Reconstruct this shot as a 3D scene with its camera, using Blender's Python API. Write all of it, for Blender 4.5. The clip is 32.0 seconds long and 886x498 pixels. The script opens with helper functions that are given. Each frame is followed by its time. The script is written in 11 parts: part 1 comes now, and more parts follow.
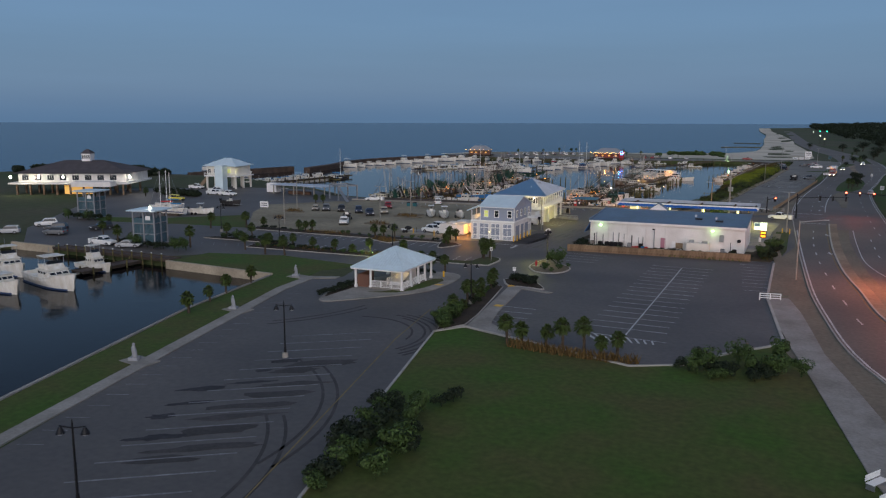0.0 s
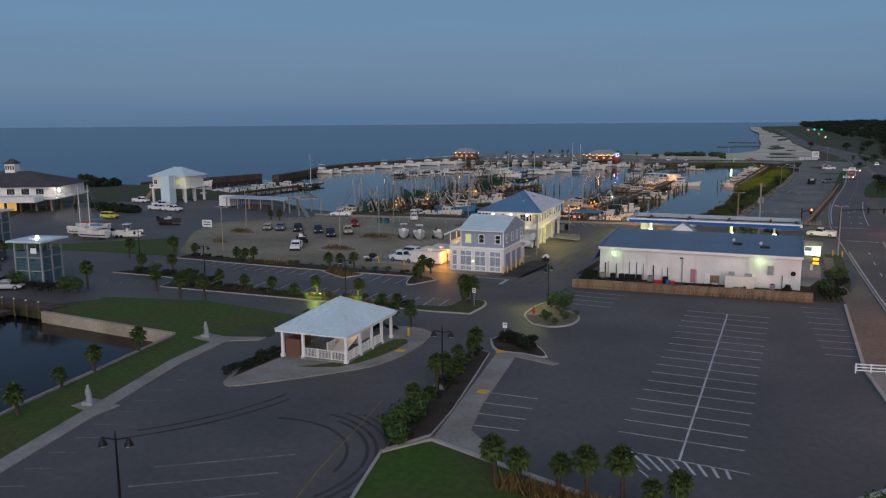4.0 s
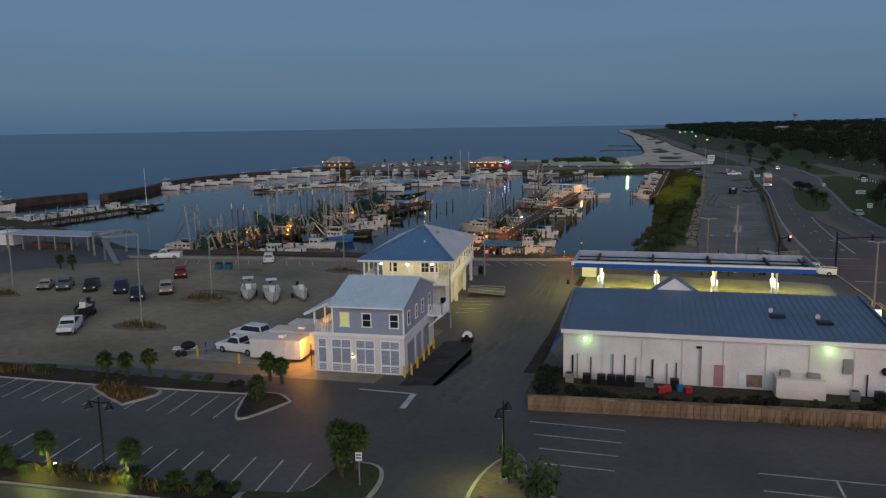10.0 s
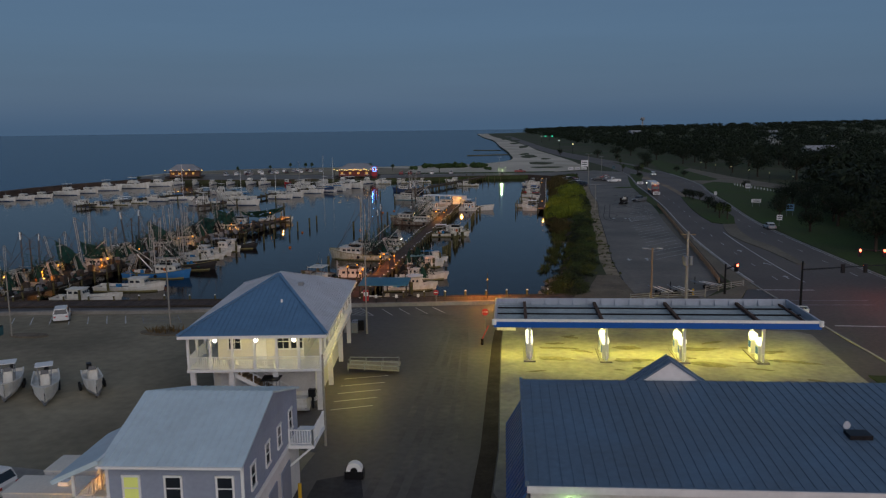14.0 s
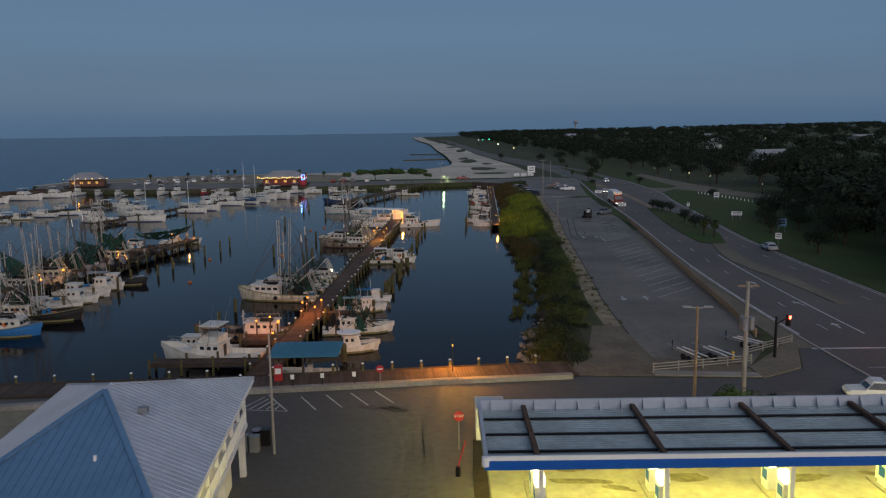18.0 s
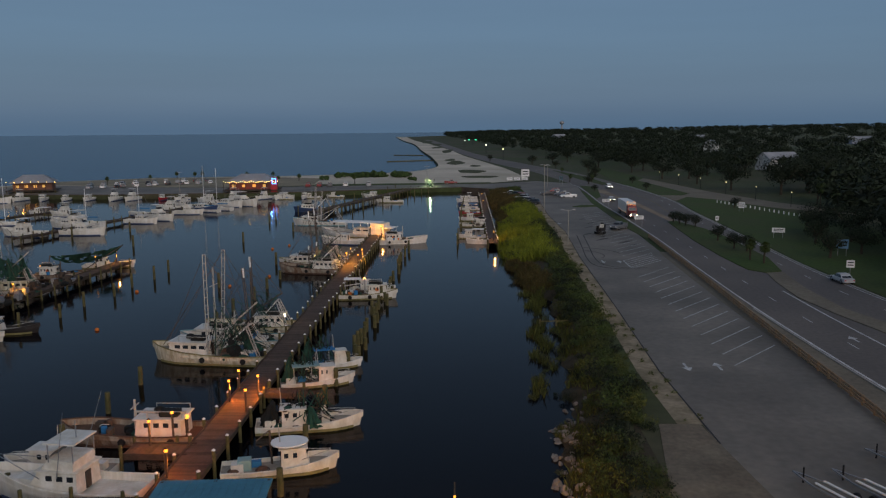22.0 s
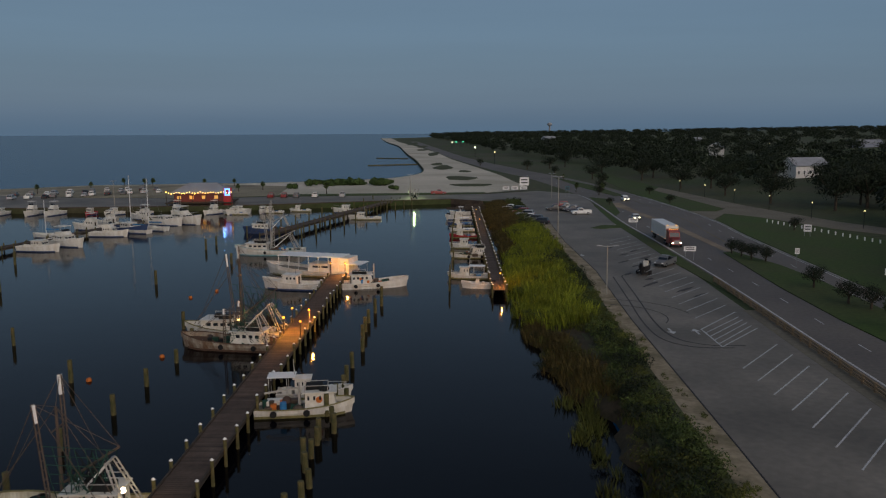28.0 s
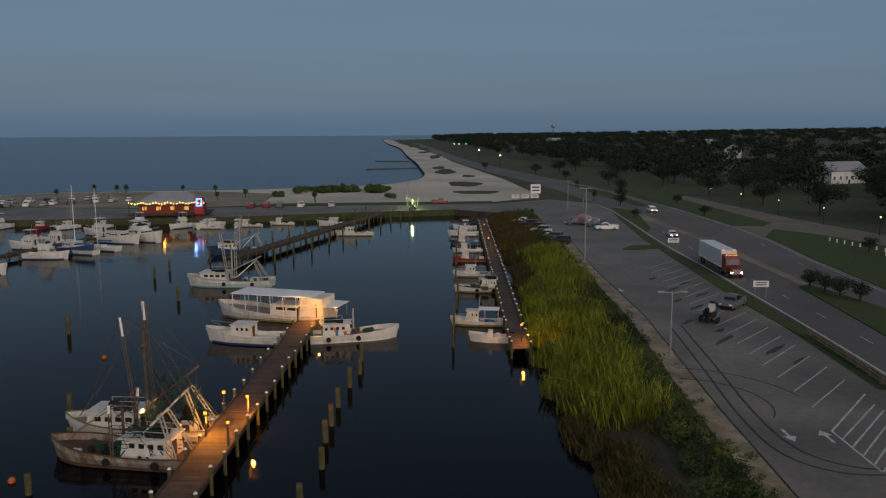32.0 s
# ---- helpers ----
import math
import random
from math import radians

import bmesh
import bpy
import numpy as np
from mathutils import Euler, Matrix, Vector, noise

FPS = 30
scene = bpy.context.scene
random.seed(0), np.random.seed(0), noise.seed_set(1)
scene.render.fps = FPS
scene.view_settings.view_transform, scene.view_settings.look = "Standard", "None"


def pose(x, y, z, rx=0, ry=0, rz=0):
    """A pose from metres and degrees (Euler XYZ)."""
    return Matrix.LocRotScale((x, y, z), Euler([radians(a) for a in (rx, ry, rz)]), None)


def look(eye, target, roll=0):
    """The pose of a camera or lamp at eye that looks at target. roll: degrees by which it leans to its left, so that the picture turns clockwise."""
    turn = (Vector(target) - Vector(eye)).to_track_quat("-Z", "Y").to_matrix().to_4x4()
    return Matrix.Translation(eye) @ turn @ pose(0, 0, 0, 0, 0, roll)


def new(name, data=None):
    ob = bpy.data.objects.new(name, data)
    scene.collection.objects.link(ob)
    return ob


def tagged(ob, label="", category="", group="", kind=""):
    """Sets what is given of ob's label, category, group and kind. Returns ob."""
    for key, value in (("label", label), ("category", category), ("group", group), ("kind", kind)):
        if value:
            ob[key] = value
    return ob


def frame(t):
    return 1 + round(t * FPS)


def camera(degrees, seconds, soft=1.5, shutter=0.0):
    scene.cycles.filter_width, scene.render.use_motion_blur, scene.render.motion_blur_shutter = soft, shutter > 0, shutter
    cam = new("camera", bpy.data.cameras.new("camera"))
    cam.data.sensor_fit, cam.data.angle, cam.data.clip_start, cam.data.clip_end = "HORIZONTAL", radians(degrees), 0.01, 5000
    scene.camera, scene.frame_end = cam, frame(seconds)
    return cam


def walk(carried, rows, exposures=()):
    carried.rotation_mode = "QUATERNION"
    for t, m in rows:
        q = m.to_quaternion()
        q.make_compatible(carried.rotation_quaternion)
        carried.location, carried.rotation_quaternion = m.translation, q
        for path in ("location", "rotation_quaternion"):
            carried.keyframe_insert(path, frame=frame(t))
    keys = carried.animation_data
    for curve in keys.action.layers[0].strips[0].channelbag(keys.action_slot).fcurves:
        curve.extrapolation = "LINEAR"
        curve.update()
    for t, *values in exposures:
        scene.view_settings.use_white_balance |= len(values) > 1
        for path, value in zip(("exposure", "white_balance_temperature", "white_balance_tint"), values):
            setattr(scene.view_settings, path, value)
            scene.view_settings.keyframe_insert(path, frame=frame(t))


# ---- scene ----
from mathutils.geometry import tessellate_polygon
cam = camera(58.4, 32.0, soft=1.2, shutter=0.3)
PATH = [
    (0, (0.936, -1.217, 24.463), (0.015, 0.529, 24.139), 0.1),
    (0.5, (-0.579, 2.726, 24.458), (-1.495, 4.475, 24.136), 0.0),
    (1, (-2.095, 6.661, 24.453), (-3.007, 8.411, 24.132), -0.1),
    (1.5, (-3.632, 10.574, 24.452), (-4.542, 12.327, 24.13), -0.1),
    (2, (-5.209, 14.455, 24.453), (-6.116, 16.208, 24.131), -0.2),
    (2.5, (-6.842, 18.299, 24.445), (-7.747, 20.053, 24.124), -0.3),
    (3, (-8.551, 22.131, 24.434), (-9.453, 23.887, 24.113), -0.3),
    (3.5, (-10.338, 25.981, 24.413), (-11.237, 27.738, 24.092), -0.4),
    (5.5, (-17.767, 41.552, 24.2), (-18.64, 43.323, 23.884), -0.5),
    (6, (-19.639, 45.448, 24.176), (-20.493, 47.228, 23.861), -0.6),
    (6.5, (-21.519, 49.351, 24.161), (-22.355, 51.141, 23.847), -0.7),
    (7, (-23.395, 53.26, 24.148), (-24.21, 55.059, 23.835), -0.7),
    (7.5, (-25.252, 57.163, 24.138), (-26.041, 58.974, 23.825), -0.8),
    (8, (-27.06, 61.06, 24.13), (-27.815, 62.886, 23.817), -0.8),
    (8.5, (-28.805, 64.949, 24.127), (-29.527, 66.788, 23.814), -0.8),
    (9, (-30.492, 68.832, 24.124), (-31.179, 70.684, 23.812), -0.9),
    (9.5, (-32.142, 72.733, 24.128), (-32.793, 74.599, 23.816), -0.9),
    (10, (-33.754, 76.656, 24.131), (-34.367, 78.534, 23.819), -0.9),
    (10.5, (-35.331, 80.598, 24.13), (-35.9, 82.49, 23.818), -0.9),
    (11, (-36.867, 84.549, 24.126), (-37.393, 86.453, 23.812), -1.0),
    (11.5, (-38.344, 88.504, 24.117), (-38.827, 90.42, 23.804), -0.9),
    (12, (-39.745, 92.463, 24.1), (-40.185, 94.389, 23.788), -0.9),
    (12.5, (-41.053, 96.451, 24.08), (-41.454, 98.386, 23.77), -0.9),
    (13, (-42.269, 100.485, 24.066), (-42.626, 102.428, 23.756), -1.0),
    (13.5, (-43.395, 104.574, 24.056), (-43.71, 106.525, 23.748), -0.8),
    (14, (-44.459, 108.703, 24.046), (-44.736, 110.66, 23.739), -0.8),
    (14.5, (-45.463, 112.851, 24.039), (-45.702, 114.813, 23.733), -0.8),
    (15, (-46.361, 116.982, 24.03), (-46.565, 118.948, 23.724), -0.8),
    (15.5, (-47.106, 121.075, 24.017), (-47.277, 123.044, 23.712), -0.8),
    (17.5, (-49.516, 137.379, 23.955), (-49.635, 139.352, 23.653), -0.8),
    (18, (-50.033, 141.45, 23.948), (-50.147, 143.424, 23.647), -0.8),
    (18.5, (-50.48, 145.52, 23.943), (-50.588, 147.494, 23.641), -0.8),
    (19, (-50.866, 149.597, 23.938), (-50.973, 151.571, 23.635), -0.7),
    (19.5, (-51.202, 153.681, 23.934), (-51.309, 155.655, 23.628), -0.4),
    (20, (-51.504, 157.775, 23.927), (-51.609, 159.749, 23.622), -0.4),
    (20.5, (-51.785, 161.881, 23.92), (-51.886, 163.856, 23.617), -0.5),
    (21, (-52.048, 165.989, 23.908), (-52.139, 167.964, 23.605), -0.5),
    (21.5, (-52.284, 170.075, 23.887), (-52.366, 172.05, 23.585), -0.6),
    (22, (-52.512, 174.132, 23.863), (-52.587, 176.108, 23.561), -0.5),
    (22.5, (-52.735, 178.164, 23.839), (-52.799, 180.14, 23.537), -0.5),
    (23, (-52.958, 182.179, 23.814), (-53.006, 184.156, 23.512), -0.5),
    (23.5, (-53.185, 186.196, 23.796), (-53.22, 188.173, 23.494), -0.5),
    (24, (-53.395, 190.218, 23.781), (-53.429, 192.195, 23.479), -0.5),
    (24.5, (-53.578, 194.259, 23.767), (-53.612, 196.236, 23.466), -0.5),
    (25, (-53.732, 198.329, 23.758), (-53.767, 200.306, 23.457), -0.4),
    (25.5, (-53.869, 202.42, 23.756), (-53.906, 204.397, 23.456), -0.4),
    (27.5, (-54.339, 218.712, 23.796), (-54.378, 220.689, 23.498), -0.4),
    (28, (-54.439, 222.745, 23.801), (-54.478, 224.723, 23.502), -0.3),
    (28.5, (-54.524, 226.742, 23.799), (-54.562, 228.719, 23.501), -0.4),
    (29, (-54.592, 230.717, 23.797), (-54.631, 232.694, 23.5), -0.4),
    (29.5, (-54.65, 234.684, 23.796), (-54.689, 236.661, 23.499), -0.4),
    (30, (-54.698, 238.654, 23.796), (-54.739, 240.631, 23.499), -0.3),
    (30.5, (-54.742, 242.624, 23.796), (-54.783, 244.601, 23.5), -0.3),
    (31, (-54.793, 246.599, 23.798), (-54.837, 248.577, 23.502), -0.2),
    (31.5, (-54.864, 250.585, 23.799), (-54.909, 252.563, 23.504), -0.2),
    (32, (-54.948, 254.573, 23.798), (-54.993, 256.551, 23.503), -0.3),
]
walk(cam, [(t, look(eye, target, roll)) for t, eye, target, roll in PATH],
     exposures=[(0.0, 0.05, 6400, 10), (3.0, 0.03, 6400, 10), (6.0, -0.12, 6400, 10), (9.0, -0.25, 6400, 10), (11.0, -0.50, 6400, 10), (13.0, -0.7, 6400, 10), (15.5, -0.7, 6450, 10), (18.0, -0.38, 6550, 10), (22.0, -0.3, 6900, 10), (25.0, -0.27, 7200, 10), (29.0, -0.27, 7450, 10), (32.0, -0.27, 7500, 10)])

# ---- sky and dusk glow ----
world = bpy.data.worlds.new("dusk_sky")
scene.world = world
world.use_nodes = True
wn, wl = world.node_tree.nodes, world.node_tree.links
wn.clear()
w_out = wn.new("ShaderNodeOutputWorld")
w_bg = wn.new("ShaderNodeBackground")
w_sky = wn.new("ShaderNodeTexSky")
w_sky.sky_type = "NISHITA"
w_sky.sun_disc = False
w_sky.sun_elevation = radians(1.5)
w_sky.sun_rotation = radians(155)
w_sky.air_density, w_sky.dust_density, w_sky.ozone_density = 1.0, 1.5, 3.0
w_tc = wn.new("ShaderNodeTexCoord")
w_sep = wn.new("ShaderNodeSeparateXYZ")
wl.new(w_tc.outputs["Generated"], w_sep.inputs[0])
w_ramp = wn.new("ShaderNodeValToRGB")          # grey-blue dusk haze, palest a little above the sea
w_ramp.color_ramp.elements[0].position, w_ramp.color_ramp.elements[0].color = 0.0, (0.098, 0.180, 0.300, 1)
w_ramp.color_ramp.elements[1].position, w_ramp.color_ramp.elements[1].color = 1.0, (0.105, 0.150, 0.240, 1)
for pos, col in ((0.035, (0.122, 0.212, 0.335, 1)), (0.12, (0.130, 0.226, 0.368, 1)), (0.30, (0.120, 0.185, 0.300, 1))):
    w_ramp.color_ramp.elements.new(pos).color = col
wl.new(w_sep.outputs["Z"], w_ramp.inputs["Fac"])
w_map = wn.new("ShaderNodeMapping")
w_map.inputs["Scale"].default_value = (1.2, 1.2, 16.0)
wl.new(w_tc.outputs["Generated"], w_map.inputs["Vector"])
w_noise = wn.new("ShaderNodeTexNoise")         # thin stratus streaks
w_noise.inputs["Scale"].default_value, w_noise.inputs["Detail"].default_value = 1.6, 5.0
wl.new(w_map.outputs[0], w_noise.inputs["Vector"])
w_cl = wn.new("ShaderNodeMapRange")
w_cl.inputs["From Min"].default_value, w_cl.inputs["From Max"].default_value = 0.3, 0.75
w_cl.inputs["To Min"].default_value, w_cl.inputs["To Max"].default_value = 0.97, 1.05
wl.new(w_noise.outputs["Fac"], w_cl.inputs["Value"])
w_mul = wn.new("ShaderNodeVectorMath")
w_mul.operation = "SCALE"
wl.new(w_ramp.outputs["Color"], w_mul.inputs[0])
wl.new(w_cl.outputs[0], w_mul.inputs["Scale"])
w_skyscale = wn.new("ShaderNodeVectorMath")
w_skyscale.operation = "SCALE"
w_skyscale.inputs["Scale"].default_value = 0.05
wl.new(w_sky.outputs["Color"], w_skyscale.inputs[0])
w_add = wn.new("ShaderNodeVectorMath")
w_add.operation = "ADD"
wl.new(w_mul.outputs[0], w_add.inputs[0])
wl.new(w_skyscale.outputs[0], w_add.inputs[1])
wl.new(w_add.outputs[0], w_bg.inputs["Color"])
w_bg.inputs["Strength"].default_value = 1.0
wl.new(w_bg.outputs[0], w_out.inputs["Surface"])

# the afterglow behind the walk: one very wide, soft sun
glow = bpy.data.lights.new("afterglow", "SUN")
glow.energy, glow.angle, glow.color = 2.45, radians(80), (1.0, 0.90, 0.86)
new("afterglow", glow).matrix_world = look((60, -120, 25), (0, 0, 0))


def lamp(kind, x, y, z, power, color, size=0.2, spot=150):
    """A lamp, shining down when it is a spot."""
    data = bpy.data.lights.new("lamp", kind)
    data.energy, data.color = power, color
    if kind == "SPOT":
        data.spot_size, data.spot_blend, data.shadow_soft_size = radians(spot), 0.12, size
    elif kind == "AREA":
        data.size = size
    else:
        data.shadow_soft_size = size
    ob = new("lamp", data)
    ob.location = (x, y, z)
    return ob


WARM, SODIUM, GREENISH = (1.0, 0.74, 0.34), (1.0, 0.37, 0.05), (0.80, 1.0, 0.50)

# ---- materials ----
def mat(name, color, rough=0.8, metal=0.0, var=0.25, scale=0.6, fine=9.0, bump=0.0, spec=0.3, coords="Object", second=None, island=0.0, stretch=None):
    """A surface with variation at two scales: broad stains and fine grain. second: the colour of the stains."""
    m = bpy.data.materials.new(name)
    m.use_nodes = True
    n, l = m.node_tree.nodes, m.node_tree.links
    b = n["Principled BSDF"]
    b.inputs["Roughness"].default_value, b.inputs["Metallic"].default_value = rough, metal
    b.inputs["Specular IOR Level"].default_value = spec
    geo = n.new("ShaderNodeNewGeometry") if coords == "World" else n.new("ShaderNodeTexCoord")
    src = geo.outputs["Position"] if coords == "World" else geo.outputs["Object"]
    if stretch:
        mp = n.new("ShaderNodeMapping")
        mp.inputs["Scale"].default_value = stretch
        l.new(src, mp.inputs["Vector"])
        src = mp.outputs[0]
    big, small = n.new("ShaderNodeTexNoise"), n.new("ShaderNodeTexNoise")
    big.inputs["Scale"].default_value, big.inputs["Detail"].default_value = scale, 5
    small.inputs["Scale"].default_value, small.inputs["Detail"].default_value = fine, 3
    l.new(src, big.inputs["Vector"])
    l.new(src, small.inputs["Vector"])
    ramp = n.new("ShaderNodeMapRange")
    ramp.inputs["From Min"].default_value, ramp.inputs["From Max"].default_value = 0.35, 0.68
    l.new(big.outputs["Fac"], ramp.inputs["Value"])
    mix = n.new("ShaderNodeMix")
    mix.data_type = "RGBA"
    dark = second or tuple(c * (1 - var) for c in color)
    mix.inputs["A"].default_value, mix.inputs["B"].default_value = (*dark, 1), (*color, 1)
    l.new(ramp.outputs[0], mix.inputs["Factor"])
    grain = n.new("ShaderNodeMapRange")
    grain.inputs["From Min"].default_value, grain.inputs["From Max"].default_value = 0.2, 0.8
    grain.inputs["To Min"].default_value, grain.inputs["To Max"].default_value = 1 - var * 0.8, 1 + var * 0.6
    l.new(small.outputs["Fac"], grain.inputs["Value"])
    out = n.new("ShaderNodeVectorMath")
    out.operation = "SCALE"
    l.new(mix.outputs["Result"], out.inputs[0])
    l.new(grain.outputs[0], out.inputs["Scale"])
    if island:
        info = n.new("ShaderNodeObjectInfo") if island < 0 else n.new("ShaderNodeNewGeometry")
        rnd = info.outputs["Random"] if island < 0 else info.outputs["Random Per Island"]
        rr = n.new("ShaderNodeMapRange")
        rr.inputs["To Min"].default_value, rr.inputs["To Max"].default_value = 1 - abs(island), 1 + abs(island)
        l.new(rnd, rr.inputs["Value"])
        o2 = n.new("ShaderNodeVectorMath")
        o2.operation = "SCALE"
        l.new(out.outputs[0], o2.inputs[0])
        l.new(rr.outputs[0], o2.inputs["Scale"])
        out = o2
    l.new(out.outputs[0], b.inputs["Base Color"])
    if bump:
        bp = n.new("ShaderNodeBump")
        bp.inputs["Strength"].default_value, bp.inputs["Distance"].default_value = bump, 0.03
        l.new(small.outputs["Fac"], bp.inputs["Height"])
        l.new(bp.outputs[0], b.inputs["Normal"])
    return m


def glowing(name, color, strength):
    m = bpy.data.materials.new(name)
    m.use_nodes = True
    b = m.node_tree.nodes["Principled BSDF"]
    b.inputs["Base Color"].default_value = (*color, 1)
    b.inputs["Emission Color"].default_value = (*color, 1)
    b.inputs["Emission Strength"].default_value = strength
    return m


def water_mat(name, tint, wave, strength, rough=0.06, spec=0.5):
    m = bpy.data.materials.new(name)
    m.use_nodes = True
    n, l = m.node_tree.nodes, m.node_tree.links
    b = n["Principled BSDF"]
    b.inputs["Base Color"].default_value = (*tint, 1)
    b.inputs["Roughness"].default_value, b.inputs["IOR"].default_value = rough, 1.333
    b.inputs["Specular IOR Level"].default_value = spec
    g = n.new("ShaderNodeNewGeometry")
    mp = n.new("ShaderNodeMapping")
    mp.inputs["Scale"].default_value = (1.0, 1.6, 1.0)
    l.new(g.outputs["Position"], mp.inputs["Vector"])
    a, c = n.new("ShaderNodeTexNoise"), n.new("ShaderNodeTexNoise")
    a.inputs["Scale"].default_value, a.inputs["Detail"].default_value = wave, 4
    c.inputs["Scale"].default_value, c.inputs["Detail"].default_value = wave * 0.12, 2
    l.new(mp.outputs[0], a.inputs["Vector"])
    l.new(mp.outputs[0], c.inputs["Vector"])
    s = n.new("ShaderNodeMath")
    s.operation = "MULTIPLY"
    l.new(a.outputs["Fac"], s.inputs[0])
    l.new(c.outputs["Fac"], s.inputs[1])
    bp = n.new("ShaderNodeBump")
    bp.inputs["Strength"].default_value, bp.inputs["Distance"].default_value = strength, 0.25
    l.new(s.outputs[0], bp.inputs["Height"])
    l.new(bp.outputs[0], b.inputs["Normal"])
    return m


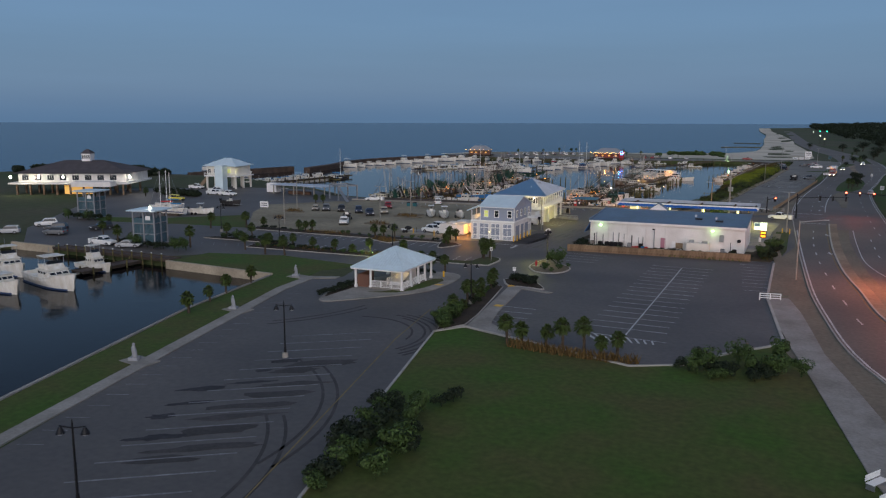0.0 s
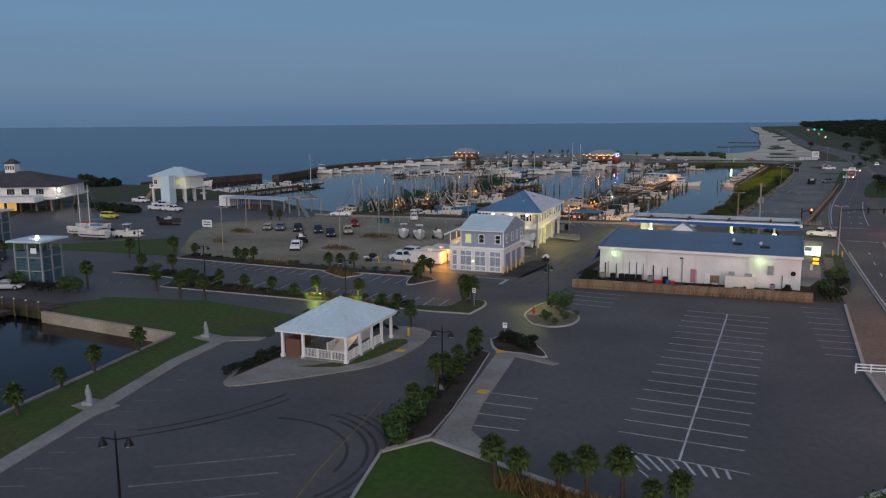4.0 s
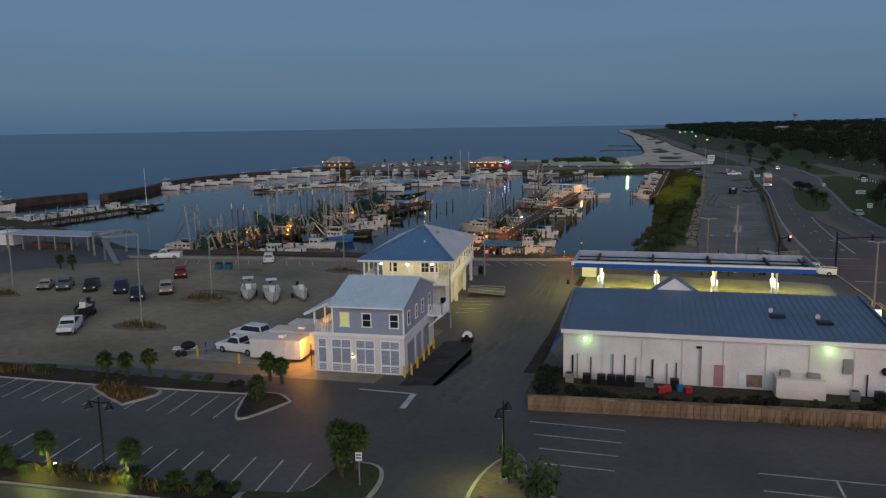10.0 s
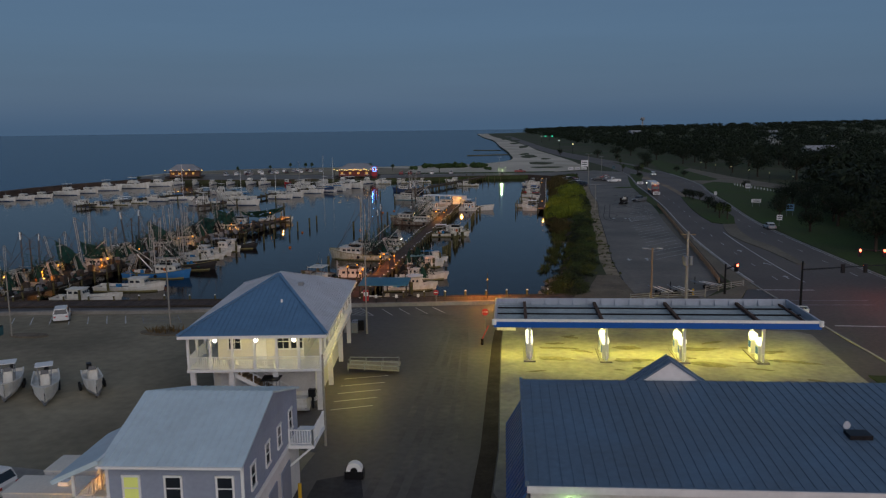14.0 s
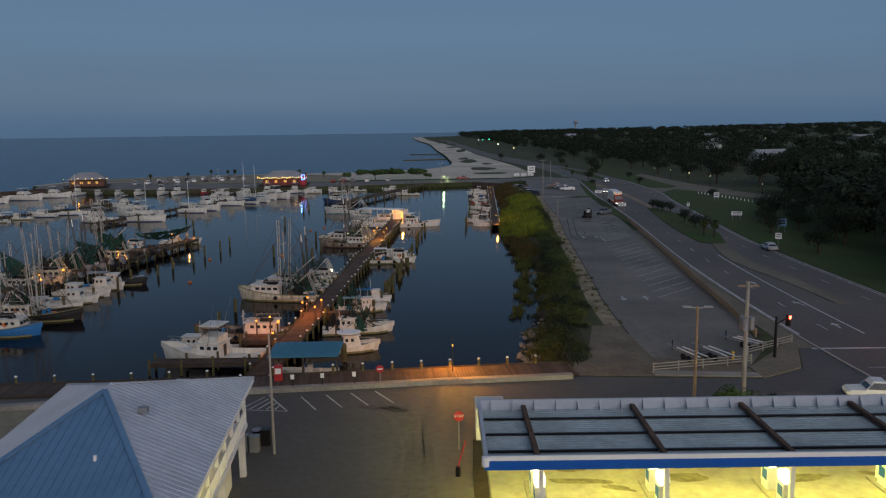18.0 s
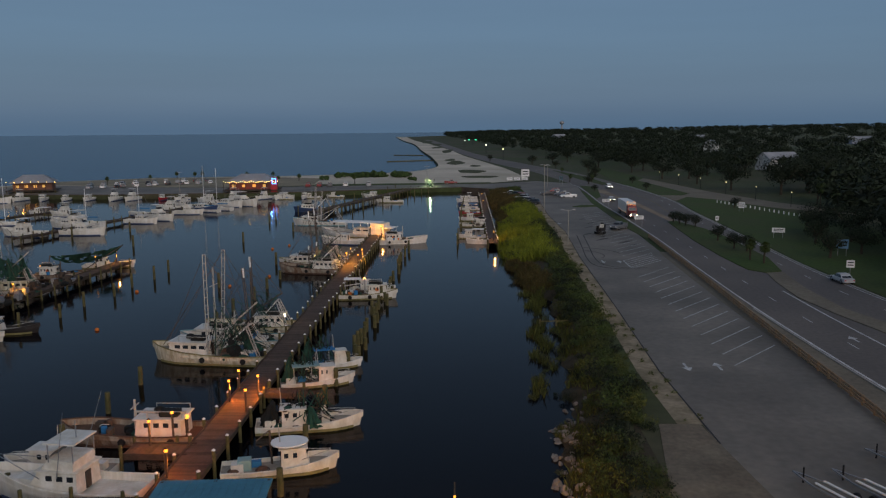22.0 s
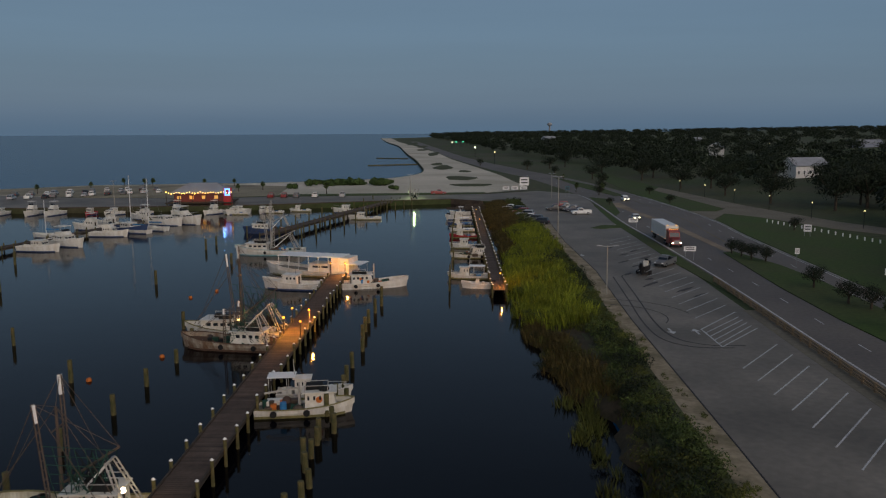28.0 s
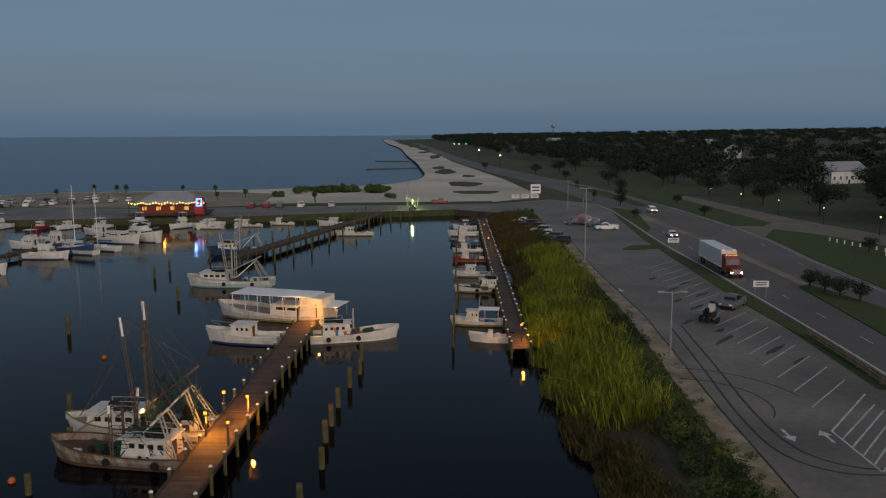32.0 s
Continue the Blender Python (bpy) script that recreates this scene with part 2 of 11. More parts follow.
M = {
    "asphalt": mat("asphalt", (0.110, 0.097, 0.086), 0.64, var=0.3, scale=0.07, fine=1.6, coords="World", second=(0.070, 0.062, 0.056), spec=0.5),
    "asphalt_worn": mat("asphalt_worn", (0.206, 0.176, 0.138), 0.62, var=0.3, scale=0.09, fine=1.3, coords="World", second=(0.115, 0.097, 0.074), spec=0.45),
    "asphalt_track": mat("asphalt_track", (0.124, 0.109, 0.093), 0.7, var=0.35, scale=0.2, fine=1.6, coords="World", second=(0.076, 0.068, 0.061), spec=0.45),
    "asphalt_road": mat("asphalt_road", (0.148, 0.126, 0.106), 0.7, var=0.3, scale=0.05, fine=2.0, coords="World", second=(0.108, 0.092, 0.080)),
    "gravel_yard": mat("gravel_yard", (0.315, 0.275, 0.19), 0.95, var=0.28, scale=0.06, fine=0.9, coords="World", second=(0.185, 0.160, 0.110)),
    "skid": mat("skid", (0.068, 0.061, 0.057), 0.75, var=0.4, scale=0.3, fine=3.0, coords="World"),
    "lane_wear": mat("lane_wear", (0.20, 0.172, 0.125), 0.9, var=0.35, scale=0.12, fine=2.0, coords="World", second=(0.15, 0.128, 0.095)),
    "median_paving": mat("median_paving", (0.30, 0.235, 0.16), 0.9, var=0.3, scale=0.1, fine=2.0, coords="World", second=(0.20, 0.15, 0.105)),
    "tar": mat("tar", (0.045, 0.043, 0.046), 0.8, var=0.4, scale=0.5, fine=2.0, coords="World"),
    "concrete": mat("concrete", (0.315, 0.295, 0.265), 0.9, var=0.25, scale=0.25, fine=4.0, coords="World", second=(0.215, 0.20, 0.175)),
    "concrete_apron": mat("concrete_apron", (0.37, 0.35, 0.25), 0.85, var=0.3, scale=0.16, fine=1.4, coords="World", second=(0.20, 0.185, 0.20)),
    "forecourt_oil": mat("forecourt_oil", (0.21, 0.185, 0.11), 0.8, var=0.45, scale=0.7, fine=3.0, coords="World", second=(0.11, 0.095, 0.055)),
    "kerb": mat("kerb", (0.42, 0.40, 0.36), 0.9, var=0.2, scale=0.4, fine=5.0, coords="World"),
    "line": mat("line", (0.62, 0.62, 0.60), 0.8, var=0.35, scale=0.8, fine=6.0, coords="World"),
    "line_faded": mat("line_faded", (0.30, 0.30, 0.30), 0.85, var=0.45, scale=0.6, fine=4.0, coords="World", second=(0.16, 0.16, 0.16)),
    "line_yellow": mat("line_yellow", (0.27, 0.20, 0.085), 0.85, var=0.35, scale=0.6, fine=5.0, coords="World"),
    "grass": mat("grass", (0.042, 0.092, 0.010), 1.0, var=0.4, scale=0.11, fine=1.6, coords="World", second=(0.074, 0.076, 0.022), bump=0.6),
    "grass_dark": mat("grass_dark", (0.042, 0.070, 0.020), 1.0, var=0.4, scale=0.08, fine=2.5, coords="World", second=(0.055, 0.062, 0.024), bump=0.6),
    "park_grass": mat("park_grass", (0.044, 0.078, 0.014), 1.0, var=0.35, scale=0.05, fine=1.5, coords="World", second=(0.055, 0.068, 0.022), bump=0.5),
    "land": mat("land", (0.044, 0.068, 0.020), 1.0, var=0.4, scale=0.02, fine=0.5, coords="World", second=(0.075, 0.070, 0.040)),
    "mulch": mat("mulch", (0.055, 0.042, 0.030), 1.0, var=0.45, scale=0.5, fine=5.0, coords="World", bump=0.5),
    "sand": mat("sand", (0.60, 0.54, 0.44), 1.0, var=0.16, scale=0.02, fine=0.4, coords="World", second=(0.40, 0.36, 0.28)),
    "dirt": mat("dirt", (0.20, 0.165, 0.12), 1.0, var=0.35, scale=0.3, fine=2.5, coords="World"),
    "bank_soil": mat("bank_soil", (0.045, 0.040, 0.024), 1.0, var=0.4, scale=0.3, fine=2.5, coords="World", second=(0.060, 0.045, 0.026)),
    "sandy_soil": mat("sandy_soil", (0.36, 0.29, 0.20), 1.0, var=0.4, scale=0.35, fine=2.0, coords="World", second=(0.17, 0.14, 0.085)),
    "dune_grass": mat("dune_grass", (0.075, 0.085, 0.035), 1.0, var=0.4, scale=0.15, fine=1.5, coords="World"),
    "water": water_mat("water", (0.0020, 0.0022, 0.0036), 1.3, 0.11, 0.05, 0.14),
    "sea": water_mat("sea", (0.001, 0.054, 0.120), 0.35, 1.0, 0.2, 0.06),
    "white_paint": mat("white_paint", (0.78, 0.77, 0.76), 0.6, var=0.10, scale=0.5, fine=3.0),
    "white_wall": mat("white_wall", (0.76, 0.74, 0.72), 0.75, var=0.12, scale=0.35, fine=5.0, second=(0.62, 0.60, 0.57)),
    "stucco": mat("stucco", (0.74, 0.71, 0.63), 0.8, var=0.10, scale=0.4, fine=5.0),
    "trim": mat("trim", (0.82, 0.82, 0.80), 0.5, var=0.06, scale=0.8, fine=6.0),
    "siding": mat("siding", (0.30, 0.335, 0.42), 0.6, var=0.10, scale=0.5, fine=4.0),
    "louvre": mat("louvre", (0.26, 0.29, 0.36), 0.6, var=0.12, scale=0.6, fine=4.0),
    "roof_pale": mat("roof_pale", (0.58, 0.70, 0.75), 0.45, metal=0.0, var=0.12, scale=0.3, fine=2.0),
    "roof_white": mat("roof_white", (0.44, 0.485, 0.55), 0.45, metal=0.0, var=0.14, scale=0.3, fine=2.0),
    "roof_blue": mat("roof_blue", (0.14, 0.27, 0.42), 0.42, metal=0.2, var=0.14, scale=0.3, fine=2.0),
    "roof_navy": mat("roof_navy", (0.135, 0.205, 0.285), 0.45, metal=0.2, var=0.2, scale=0.2, fine=2.0, second=(0.125, 0.170, 0.220)),
    "canopy_deck": mat("canopy_deck", (0.40, 0.48, 0.52), 0.5, metal=0.2, var=0.25, scale=0.3, fine=2.0),
    "awning_blue": mat("awning_blue", (0.035, 0.115, 0.30), 0.5, var=0.15, scale=0.4, fine=2.0),
    "blue_band": mat("blue_band", (0.01, 0.10, 0.42), 0.4, var=0.08, scale=0.4, fine=2.0),
    "roof_shingle": mat("roof_shingle", (0.085, 0.075, 0.080), 0.9, var=0.25, scale=0.3, fine=3.0),
    "roof_grey": mat("roof_grey", (0.30, 0.31, 0.33), 0.7, var=0.2, scale=0.3, fine=3.0),
    "teal_panel": mat("teal_panel", (0.065, 0.125, 0.155), 0.5, var=0.2, scale=0.6, fine=3.0),
    "brick_red": mat("brick_red", (0.20, 0.105, 0.075), 0.9, var=0.25, scale=1.0, fine=6.0),
    "fence_wall": mat("fence_wall", (0.29, 0.205, 0.13), 0.9, var=0.4, scale=0.5, fine=4.0, second=(0.13, 0.082, 0.05), island=-0.2),
    "wood_deck": mat("wood_deck", (0.098, 0.070, 0.054), 0.85, var=0.3, scale=0.8, fine=5.0, coords="World", island=-0.28),
    "wood_plank": mat("wood_plank", (0.098, 0.070, 0.054), 0.85, var=0.3, scale=0.8, fine=5.0, coords="World", island=0.3),
    "wood_dark": mat("wood_dark", (0.075, 0.058, 0.045), 0.9, var=0.35, scale=0.9, fine=5.0),
    "piling": mat("piling", (0.145, 0.118, 0.052), 0.95, var=0.4, scale=1.2, fine=6.0, second=(0.07, 0.07, 0.028)),
    "rail_wood": mat("rail_wood", (0.31, 0.215, 0.13), 0.85, var=0.25, scale=0.8, fine=6.0),
    "seawall": mat("seawall", (0.42, 0.36, 0.27), 0.9, var=0.3, scale=0.3, fine=3.0, coords="World"),
    "rock": mat("rock", (0.24, 0.225, 0.205), 0.95, var=0.35, scale=0.8, fine=4.0, island=-0.25),
    "metal_dark": mat("metal_dark", (0.018, 0.018, 0.020), 0.45, metal=0.4, var=0.2, scale=2.0, fine=10.0),
    "metal_grey": mat("metal_grey", (0.32, 0.33, 0.34), 0.5, metal=0.6, var=0.15, scale=1.0, fine=6.0),
    "steel_rust": mat("steel_rust", (0.13, 0.075, 0.05), 0.85, var=0.4, scale=0.7, fine=5.0),
    "concrete_pole": mat("concrete_pole", (0.31, 0.29, 0.25), 0.85, var=0.15, scale=0.5, fine=4.0),
    "bark": mat("bark", (0.085, 0.066, 0.048), 1.0, var=0.35, scale=2.0, fine=12.0),
    "palm_leaf": mat("palm_leaf", (0.062, 0.092, 0.020), 0.6, var=0.35, scale=1.2, fine=8.0, island=0.35),
    "leaf": mat("leaf", (0.055, 0.095, 0.022), 0.7, var=0.35, scale=0.5, fine=6.0, island=0.4),
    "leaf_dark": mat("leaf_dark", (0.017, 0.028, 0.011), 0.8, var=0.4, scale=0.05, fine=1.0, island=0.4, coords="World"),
    "leaf_bank": mat("leaf_bank", (0.064, 0.098, 0.020), 0.75, var=0.4, scale=0.22, fine=4.0, island=0.4, coords="World", second=(0.042, 0.058, 0.014)),
    "reed_green": mat("reed_green", (0.200, 0.240, 0.020), 0.8, var=0.35, scale=0.15, fine=3.0, island=0.4, coords="World"),
    "reed_olive": mat("reed_olive", (0.094, 0.108, 0.022), 0.8, var=0.4, scale=0.15, fine=3.0, island=0.4, coords="World"),
    "reed_brown": mat("reed_brown", (0.098, 0.076, 0.022), 0.8, var=0.4, scale=0.15, fine=3.0, island=0.4, coords="World"),
    "rust_grass": mat("rust_grass", (0.165, 0.105, 0.035), 0.9, var=0.4, scale=0.6, fine=5.0, island=0.4),
    "glass": mat("glass", (0.02, 0.026, 0.034), 0.08, var=0.2, scale=1.0, fine=3.0, spec=0.6),
    "hull_white": mat("hull_white", (0.78, 0.77, 0.73), 0.4, var=0.14, scale=0.6, fine=3.0, second=(0.62, 0.58, 0.50), stretch=(2.0, 2.0, 0.45)),
    "hull_old": mat("hull_old", (0.74, 0.72, 0.60), 0.55, var=0.28, scale=1.2, fine=3.0, second=(0.46, 0.40, 0.26), stretch=(2.0, 2.0, 0.45)),
    "hull_rusty": mat("hull_rusty", (0.42, 0.38, 0.31), 0.7, var=0.3, scale=0.8, fine=3.0, second=(0.17, 0.10, 0.06), stretch=(2.0, 2.0, 0.45)),
    "hull_bright": mat("hull_bright", (0.04, 0.19, 0.46), 0.45, var=0.2, scale=0.6, fine=3.0),
    "net_dark": mat("net_dark", (0.016, 0.018, 0.018), 0.95, var=0.4, scale=1.5, fine=9.0),
    "sheet_pile": mat("sheet_pile", (0.105, 0.072, 0.052), 0.9, var=0.35, scale=0.4, fine=3.0, coords="World", second=(0.06, 0.042, 0.034)),
    "hull_blue": mat("hull_blue", (0.035, 0.065, 0.15), 0.4, var=0.2, scale=0.6, fine=3.0),
    "hull_teal": mat("hull_teal", (0.22, 0.38, 0.40), 0.5, var=0.2, scale=0.6, fine=3.0),
    "hull_black": mat("hull_black", (0.03, 0.028, 0.028), 0.5, var=0.2, scale=0.6, fine=3.0),
    "hull_red": mat("hull_red", (0.40, 0.03, 0.035), 0.4, var=0.2, scale=0.6, fine=3.0),
    "boot_stripe": mat("boot_stripe", (0.24, 0.215, 0.09), 0.7, var=0.35, scale=0.6, fine=3.0),
    "boat_deck": mat("boat_deck", (0.36, 0.33, 0.28), 0.8, var=0.3, scale=0.9, fine=5.0),
    "cabin_white": mat("cabin_white", (0.74, 0.73, 0.69), 0.45, var=0.16, scale=0.9, fine=4.0, second=(0.58, 0.54, 0.45)),
    "canvas_blue": mat("canvas_blue", (0.03, 0.19, 0.42), 0.8, var=0.2, scale=0.9, fine=5.0),
    "roof_teal": mat("roof_teal", (0.055, 0.20, 0.29), 0.5, var=0.15, scale=0.6, fine=3.0),
    "net": mat("net", (0.022, 0.078, 0.056), 0.95, var=0.4, scale=1.5, fine=9.0),
    "spar": mat("spar", (0.46, 0.44, 0.40), 0.6, var=0.25, scale=1.0, fine=6.0),
    "spar_dark": mat("spar_dark", (0.12, 0.09, 0.07), 0.8, var=0.35, scale=1.0, fine=6.0),
    "orange": mat("orange", (0.60, 0.16, 0.03), 0.6, var=0.2, scale=1.0, fine=4.0),
    "yellow": mat("yellow", (0.70, 0.42, 0.03), 0.5, var=0.15, scale=1.0, fine=4.0),
    "red": mat("red", (0.45, 0.03, 0.03), 0.5, var=0.15, scale=1.0, fine=4.0),
    "pink": mat("pink", (0.42, 0.20, 0.25), 0.6, var=0.12, scale=1.0, fine=4.0),
    "tyre": mat("tyre", (0.02, 0.02, 0.021), 0.9, var=0.2, scale=3.0, fine=10.0),
    "bulb_warm": glowing("bulb_warm", (1.0, 0.74, 0.32), 5),
    "bulb_string": glowing("bulb_string", (1.0, 0.55, 0.12), 9),
    "bulb_white": glowing("bulb_white", (1.0, 0.88, 0.62), 9),
    "bulb_sodium": glowing("bulb_sodium", (1.0, 0.40, 0.05), 2.6),
    "bulb_green": glowing("bulb_green", (0.55, 1.0, 0.34), 14),
    "signal_green": glowing("signal_green", (0.05, 1.0, 0.50), 4),
    "signal_red": glowing("signal_red", (1.0, 0.06, 0.03), 26),
    "neon_blue": glowing("neon_blue", (0.06, 0.32, 1.0), 3.5),
    "led_red": glowing("led_red", (1.0, 0.38, 0.02), 2),
    "topper_lit": glowing("topper_lit", (1.0, 0.98, 0.78), 3.0),
    "sign_lit": glowing("sign_lit", (0.88, 1.0, 0.70), 1.1),
    "window_lit": glowing("window_lit", (0.75, 0.80, 0.22), 0.16),
    "bulb_flood": glowing("bulb_flood", (1.0, 0.93, 0.72), 40),
    "window_amber": glowing("window_amber", (0.9, 0.50, 0.12), 0.5),
}


def paint(name, color, rough=0.35):
    key = "paint_" + name
    if key not in M:
        M[key] = mat(key, color, rough, var=0.08, scale=1.0, fine=5.0, spec=0.5)
    return M[key]

# ---- mesh helpers ----
class Geo:
    """Vertices and faces of one part."""

    def __init__(self):
        self.v, self.f = [], []

    def add(self, verts, faces):
        k = len(self.v)
        self.v += [tuple(p) for p in verts]
        self.f += [tuple(i + k for i in q) for q in faces]
        return self

    def box(self, x0, y0, z0, x1, y1, z1):
        return self.add([(x0, y0, z0), (x1, y0, z0), (x1, y1, z0), (x0, y1, z0), (x0, y0, z1), (x1, y0, z1), (x1, y1, z1), (x0, y1, z1)],
                        [(3, 2, 1, 0), (4, 5, 6, 7), (0, 1, 5, 4), (1, 2, 6, 5), (2, 3, 7, 6), (3, 0, 4, 7)])

    def cbox(self, x, y, z, sx, sy, sz):
        """A box on its base centre."""
        return self.box(x - sx / 2, y - sy / 2, z, x + sx / 2, y + sy / 2, z + sz)

    def beam(self, a, b, w, h):
        """A bar from a to b, w wide and h high."""
        a, b = Vector(a), Vector(b)
        d = (b - a).normalized()
        s = d.cross(Vector((0, 0, 1)))
        s = s.normalized() if s.length > 1e-4 else Vector((1, 0, 0))
        u = s.cross(d)
        vs = [p + s * (i * w / 2) + u * (j * h / 2) for p in (a, b) for i, j in ((-1, -1), (1, -1), (1, 1), (-1, 1))]
        return self.add(vs, [(0, 1, 2, 3), (7, 6, 5, 4), (0, 4, 5, 1), (1, 5, 6, 2), (2, 6, 7, 3), (3, 7, 4, 0)])

    def cyl(self, a, b, r0, r1=None, n=8):
        r1 = r0 if r1 is None else r1
        a, b = Vector(a), Vector(b)
        d = (b - a).normalized()
        s = d.cross(Vector((0, 0, 1)))
        s = s.normalized() if s.length > 1e-4 else Vector((1, 0, 0))
        u = s.cross(d)
        ring = [(math.cos(2 * math.pi * i / n), math.sin(2 * math.pi * i / n)) for i in range(n)]
        vs = [p + (s * c + u * q) * r for p, r in ((a, r0), (b, r1)) for c, q in ring]
        fs = [(i, (i + 1) % n, n + (i + 1) % n, n + i) for i in range(n)] + [tuple(range(n - 1, -1, -1)), tuple(range(n, 2 * n))]
        return self.add(vs, fs)

    def ball(self, x, y, z, r, n=8, m=5, squash=1.0):
        vs, fs = [(x, y, z - r * squash)], []
        for j in range(1, m):
            a = math.pi * j / m - math.pi / 2
            vs += [(x + r * math.cos(a) * math.cos(2 * math.pi * i / n), y + r * math.cos(a) * math.sin(2 * math.pi * i / n), z + r * squash * math.sin(a)) for i in range(n)]
        vs.append((x, y, z + r * squash))
        fs += [(0, 1 + (i + 1) % n, 1 + i) for i in range(n)]
        for j in range(m - 2):
            for i in range(n):
                a, b = 1 + j * n, 1 + (j + 1) * n
                fs.append((a + i, a + (i + 1) % n, b + (i + 1) % n, b + i))
        t, a = len(vs) - 1, 1 + (m - 2) * n
        fs += [(t, a + i, a + (i + 1) % n) for i in range(n)]
        return self.add(vs, fs)

    def prism(self, poly, z0, z1):
        """A flat outline, concave allowed, raised from z0 to z1."""
        poly = [(p[0], p[1]) for p in poly]
        area = sum(poly[i][0] * poly[(i + 1) % len(poly)][1] - poly[(i + 1) % len(poly)][0] * poly[i][1] for i in range(len(poly)))
        if area < 0:
            poly = poly[::-1]
        n = len(poly)
        tris = tessellate_polygon([[Vector((x, y, 0)) for x, y in poly]])
        up = []
        for a, b, c in tris:
            (ax, ay), (bx, by), (cx, cy) = poly[a], poly[b], poly[c]
            up.append((a, b, c) if (bx - ax) * (cy - ay) - (by - ay) * (cx - ax) > 0 else (a, c, b))
        vs = [(x, y, z1) for x, y in poly] + [(x, y, z0) for x, y in poly]
        return self.add(vs, up + [(i, n + i, n + (i + 1) % n, (i + 1) % n) for i in range(n)])

    def loft(self, rings, caps=True):
        """Rings of equal length, joined one to the next."""
        n = len(rings[0])
        vs = [p for r in rings for p in r]
        fs = [(k * n + i, k * n + (i + 1) % n, (k + 1) * n + (i + 1) % n, (k + 1) * n + i) for k in range(len(rings) - 1) for i in range(n)]
        if caps:
            fs += [tuple(range(n - 1, -1, -1)), tuple((len(rings) - 1) * n + i for i in range(n))]
        return self.add(vs, fs)

    def quad(self, *p):
        return self.add(p, [tuple(range(len(p)))])


def mesh_of(name, geo, material):
    me = bpy.data.meshes.new(name)
    me.from_pydata(geo.v, [], geo.f)
    me.materials.append(material)
    me.update()
    return me


JOIN = None


class Joined:
    """Stands for a piece that went into a joined part."""

    def __init__(self, m):
        self.m = m

    def __setitem__(self, key, value):
        pass


def join(parent, m, material, verts, faces):
    m = (parent.m if isinstance(parent, Joined) else Matrix.Identity(4)) @ m
    key = material.name if material.name not in ("cabin_white", "wood_dark", "tyre") else (material.name, len(JOIN))
    JOIN.setdefault(key, Geo()).add([m @ Vector(v) for v in verts], faces)
    return Joined(m)


def part(name, geo, material, parent=None, label=""):
    if JOIN is not None and parent is not None:
        return join(parent, Matrix.Identity(4), material, geo.v, geo.f)
    ob = new(name, mesh_of(name, geo, material))
    if parent is not None:
        ob.parent = parent
    return tagged(ob, label)


def thing(name, label, category, x=0, y=0, z=0, turn=0, group="", kind=""):
    ob = new(name)
    ob.empty_display_size = 0.5
    ob.matrix_basis = pose(x, y, z, 0, 0, turn)
    return tagged(ob, label, category, group, kind)


def structure(name, geo, material, label, category):
    return tagged(part(name, geo, material), label, category, kind="structure")


def piece(name, me, parent, m):
    if JOIN is not None:
        return join(parent, m, me.materials[0], [v.co for v in me.vertices], [tuple(p.vertices) for p in me.polygons])
    ob = new(name, me)
    ob.parent = parent
    ob.matrix_basis = m
    return ob


def strip(line, w0, w1):
    """The outline of a band beside a line: from w0 to w1 to the right of it."""
    left, right = [], []
    for i, p in enumerate(line):
        a, b = line[max(i - 1, 0)], line[min(i + 1, len(line) - 1)]
        d = Vector((b[0] - a[0], b[1] - a[1])).normalized()
        n = Vector((d.y, -d.x))
        left.append((p[0] + n.x * w0, p[1] + n.y * w0))
        right.append((p[0] + n.x * w1, p[1] + n.y * w1))
    return left + right[::-1]


def smooth_line(pts, k=6):
    """Catmull-Rom through the points."""
    out = []
    for i in range(len(pts) - 1):
        p = [Vector(pts[max(min(j, len(pts) - 1), 0)]).to_2d() for j in (i - 1, i, i + 1, i + 2)]
        for s in range(k):
            t = s / k
            q = 0.5 * ((2 * p[1]) + (p[2] - p[0]) * t + (2 * p[0] - 5 * p[1] + 4 * p[2] - p[3]) * t * t + (3 * p[1] - p[0] - 3 * p[2] + p[3]) * t ** 3)
            out.append((q.x, q.y))
    return out + [tuple(pts[-1][:2])]


FAR_NAMES = {"hull_white": "hull", "hull_old": "hull", "hull_blue": "hull_trim", "hull_teal": "hull_trim", "boot_stripe": "boot_stripe", "boat_deck": "deck", "cabin_white": "superstructure", "glass": "window_band",
             "metal_grey": "rail", "trim": "mast", "spar": "rigging", "spar_dark": "rigging_mass", "net": "net", "net_dark": "black_net", "roof_grey": "awning", "hull_rusty": "hull", "hull_bright": "hull", "hull_red": "hull", "hull_black": "hull", "canvas_blue": "canvas", "steel_rust": "deck_gear", "tyre": "fender", "wood_dark": "woodwork", "orange": "life_ring"}


def plain(make, *args, **more):
    """Makes a thing that stays far off from a few parts, one for each surface."""
    global JOIN
    JOIN = {}
    t = make(*args, **more)
    groups, JOIN = JOIN, None
    for key, g in groups.items():
        key = key if isinstance(key, str) else key[0]
        name = FAR_NAMES.get(key, "body" if key.startswith("paint") else "fitting")
        ob = part(name, g, bpy.data.materials[key], t)
        if name in ("rigging_mass", "window_band", "rail", "rigging", "fitting", "net", "black_net"):
            tagged(ob, kind="stuff")
    return t

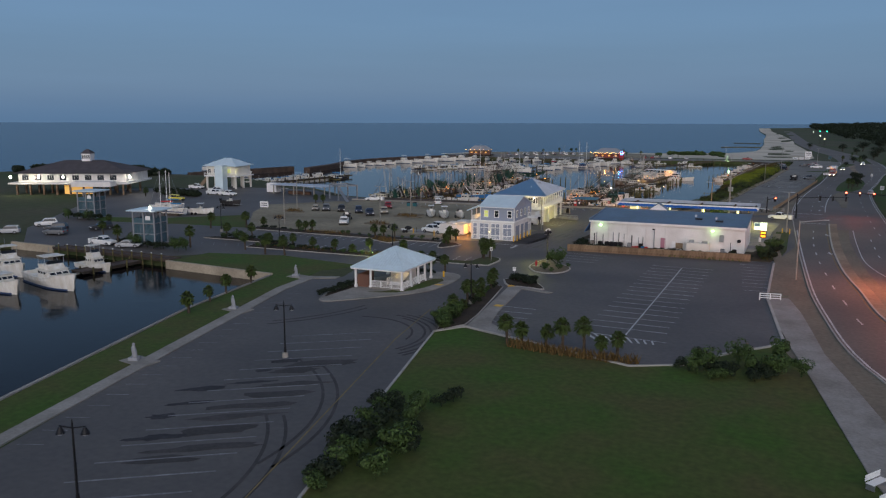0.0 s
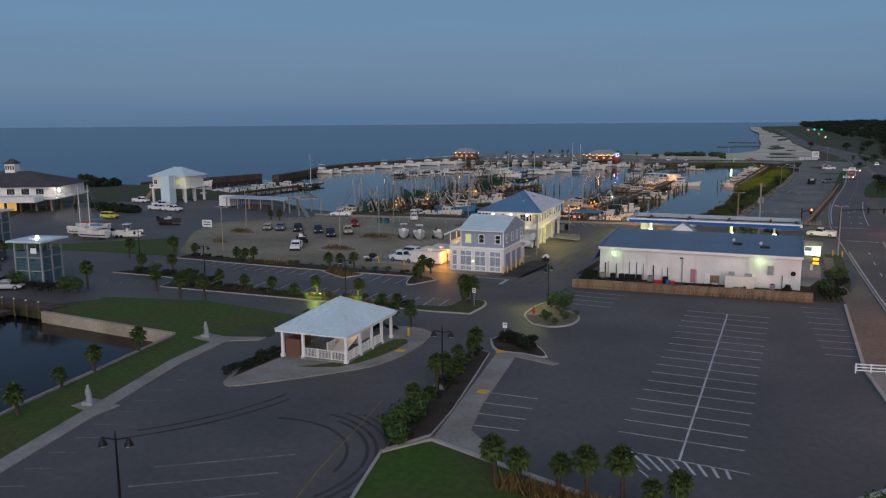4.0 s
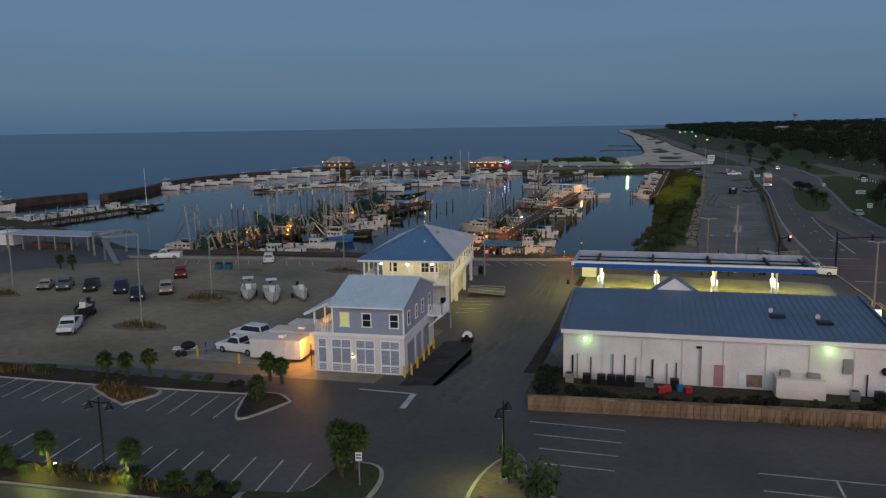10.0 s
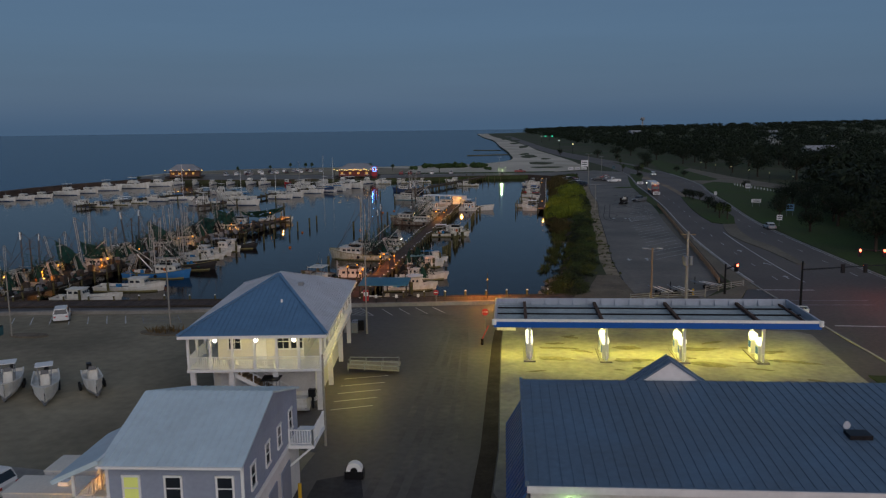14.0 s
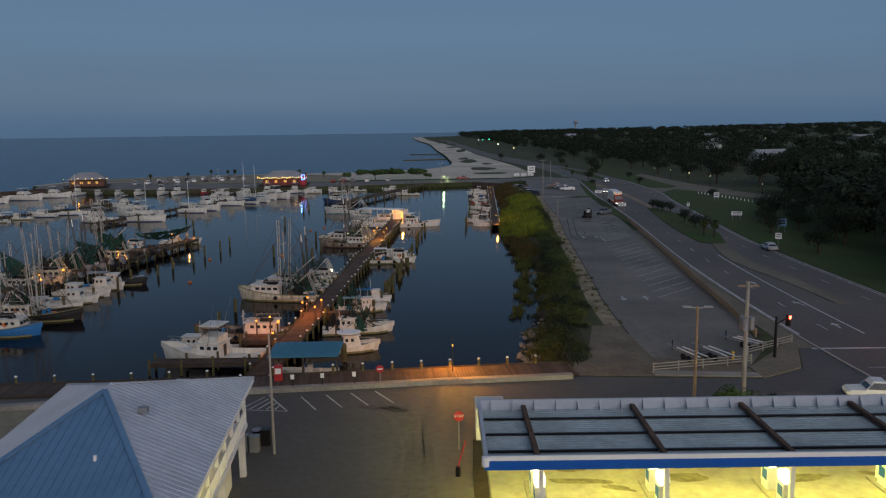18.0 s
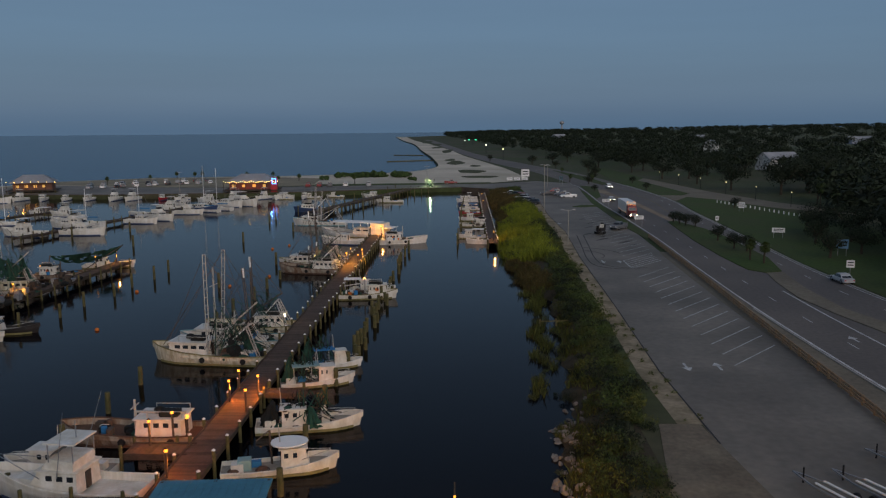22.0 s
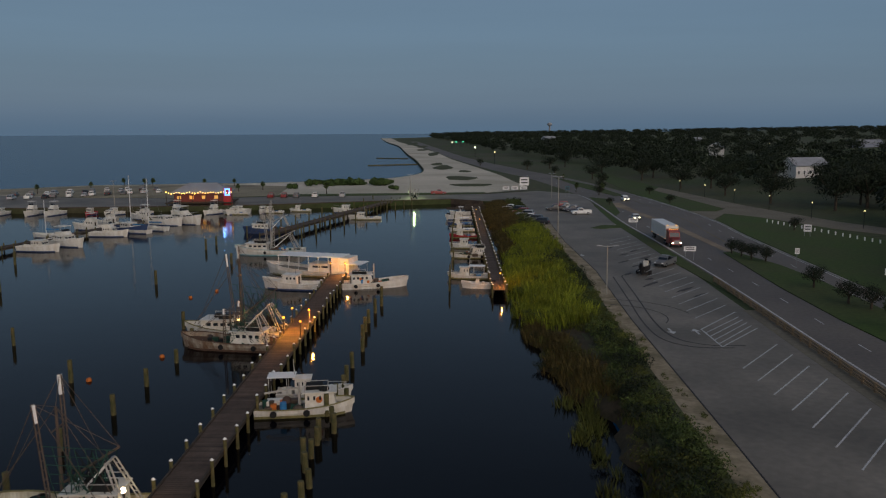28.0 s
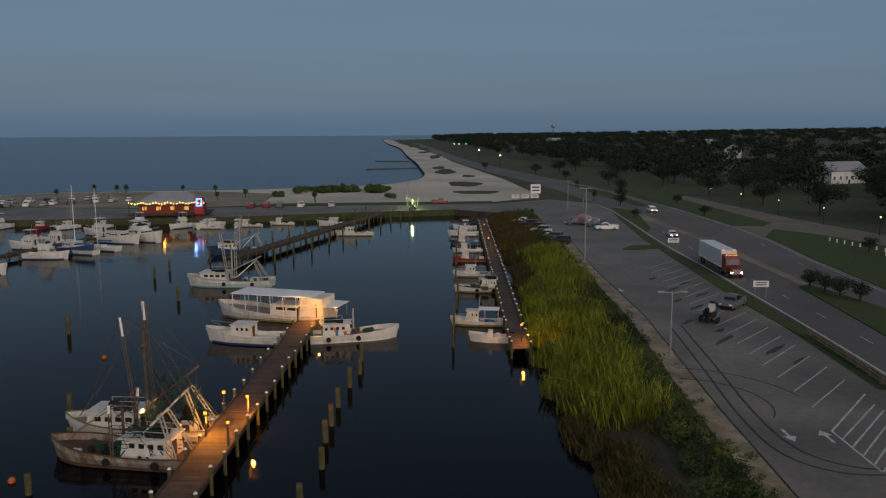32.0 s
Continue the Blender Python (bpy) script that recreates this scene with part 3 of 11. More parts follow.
# ---- land, water, roads ----
WATER = -1.6
SHORE = smooth_line([(-154, 580), (-116, 596), (-92, 612), (-81, 633), (-75.5, 662), (-75.5, 700), (-79, 745), (-89, 860), (-108, 1040), (-143, 1400), (-190, 1750), (-265, 2400)], 5)
LAND = [(4900, -900), (-24, -900), (-24, -80), (-44.5, -20), (-64.4, 39.4), (-75.3, 71.9), (-80.4, 94.8), (-103.7, 95.6), (-104.5, 97.5),
        (-146, 96.3), (-160, 92), (-300, 70), (-420, 110), (-345, 240), (-292, 252), (-262, 256), (-250, 256), (-215, 248), (-170, 226), (-146, 210),
        (-133, 207), (-100, 209.5), (-73, 214.4), (-60, 216.6), (-42.4, 219.4), (-42.2, 224), (-41, 231), (-40, 242), (-40, 262), (-40, 290), (-40, 318),
        (-40, 355), (-40, 395), (-40.5, 444), (-43, 484), (-57, 494), (-75, 489), (-121, 474), (-190, 466), (-240, 470), (-262, 500), (-258, 540),
        (-215, 572), (-160, 581), *SHORE, (-190, 2500), (60, 3300), (500, 4900), (4900, 4900)]
structure("ground", Geo().prism(LAND, -6, 0.0), M["land"], "low coastal land of rough dark grass and soil", "ground")
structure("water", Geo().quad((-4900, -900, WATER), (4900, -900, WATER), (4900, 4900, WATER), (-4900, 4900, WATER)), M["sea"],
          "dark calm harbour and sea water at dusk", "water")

NEAR_L = smooth_line([(60, 12), (22, 52), (4.4, 81.2), (-2.6, 110.2), (-6.9, 144.5), (-12.2, 199), (-15, 232), (-15.8, 271), (-14.9, 307), (-13.4, 345), (-12.8, 391),
                      (-12.7, 425), (-11, 470), (-11, 505), (-15, 560), (-22, 620), (-36, 700), (-62, 900), (-96, 1250), (-150, 1800)])
FAR_R = smooth_line([(110, 62), (52, 92), (27, 120), (14, 155), (9, 190), (6.5, 230), (4.5, 275), (4.2, 310), (6.8, 352), (9.3, 398), (12, 430), (11, 480), (8.5, 520),
                     (4, 570), (-4, 625), (-18, 700), (-48, 900), (-82, 1250), (-135, 1800)])
structure("road", Geo().prism(NEAR_L + FAR_R[::-1], -0.2, 0.03), M["asphalt_road"], "worn dark asphalt highway along the shore", "road")

YARD = [(-10, -60), (-35, -25), (-54.6, 33), (-73, 87.3), (-74.2, 96.8), (-69.8, 99.3), (-72.6, 108.8), (-90.5, 110.5), (-103, 106.2), (-108, 100.2), (-146, 98), (-165, 112),
        (-196, 150), (-232, 190), (-196, 218), (-168, 222), (-150, 208), (-133, 206), (-100, 208), (-72, 211.5), (-54, 215), (-42, 216), (-24, 215.6), (-19, 219), (-15.2, 231), (-12.6, 205),
        (-11.5, 196), (-11, 185), (-9.5, 165), (-11.3, 144.8), (-9.4, 114.7), (-5.2, 91), (-10.3, 84.3), (-13.6, 78.1), (-18.3, 75.3), (-33, 79.4), (-39.6, 81.0), (-41.7, 77.4), (-33.2, 48.7),
        (-29.9, 37.3), (-18, 0)]
structure("pavement", Geo().prism(YARD, -0.2, 0.02), M["asphalt"], "patched grey asphalt of car parks and drives", "pavement")
structure("pavement", Geo().prism([(-62.5, 143), (-84, 141.5), (-110, 138.5), (-124, 139), (-141, 160), (-150, 176), (-141, 190), (-128, 203), (-100, 206), (-76, 208), (-72, 199), (-78, 168), (-62, 163)], -0.1, 0.032),
          M["gravel_yard"], "pale dusty boat yard surface of worn asphalt and shell", "pavement")
# harbour car park beside the highway
HLOT = [(-33.8, 222), (-34, 236), (-34.2, 250), (-33.4, 280), (-32.7, 320), (-31.2, 355), (-31.8, 390), (-31, 425), (-33, 450), (-36, 486), (-44, 515), (-24, 530), (-9, 512), (-12, 470),
        (-14.2, 425), (-14.5, 395), (-15.5, 355), (-16.8, 320), (-18, 275), (-19, 240), (-20.5, 226), (-24, 219.5)]
structure("pavement", Geo().prism(HLOT, -0.1, 0.022), M["asphalt_worn"], "sun-bleached asphalt car park beside the harbour", "pavement")
structure("pavement", Geo().prism([(-42, 216.5), (-24, 216), (-24.5, 221), (-33, 222.5), (-34.2, 236), (-37.5, 236), (-39.5, 224), (-41.5, 220)], -0.05, 0.035), M["dirt"], "bare stained boat-ramp dirt", "ground")
# the sloping bank between the harbour and the car park
def shore_x(y):
    """Where the bank meets the water."""
    return np.interp(y, [218, 224, 231, 242, 254, 264, 276, 284, 290, 294, 298, 306, 318, 355, 395, 444, 484, 492], [-42.5, -45.0, -46.2, -43.9, -43.0, -42.2, -41.6, -41.3, -41.5, -42.8, -44.2, -45.2, -45.8, -46.5, -45.8, -47.0, -46.6, -46]) + 0.5 * np.sin(np.asarray(y) * 0.55) + 0.35 * np.sin(np.asarray(y) * 1.31 + 1)


def bank_z(x, y):
    """The height of the bank above its foot."""
    return -1.62 * np.clip((-39.8 - np.asarray(x)) / (-39.8 - shore_x(y)), 0, 1.3) ** 1.3


bank = Geo()
bank_cols, bank_ys = 9, [218.5 + 1.5 * k for k in range(182)]
for by in bank_ys:
    for c in range(bank_cols):
        bx = -39.2 + (float(shore_x(by)) - 1.6 + 39.2) * c / (bank_cols - 1)
        bank.v.append((bx, by, float(bank_z(bx, by)) + 0.02 + (0.09 * math.sin(bx * 2.3 + by * 0.9) * math.sin(by * 1.7) if 0 < c < 7 else 0)))
bank.f = [(r * bank_cols + c, r * bank_cols + c + 1, (r + 1) * bank_cols + c + 1, (r + 1) * bank_cols + c) for r in range(len(bank_ys) - 1) for c in range(bank_cols - 1)]
structure("bank", bank, M["bank_soil"], "dark muddy bank sloping to the harbour water", "bank")
structure("verge", Geo().prism(strip([(-33.8, 236), (-34.2, 250), (-33.4, 280), (-32.7, 320), (-31.2, 355), (-31.8, 390), (-31, 425), (-33, 450), (-36, 486)], -2.2, 0.1), -0.1, 0.012), M["sandy_soil"], "bare sandy strip beside the car park", "ground")
# filling-station apron
structure("pavement", Geo().prism([(-48.3, 158), (-48.4, 165), (-50.1, 194), (-50.3, 199.5), (-48, 203), (-17.0, 202.6), (-15.4, 201), (-15.6, 186), (-14.6, 160), (-15, 152.5), (-46, 152.5)], -0.05, 0.06), M["concrete_apron"],
          "oil-stained concrete forecourt of a filling station", "pavement")


def flat(name, poly, top, material, label, category="ground"):
    return structure(name, Geo().prism(poly, -0.1, top), M[material], label, category)


flat("lawn", [(-18, 0), (-29.9, 37.3), (-33.2, 48.7), (-41.7, 77.4), (-39.8, 80.6), (-33, 79.0), (-18.3, 74.9), (-13.6, 77.7), (-10.0, 84.0), (-5.6, 90.0), (-1.8, 79.4), (3.2, 57.9), (14, 26), (30, -40), (-5, -60)], 0.05,
     "grass", "wide mown lawn, dark green with dry patches", "lawn")
flat("lawn", [(-44.5, -20), (-64.2, 39.4), (-75.1, 71.9), (-80.2, 94.6), (-104, 95.6), (-104.5, 106), (-90.5, 110.2), (-72.8, 108.6), (-76, 101.8), (-74.9, 97), (-73.4, 87.4), (-57, 34.5), (-38, -22)], 0.05,
     "grass", "narrow lawn beside the sea wall", "lawn")
flat("lawn", [(-153, 138), (-138.6, 153.6), (-132, 147), (-121.3, 135.9), (-139.7, 133.2), (-160, 128), (-172, 132)], 0.06, "grass", "small lawn between the car parks", "lawn")
flat("lawn", [(-46.8, 141), (-47, 152), (-45.8, 152.4), (-16, 154.4), (-15, 160), (-11.2, 160), (-12, 145), (-15.3, 144.6)], 0.10, "bank_soil", "overgrown dark strip behind the store", "lawn")
flat("lawn", [(-11, 146), (-10.6, 160), (-12.2, 186), (-14.8, 186), (-13.6, 160), (-14.6, 150)], 0.11, "grass_dark", "grass verge", "lawn")
flat("lawn", [(-49.6, 150), (-48.3, 150), (-48.5, 165), (-50.2, 194), (-50.4, 200), (-51.3, 200), (-51.2, 194), (-49.8, 165)], 0.07, "mulch", "bare planted strip beside the forecourt", "ground")
# dark asphalt patch at the house
flat("pavement", [(-60, 143), (-60.5, 158.5), (-57.8, 160), (-55.4, 152), (-56.5, 144)], 0.034, "tar", "fresh dark asphalt patch", "pavement")
# sand and shore
SAND = [(-262, 500), (-258, 538), (-215, 570), (-160, 579), *[(px + 0.5, py - 1.5) for px, py in SHORE], (-235, 2390), (-168, 1750), (-120, 1400), (-76, 1040), (-60, 860), (-45, 740), (-33, 640), (-27, 560), (-30, 535), (-44, 522), (-121, 515), (-150, 524), (-185, 524), (-215, 500), (-240, 492)]
flat("beach", SAND, 0.04, "sand", "pale wide sand beach", "beach")
flat("pavement", [(-258, 498), (-246, 474), (-190, 468), (-121, 476.5), (-75, 491), (-57, 496), (-46, 488), (-36, 486), (-44, 515), (-121, 506), (-150, 500), (-190, 505), (-240, 520)], 0.06, "asphalt_worn", "pale quay road behind the harbour", "road")
flat("pavement", [(-258, 502), (-254, 538), (-214, 566), (-160, 574), (-126, 560), (-121, 512), (-150, 503), (-190, 507), (-240, 522)], 0.075, "gravel_yard", "dusty brown car park behind the north quay", "pavement")
flat("lawn", [(-121, 507), (-46, 516.5), (-44, 524), (-121, 517)], 0.09, "park_grass", "grass verge along the quay road", "lawn")
for i, (bx, by, rx, ry) in enumerate(((-49, 563, 8.5, 9), (-53.5, 612, 7.5, 17), (-51, 676, 3.5, 10), (-64, 724, 6, 26), (-69, 772, 4, 18), (-78, 1000, 5, 60), (-96, 1150, 6, 40), (-104, 1330, 6, 70), (-130, 1560, 7, 120))):
    flat("dune", [(bx + rx * (1 + 0.18 * math.sin(3 * a + i)) * math.cos(a), by + ry * (1 + 0.18 * math.cos(2 * a + i)) * math.sin(a)) for a in (k * math.pi / 10 for k in range(20))], 0.16, "dune_grass",
         "low grassed dune in the sand", "dune")

# medians, verges and walks of the highway
flat("road", [(52.4, 6.7), (108, 62), (508, -338), (452, -393)], 0.016, "asphalt_road", "highway running on along the shore", "road")
flat("shoulder", strip([p for p in NEAR_L if 10 < p[1] < 205], -10, 0.3), 0.012, "lane_wear", "stained bare shoulder beside the highway", "road")
flat("median", [(-3.6, 374), (-6.2, 340), (-6.9, 320), (-6.7, 306), (-4.7, 303.2), (-1.7, 304.5), (1.0, 318), (2.2, 345), (1.6, 360), (-1.2, 376)], 0.14, "park_grass", "grassed median with kerb", "median")
flat("median", [(-4.7, 303), (-6.1, 295), (-7.2, 284), (-6.4, 274), (-4.6, 262), (-3.6, 248), (-2.2, 248), (-2.2, 268), (-4.0, 277), (-3.6, 290), (-1.8, 303.6)], 0.13, "lane_wear", "stained concrete median nose", "median")
MED_L = smooth_line([(20, 76), (11, 92), (4.8, 108), (1.9, 125.5), (-0.5, 140), (-2.5, 159), (-3.8, 177), (-4.7, 194), (-5.2, 206)])
flat("median", strip(MED_L, 0.1, 1.75), 0.13, "median_paving", "sandy stained concrete median of the highway", "median")
kerb_l = strip(MED_L, 0.0, 0.28)
structure("kerb", Geo().prism(kerb_l, -0.1, 0.16), M["kerb"], "pale concrete kerb of the median", "kerb")
flat("road", strip([(26.5, 76), (17.5, 92), (8.3, 113), (5.6, 124.5), (3.2, 140.5), (1.2, 160), (-0.2, 177), (-0.8, 196)], -2.4, 0.0), 0.038, "lane_wear", "worn turning lane beside the median", "road")
flat("median", [(-11.2, 440), (-8.8, 500), (-3, 492), (-8.5, 448)], 0.1, "park_grass", "grass island at the junction", "median")
flat("median", [(-4, 545), (1, 505), (5, 505), (2, 560), (-8, 620)], 0.1, "park_grass", "grass island", "median")
flat("shoulder", strip([p for p in NEAR_L if 226 < p[1] < 326], -2.8, 0.1), 0.045, "lane_wear", "stained bare shoulder behind the guard rail", "road")
flat("verge", [(-15.0, 330), (-16.0, 360), (-15.0, 425), (-12.2, 470), (-11.2, 470), (-13.0, 425), (-13.2, 391), (-14, 345)], 0.09, "park_grass", "grass verge beside the car park", "verge")
flat("verge", [(-22.6, 413), (-20, 411.8), (-15.2, 414), (-15.0, 418), (-19, 418.5)], 0.14, "park_grass", "small grass island in the car park", "verge")
flat("lawn", [(7.5, 356), (10, 398), (12.8, 428), (20, 446), (30, 430), (34, 410), (40, 350), (60, 300), (30, 220), (14, 190), (9.6, 195), (7, 232), (5, 276), (4.8, 312)], 0.07, "park_grass", "roadside park lawn", "lawn")
flat("lawn", [(12, 452), (9.5, 520), (15, 640), (24, 640), (27, 545), (25, 462), (20, 452)], 0.07, "park_grass", "roadside park lawn", "lawn")
flat("pavement", [(12.6, 431), (11.6, 452), (20, 451), (24.5, 458), (21, 530), (26.5, 545), (33.5, 469), (42, 424), (60, 380), (54, 378), (34, 411), (26, 436), (20, 445)], 0.09, "lane_wear", "brown gravel lane through the park", "path")
flat("median", [(-7.7, 477), (-5.6, 460), (-4.7, 449), (-2.9, 421), (-2.7, 386), (-2.6, 376), (-1.2, 375.5), (-0.9, 386), (-0.6, 422), (-2.6, 450), (-2.4, 479)], 0.055, "median_paving", "bare stained strip between the carriageways", "median")
flat("pavement", [(-9.4, 113.8), (-6.85, 100.5), (-4.56, 90.2), (-1.9, 79.4), (3.1, 57.9), (14, 26), (20, 26), (7.6, 57), (2.2, 77), (-1.1, 88.7), (-2.9, 98.5), (-4.7, 107.7), (-6.7, 115.4)], 0.14, "concrete", "broad concrete pavement beside the road", "pavement")
flat("pavement", [(-11.3, 144.8), (-9.6, 116), (-6.8, 117), (-8.4, 128.4), (-10.6, 151), (-12.6, 165), (-13.4, 182), (-15.0, 182), (-13.6, 160)], 0.135, "lane_wear", "stained brown pavement beside the road", "pavement")
flat("pavement", [(-50.9, 199.8), (-48, 203.4), (-17.5, 202.8), (-16.3, 206), (-21, 212), (-50, 208)], 0.03, "asphalt_road", "asphalt cross street", "road")
flat("pavement", [(-24, 215.6), (-19.2, 219), (-16.2, 228), (-16.9, 229), (-20.4, 224), (-24.2, 219)], 0.14, "lane_wear", "concrete corner pavement", "pavement")
flat("pavement", [(-34, 216.4), (-24, 216), (-24, 217.2), (-34, 217.8)], 0.14, "concrete", "concrete strip under the rail", "pavement")

# walkway beside the lawn, kerbs, islands
flat("pavement", [(-38, -22), (-57, 34.5), (-73.4, 87.6), (-74.8, 96.8), (-70, 98.8), (-70, 97.6), (-73.0, 95.8), (-71.6, 87.4), (-55.0, 33.4), (-36, -23)], 0.13, "concrete", "concrete walk along the car park", "pavement")


def kerb_line(pts, w=0.22, h=0.17):
    structure("kerb", Geo().prism(strip(pts, -w / 2, w / 2), -0.1, h), M["kerb"], "pale concrete kerb", "kerb")


def island(poly, material, label, kerb="kerb"):
    """A planted island: a kerb ring and its bed."""
    c = Vector((sum(p[0] for p in poly) / len(poly), sum(p[1] for p in poly) / len(poly)))
    inner = []
    for p in poly:
        d = Vector(p) - c
        inner.append(tuple(c + d * (1 - 0.3 / max(d.length, 1))))
    t = thing("planted_island", label, "traffic island")
    part("kerb", Geo().prism(poly, -0.1, 0.16), M[kerb], t, "concrete kerb")
    part("bed", Geo().prism(inner, 0, 0.20), M[material], t, "planted bed")


def ring(pts, k=4):
    return smooth_line(list(pts) + [pts[0]], k)[:-1]


kerb_line([(-29.9, 37.3), (-33.2, 48.7), (-41.7, 77.4)])
kerb_line([(-18, 0), (-29.9, 37.3)])
kerb_line([(-41.7, 77.4), (-39.4, 81.1), (-33, 79.3), (-18.3, 75.1), (-13.6, 77.9), (-10.2, 84.2), (-5.2, 91.0), (-9.4, 114.7), (-11.3, 144.0)], 0.35)
kerb_line(NEAR_L[12:44], 0.18, 0.15)
kerb_line(FAR_R[12:70], 0.2, 0.15)
structure("asphalt_edge", Geo().prism(strip([(-33.8, 232), (-34.2, 250), (-33.4, 280), (-32.7, 320), (-31.2, 355), (-31.8, 390), (-31, 425)], -0.06, 0.06), -0.1, 0.045), M["tar"], "broken dark asphalt edge of the car park", "kerb")
island(ring([(-53.6, 118.6), (-60.5, 117.6), (-62, 119.6), (-58.4, 120.6), (-57.6, 125.5), (-55, 126), (-53.7, 123.5)]), "grass_dark", "kerbed island with palms at the car park mouth")
island([(-62, 117.7), (-86.8, 115.7), (-103, 114.4), (-104, 117.4), (-86.5, 119.6), (-73, 119.6), (-62, 119.5)], "mulch", "long planted strip of palms and shrubs")
island(ring([(-67.5, 136.3), (-68.3, 133.6), (-69.5, 131.3), (-70.5, 131.9), (-71.8, 134.8), (-72.2, 137.2), (-69.6, 137.8)]), "mulch", "small kerbed island with two palms")
island([(-72.3, 137.0), (-88, 135.4), (-104, 134.6), (-120, 134.4), (-120.4, 137.6), (-104, 138.6), (-88, 138.6), (-72, 139)], "mulch", "planted strip between car park and boat yard")
island(ring([(-81.6, 131.4), (-87.6, 134.6), (-86, 136), (-80.4, 135.4)]), "rust_grass", "island of tall rusty grass")
island([(-104.6, 120.5), (-101, 117.6), (-97, 118.2), (-98, 122), (-106, 124.4), (-118, 121.5), (-119, 119.5)], "mulch", "planted island with a street lamp")
island(ring([(-44.8, 117.2), (-47.3, 121.0), (-47.6, 126.5), (-46.4, 130.5), (-45.2, 130), (-44, 126), (-42.4, 125), (-40.4, 122.4), (-40.5, 118.6), (-42.4, 116.8)]), "dirt", "kerbed island with shrubs, a hydrant and a lamp")
island(ring([(-46.6, 108.8), (-45.4, 112.2), (-42, 110), (-38.6, 105.3), (-41, 105.2), (-44.4, 105.2)], 3), "mulch", "triangular bed of dark shrubs")
island([(-41.6, 77.8), (-43.5, 84), (-45, 92), (-46.6, 100), (-46.8, 104.6), (-44.6, 104.2), (-42.6, 96), (-40.6, 87), (-39.8, 81.6)], "mulch", "long bed of small palms beside the drive")
flat("pavement", [(-43.9, 104.4), (-42.2, 105.6), (-36.8, 103.8), (-37.2, 103.0), (-41.6, 104.0), (-39.0, 89.8), (-37.4, 84), (-33.2, 80.4), (-34, 79.6), (-39.4, 81.4), (-40.4, 86.5)], 0.12, "concrete", "concrete path along the parking bays", "pavement")
for off, wid in ((-1.5, 0.28), (0.1, 0.32), (1.5, 0.45), (2.9, 0.35)):
    flat("wheel_track", strip(smooth_line([(-55.3 + off, 140), (-55.0 + off, 156), (-54.9 + off * 0.9, 172), (-55.6 + off * 0.7, 188), (-56.2 + off * 0.5, 199), (-57.6 + off * 0.6, 205), (-60.5 + off * 0.6, 207.5)]), -wid, wid), 0.034, "asphalt_track", "pale worn wheel track in the lane", "road")
for ix, iy, ir in ((-132, 166, 2.6), (-126, 152.4, 1.6), (-98.8, 155.2, 3.0), (-100.0, 170.8, 3.2), (-101.2, 175.2, 2.8), (-90.2, 195.4, 2.6), (-106.2, 192.6, 1.9)):
    island(ring([(ix + ir * 1.3 * math.cos(a), iy + ir * 0.55 * math.sin(a)) for a in (k * math.pi / 4 for k in range(8))], 3), "dirt", "dry kerbed island in the boat yard", "dirt")
# pavilion island
flat("pavement", ring([(-63.4, 84.4), (-61.4, 84.4), (-55.4, 91.6), (-53.0, 95.8), (-52.4, 101), (-53.1, 106.8), (-54.9, 109.3), (-58.9, 109.4), (-63.2, 105), (-65.4, 97), (-65.2, 89)], 3), 0.15, "concrete", "rounded concrete island of the pavilion", "pavement")
flat("lawn", ring([(-60, 91.4), (-56.2, 93), (-54.4, 97.6), (-54.2, 103.6), (-56.2, 104), (-57.2, 94.4)], 2), 0.18, "grass", "small lawn beside the pavilion", "lawn")
flat("lawn", [(-64.8, 88.6), (-64.9, 97), (-63.6, 98), (-63.6, 86)], 0.19, "mulch", "bed of dark shrubs", "ground")

# ---- painted lines ----
def stripes(name, segs, material="line", w=0.13, z=0.042, label="white painted parking line"):
    """Each line its own mesh."""
    for a, b in segs:
        d = (Vector(b) - Vector(a)).normalized()
        n = Vector((d.y, -d.x)) * w / 2
        p = [Vector(a) + n, Vector(b) + n, Vector(b) - n, Vector(a) - n]
        structure(name, Geo().quad(*[(q.x, q.y, z) for q in p]), M[material], label, "road marking")


# middle car park: a spine and pairs of bays
stripes("parking_line", [((-29.3 + 0.148 * k, 132.2 - 2.7 * k), (-19.5 + 0.12 * k, 132.6 - 2.7 * k)) for k in range(17)], "line", 0.14)
stripes("parking_line", [((-24.4, 132.3), (-21.6, 85.6))], "line", 0.17)
stripes("parking_line", [((-26.6, 85.6), (-16.8, 85.4)), ((-26.6, 85.6), (-22.6, 81.5))], "line", 0.13)
stripes("parking_line", [((-26.0 + 0.95 * k, 85.5), (-23.9 + 0.75 * k, 83.0 + 0.12 * k)) for k in range(9)], "line", 0.22, label="white painted hatching")
stripes("parking_line", [((-40.9 + 0.55 * k, 92.8 - 2.6 * k), (-35.2 + 0.4 * k, 93.2 - 2.5 * k)) for k in range(4)])
stripes("parking_line", [((-46.4 + 0.9 * k, 137.4 - 2.55 * k), (-38.8, 137.5 - 2.55 * k)) for k in range(4)])
stripes("parking_line", [((-16.4 + 0.42 * k, 140.3 - 2.7 * k), (-12.6 + 0.42 * k, 140.8 - 2.7 * k)) for k in range(9)])
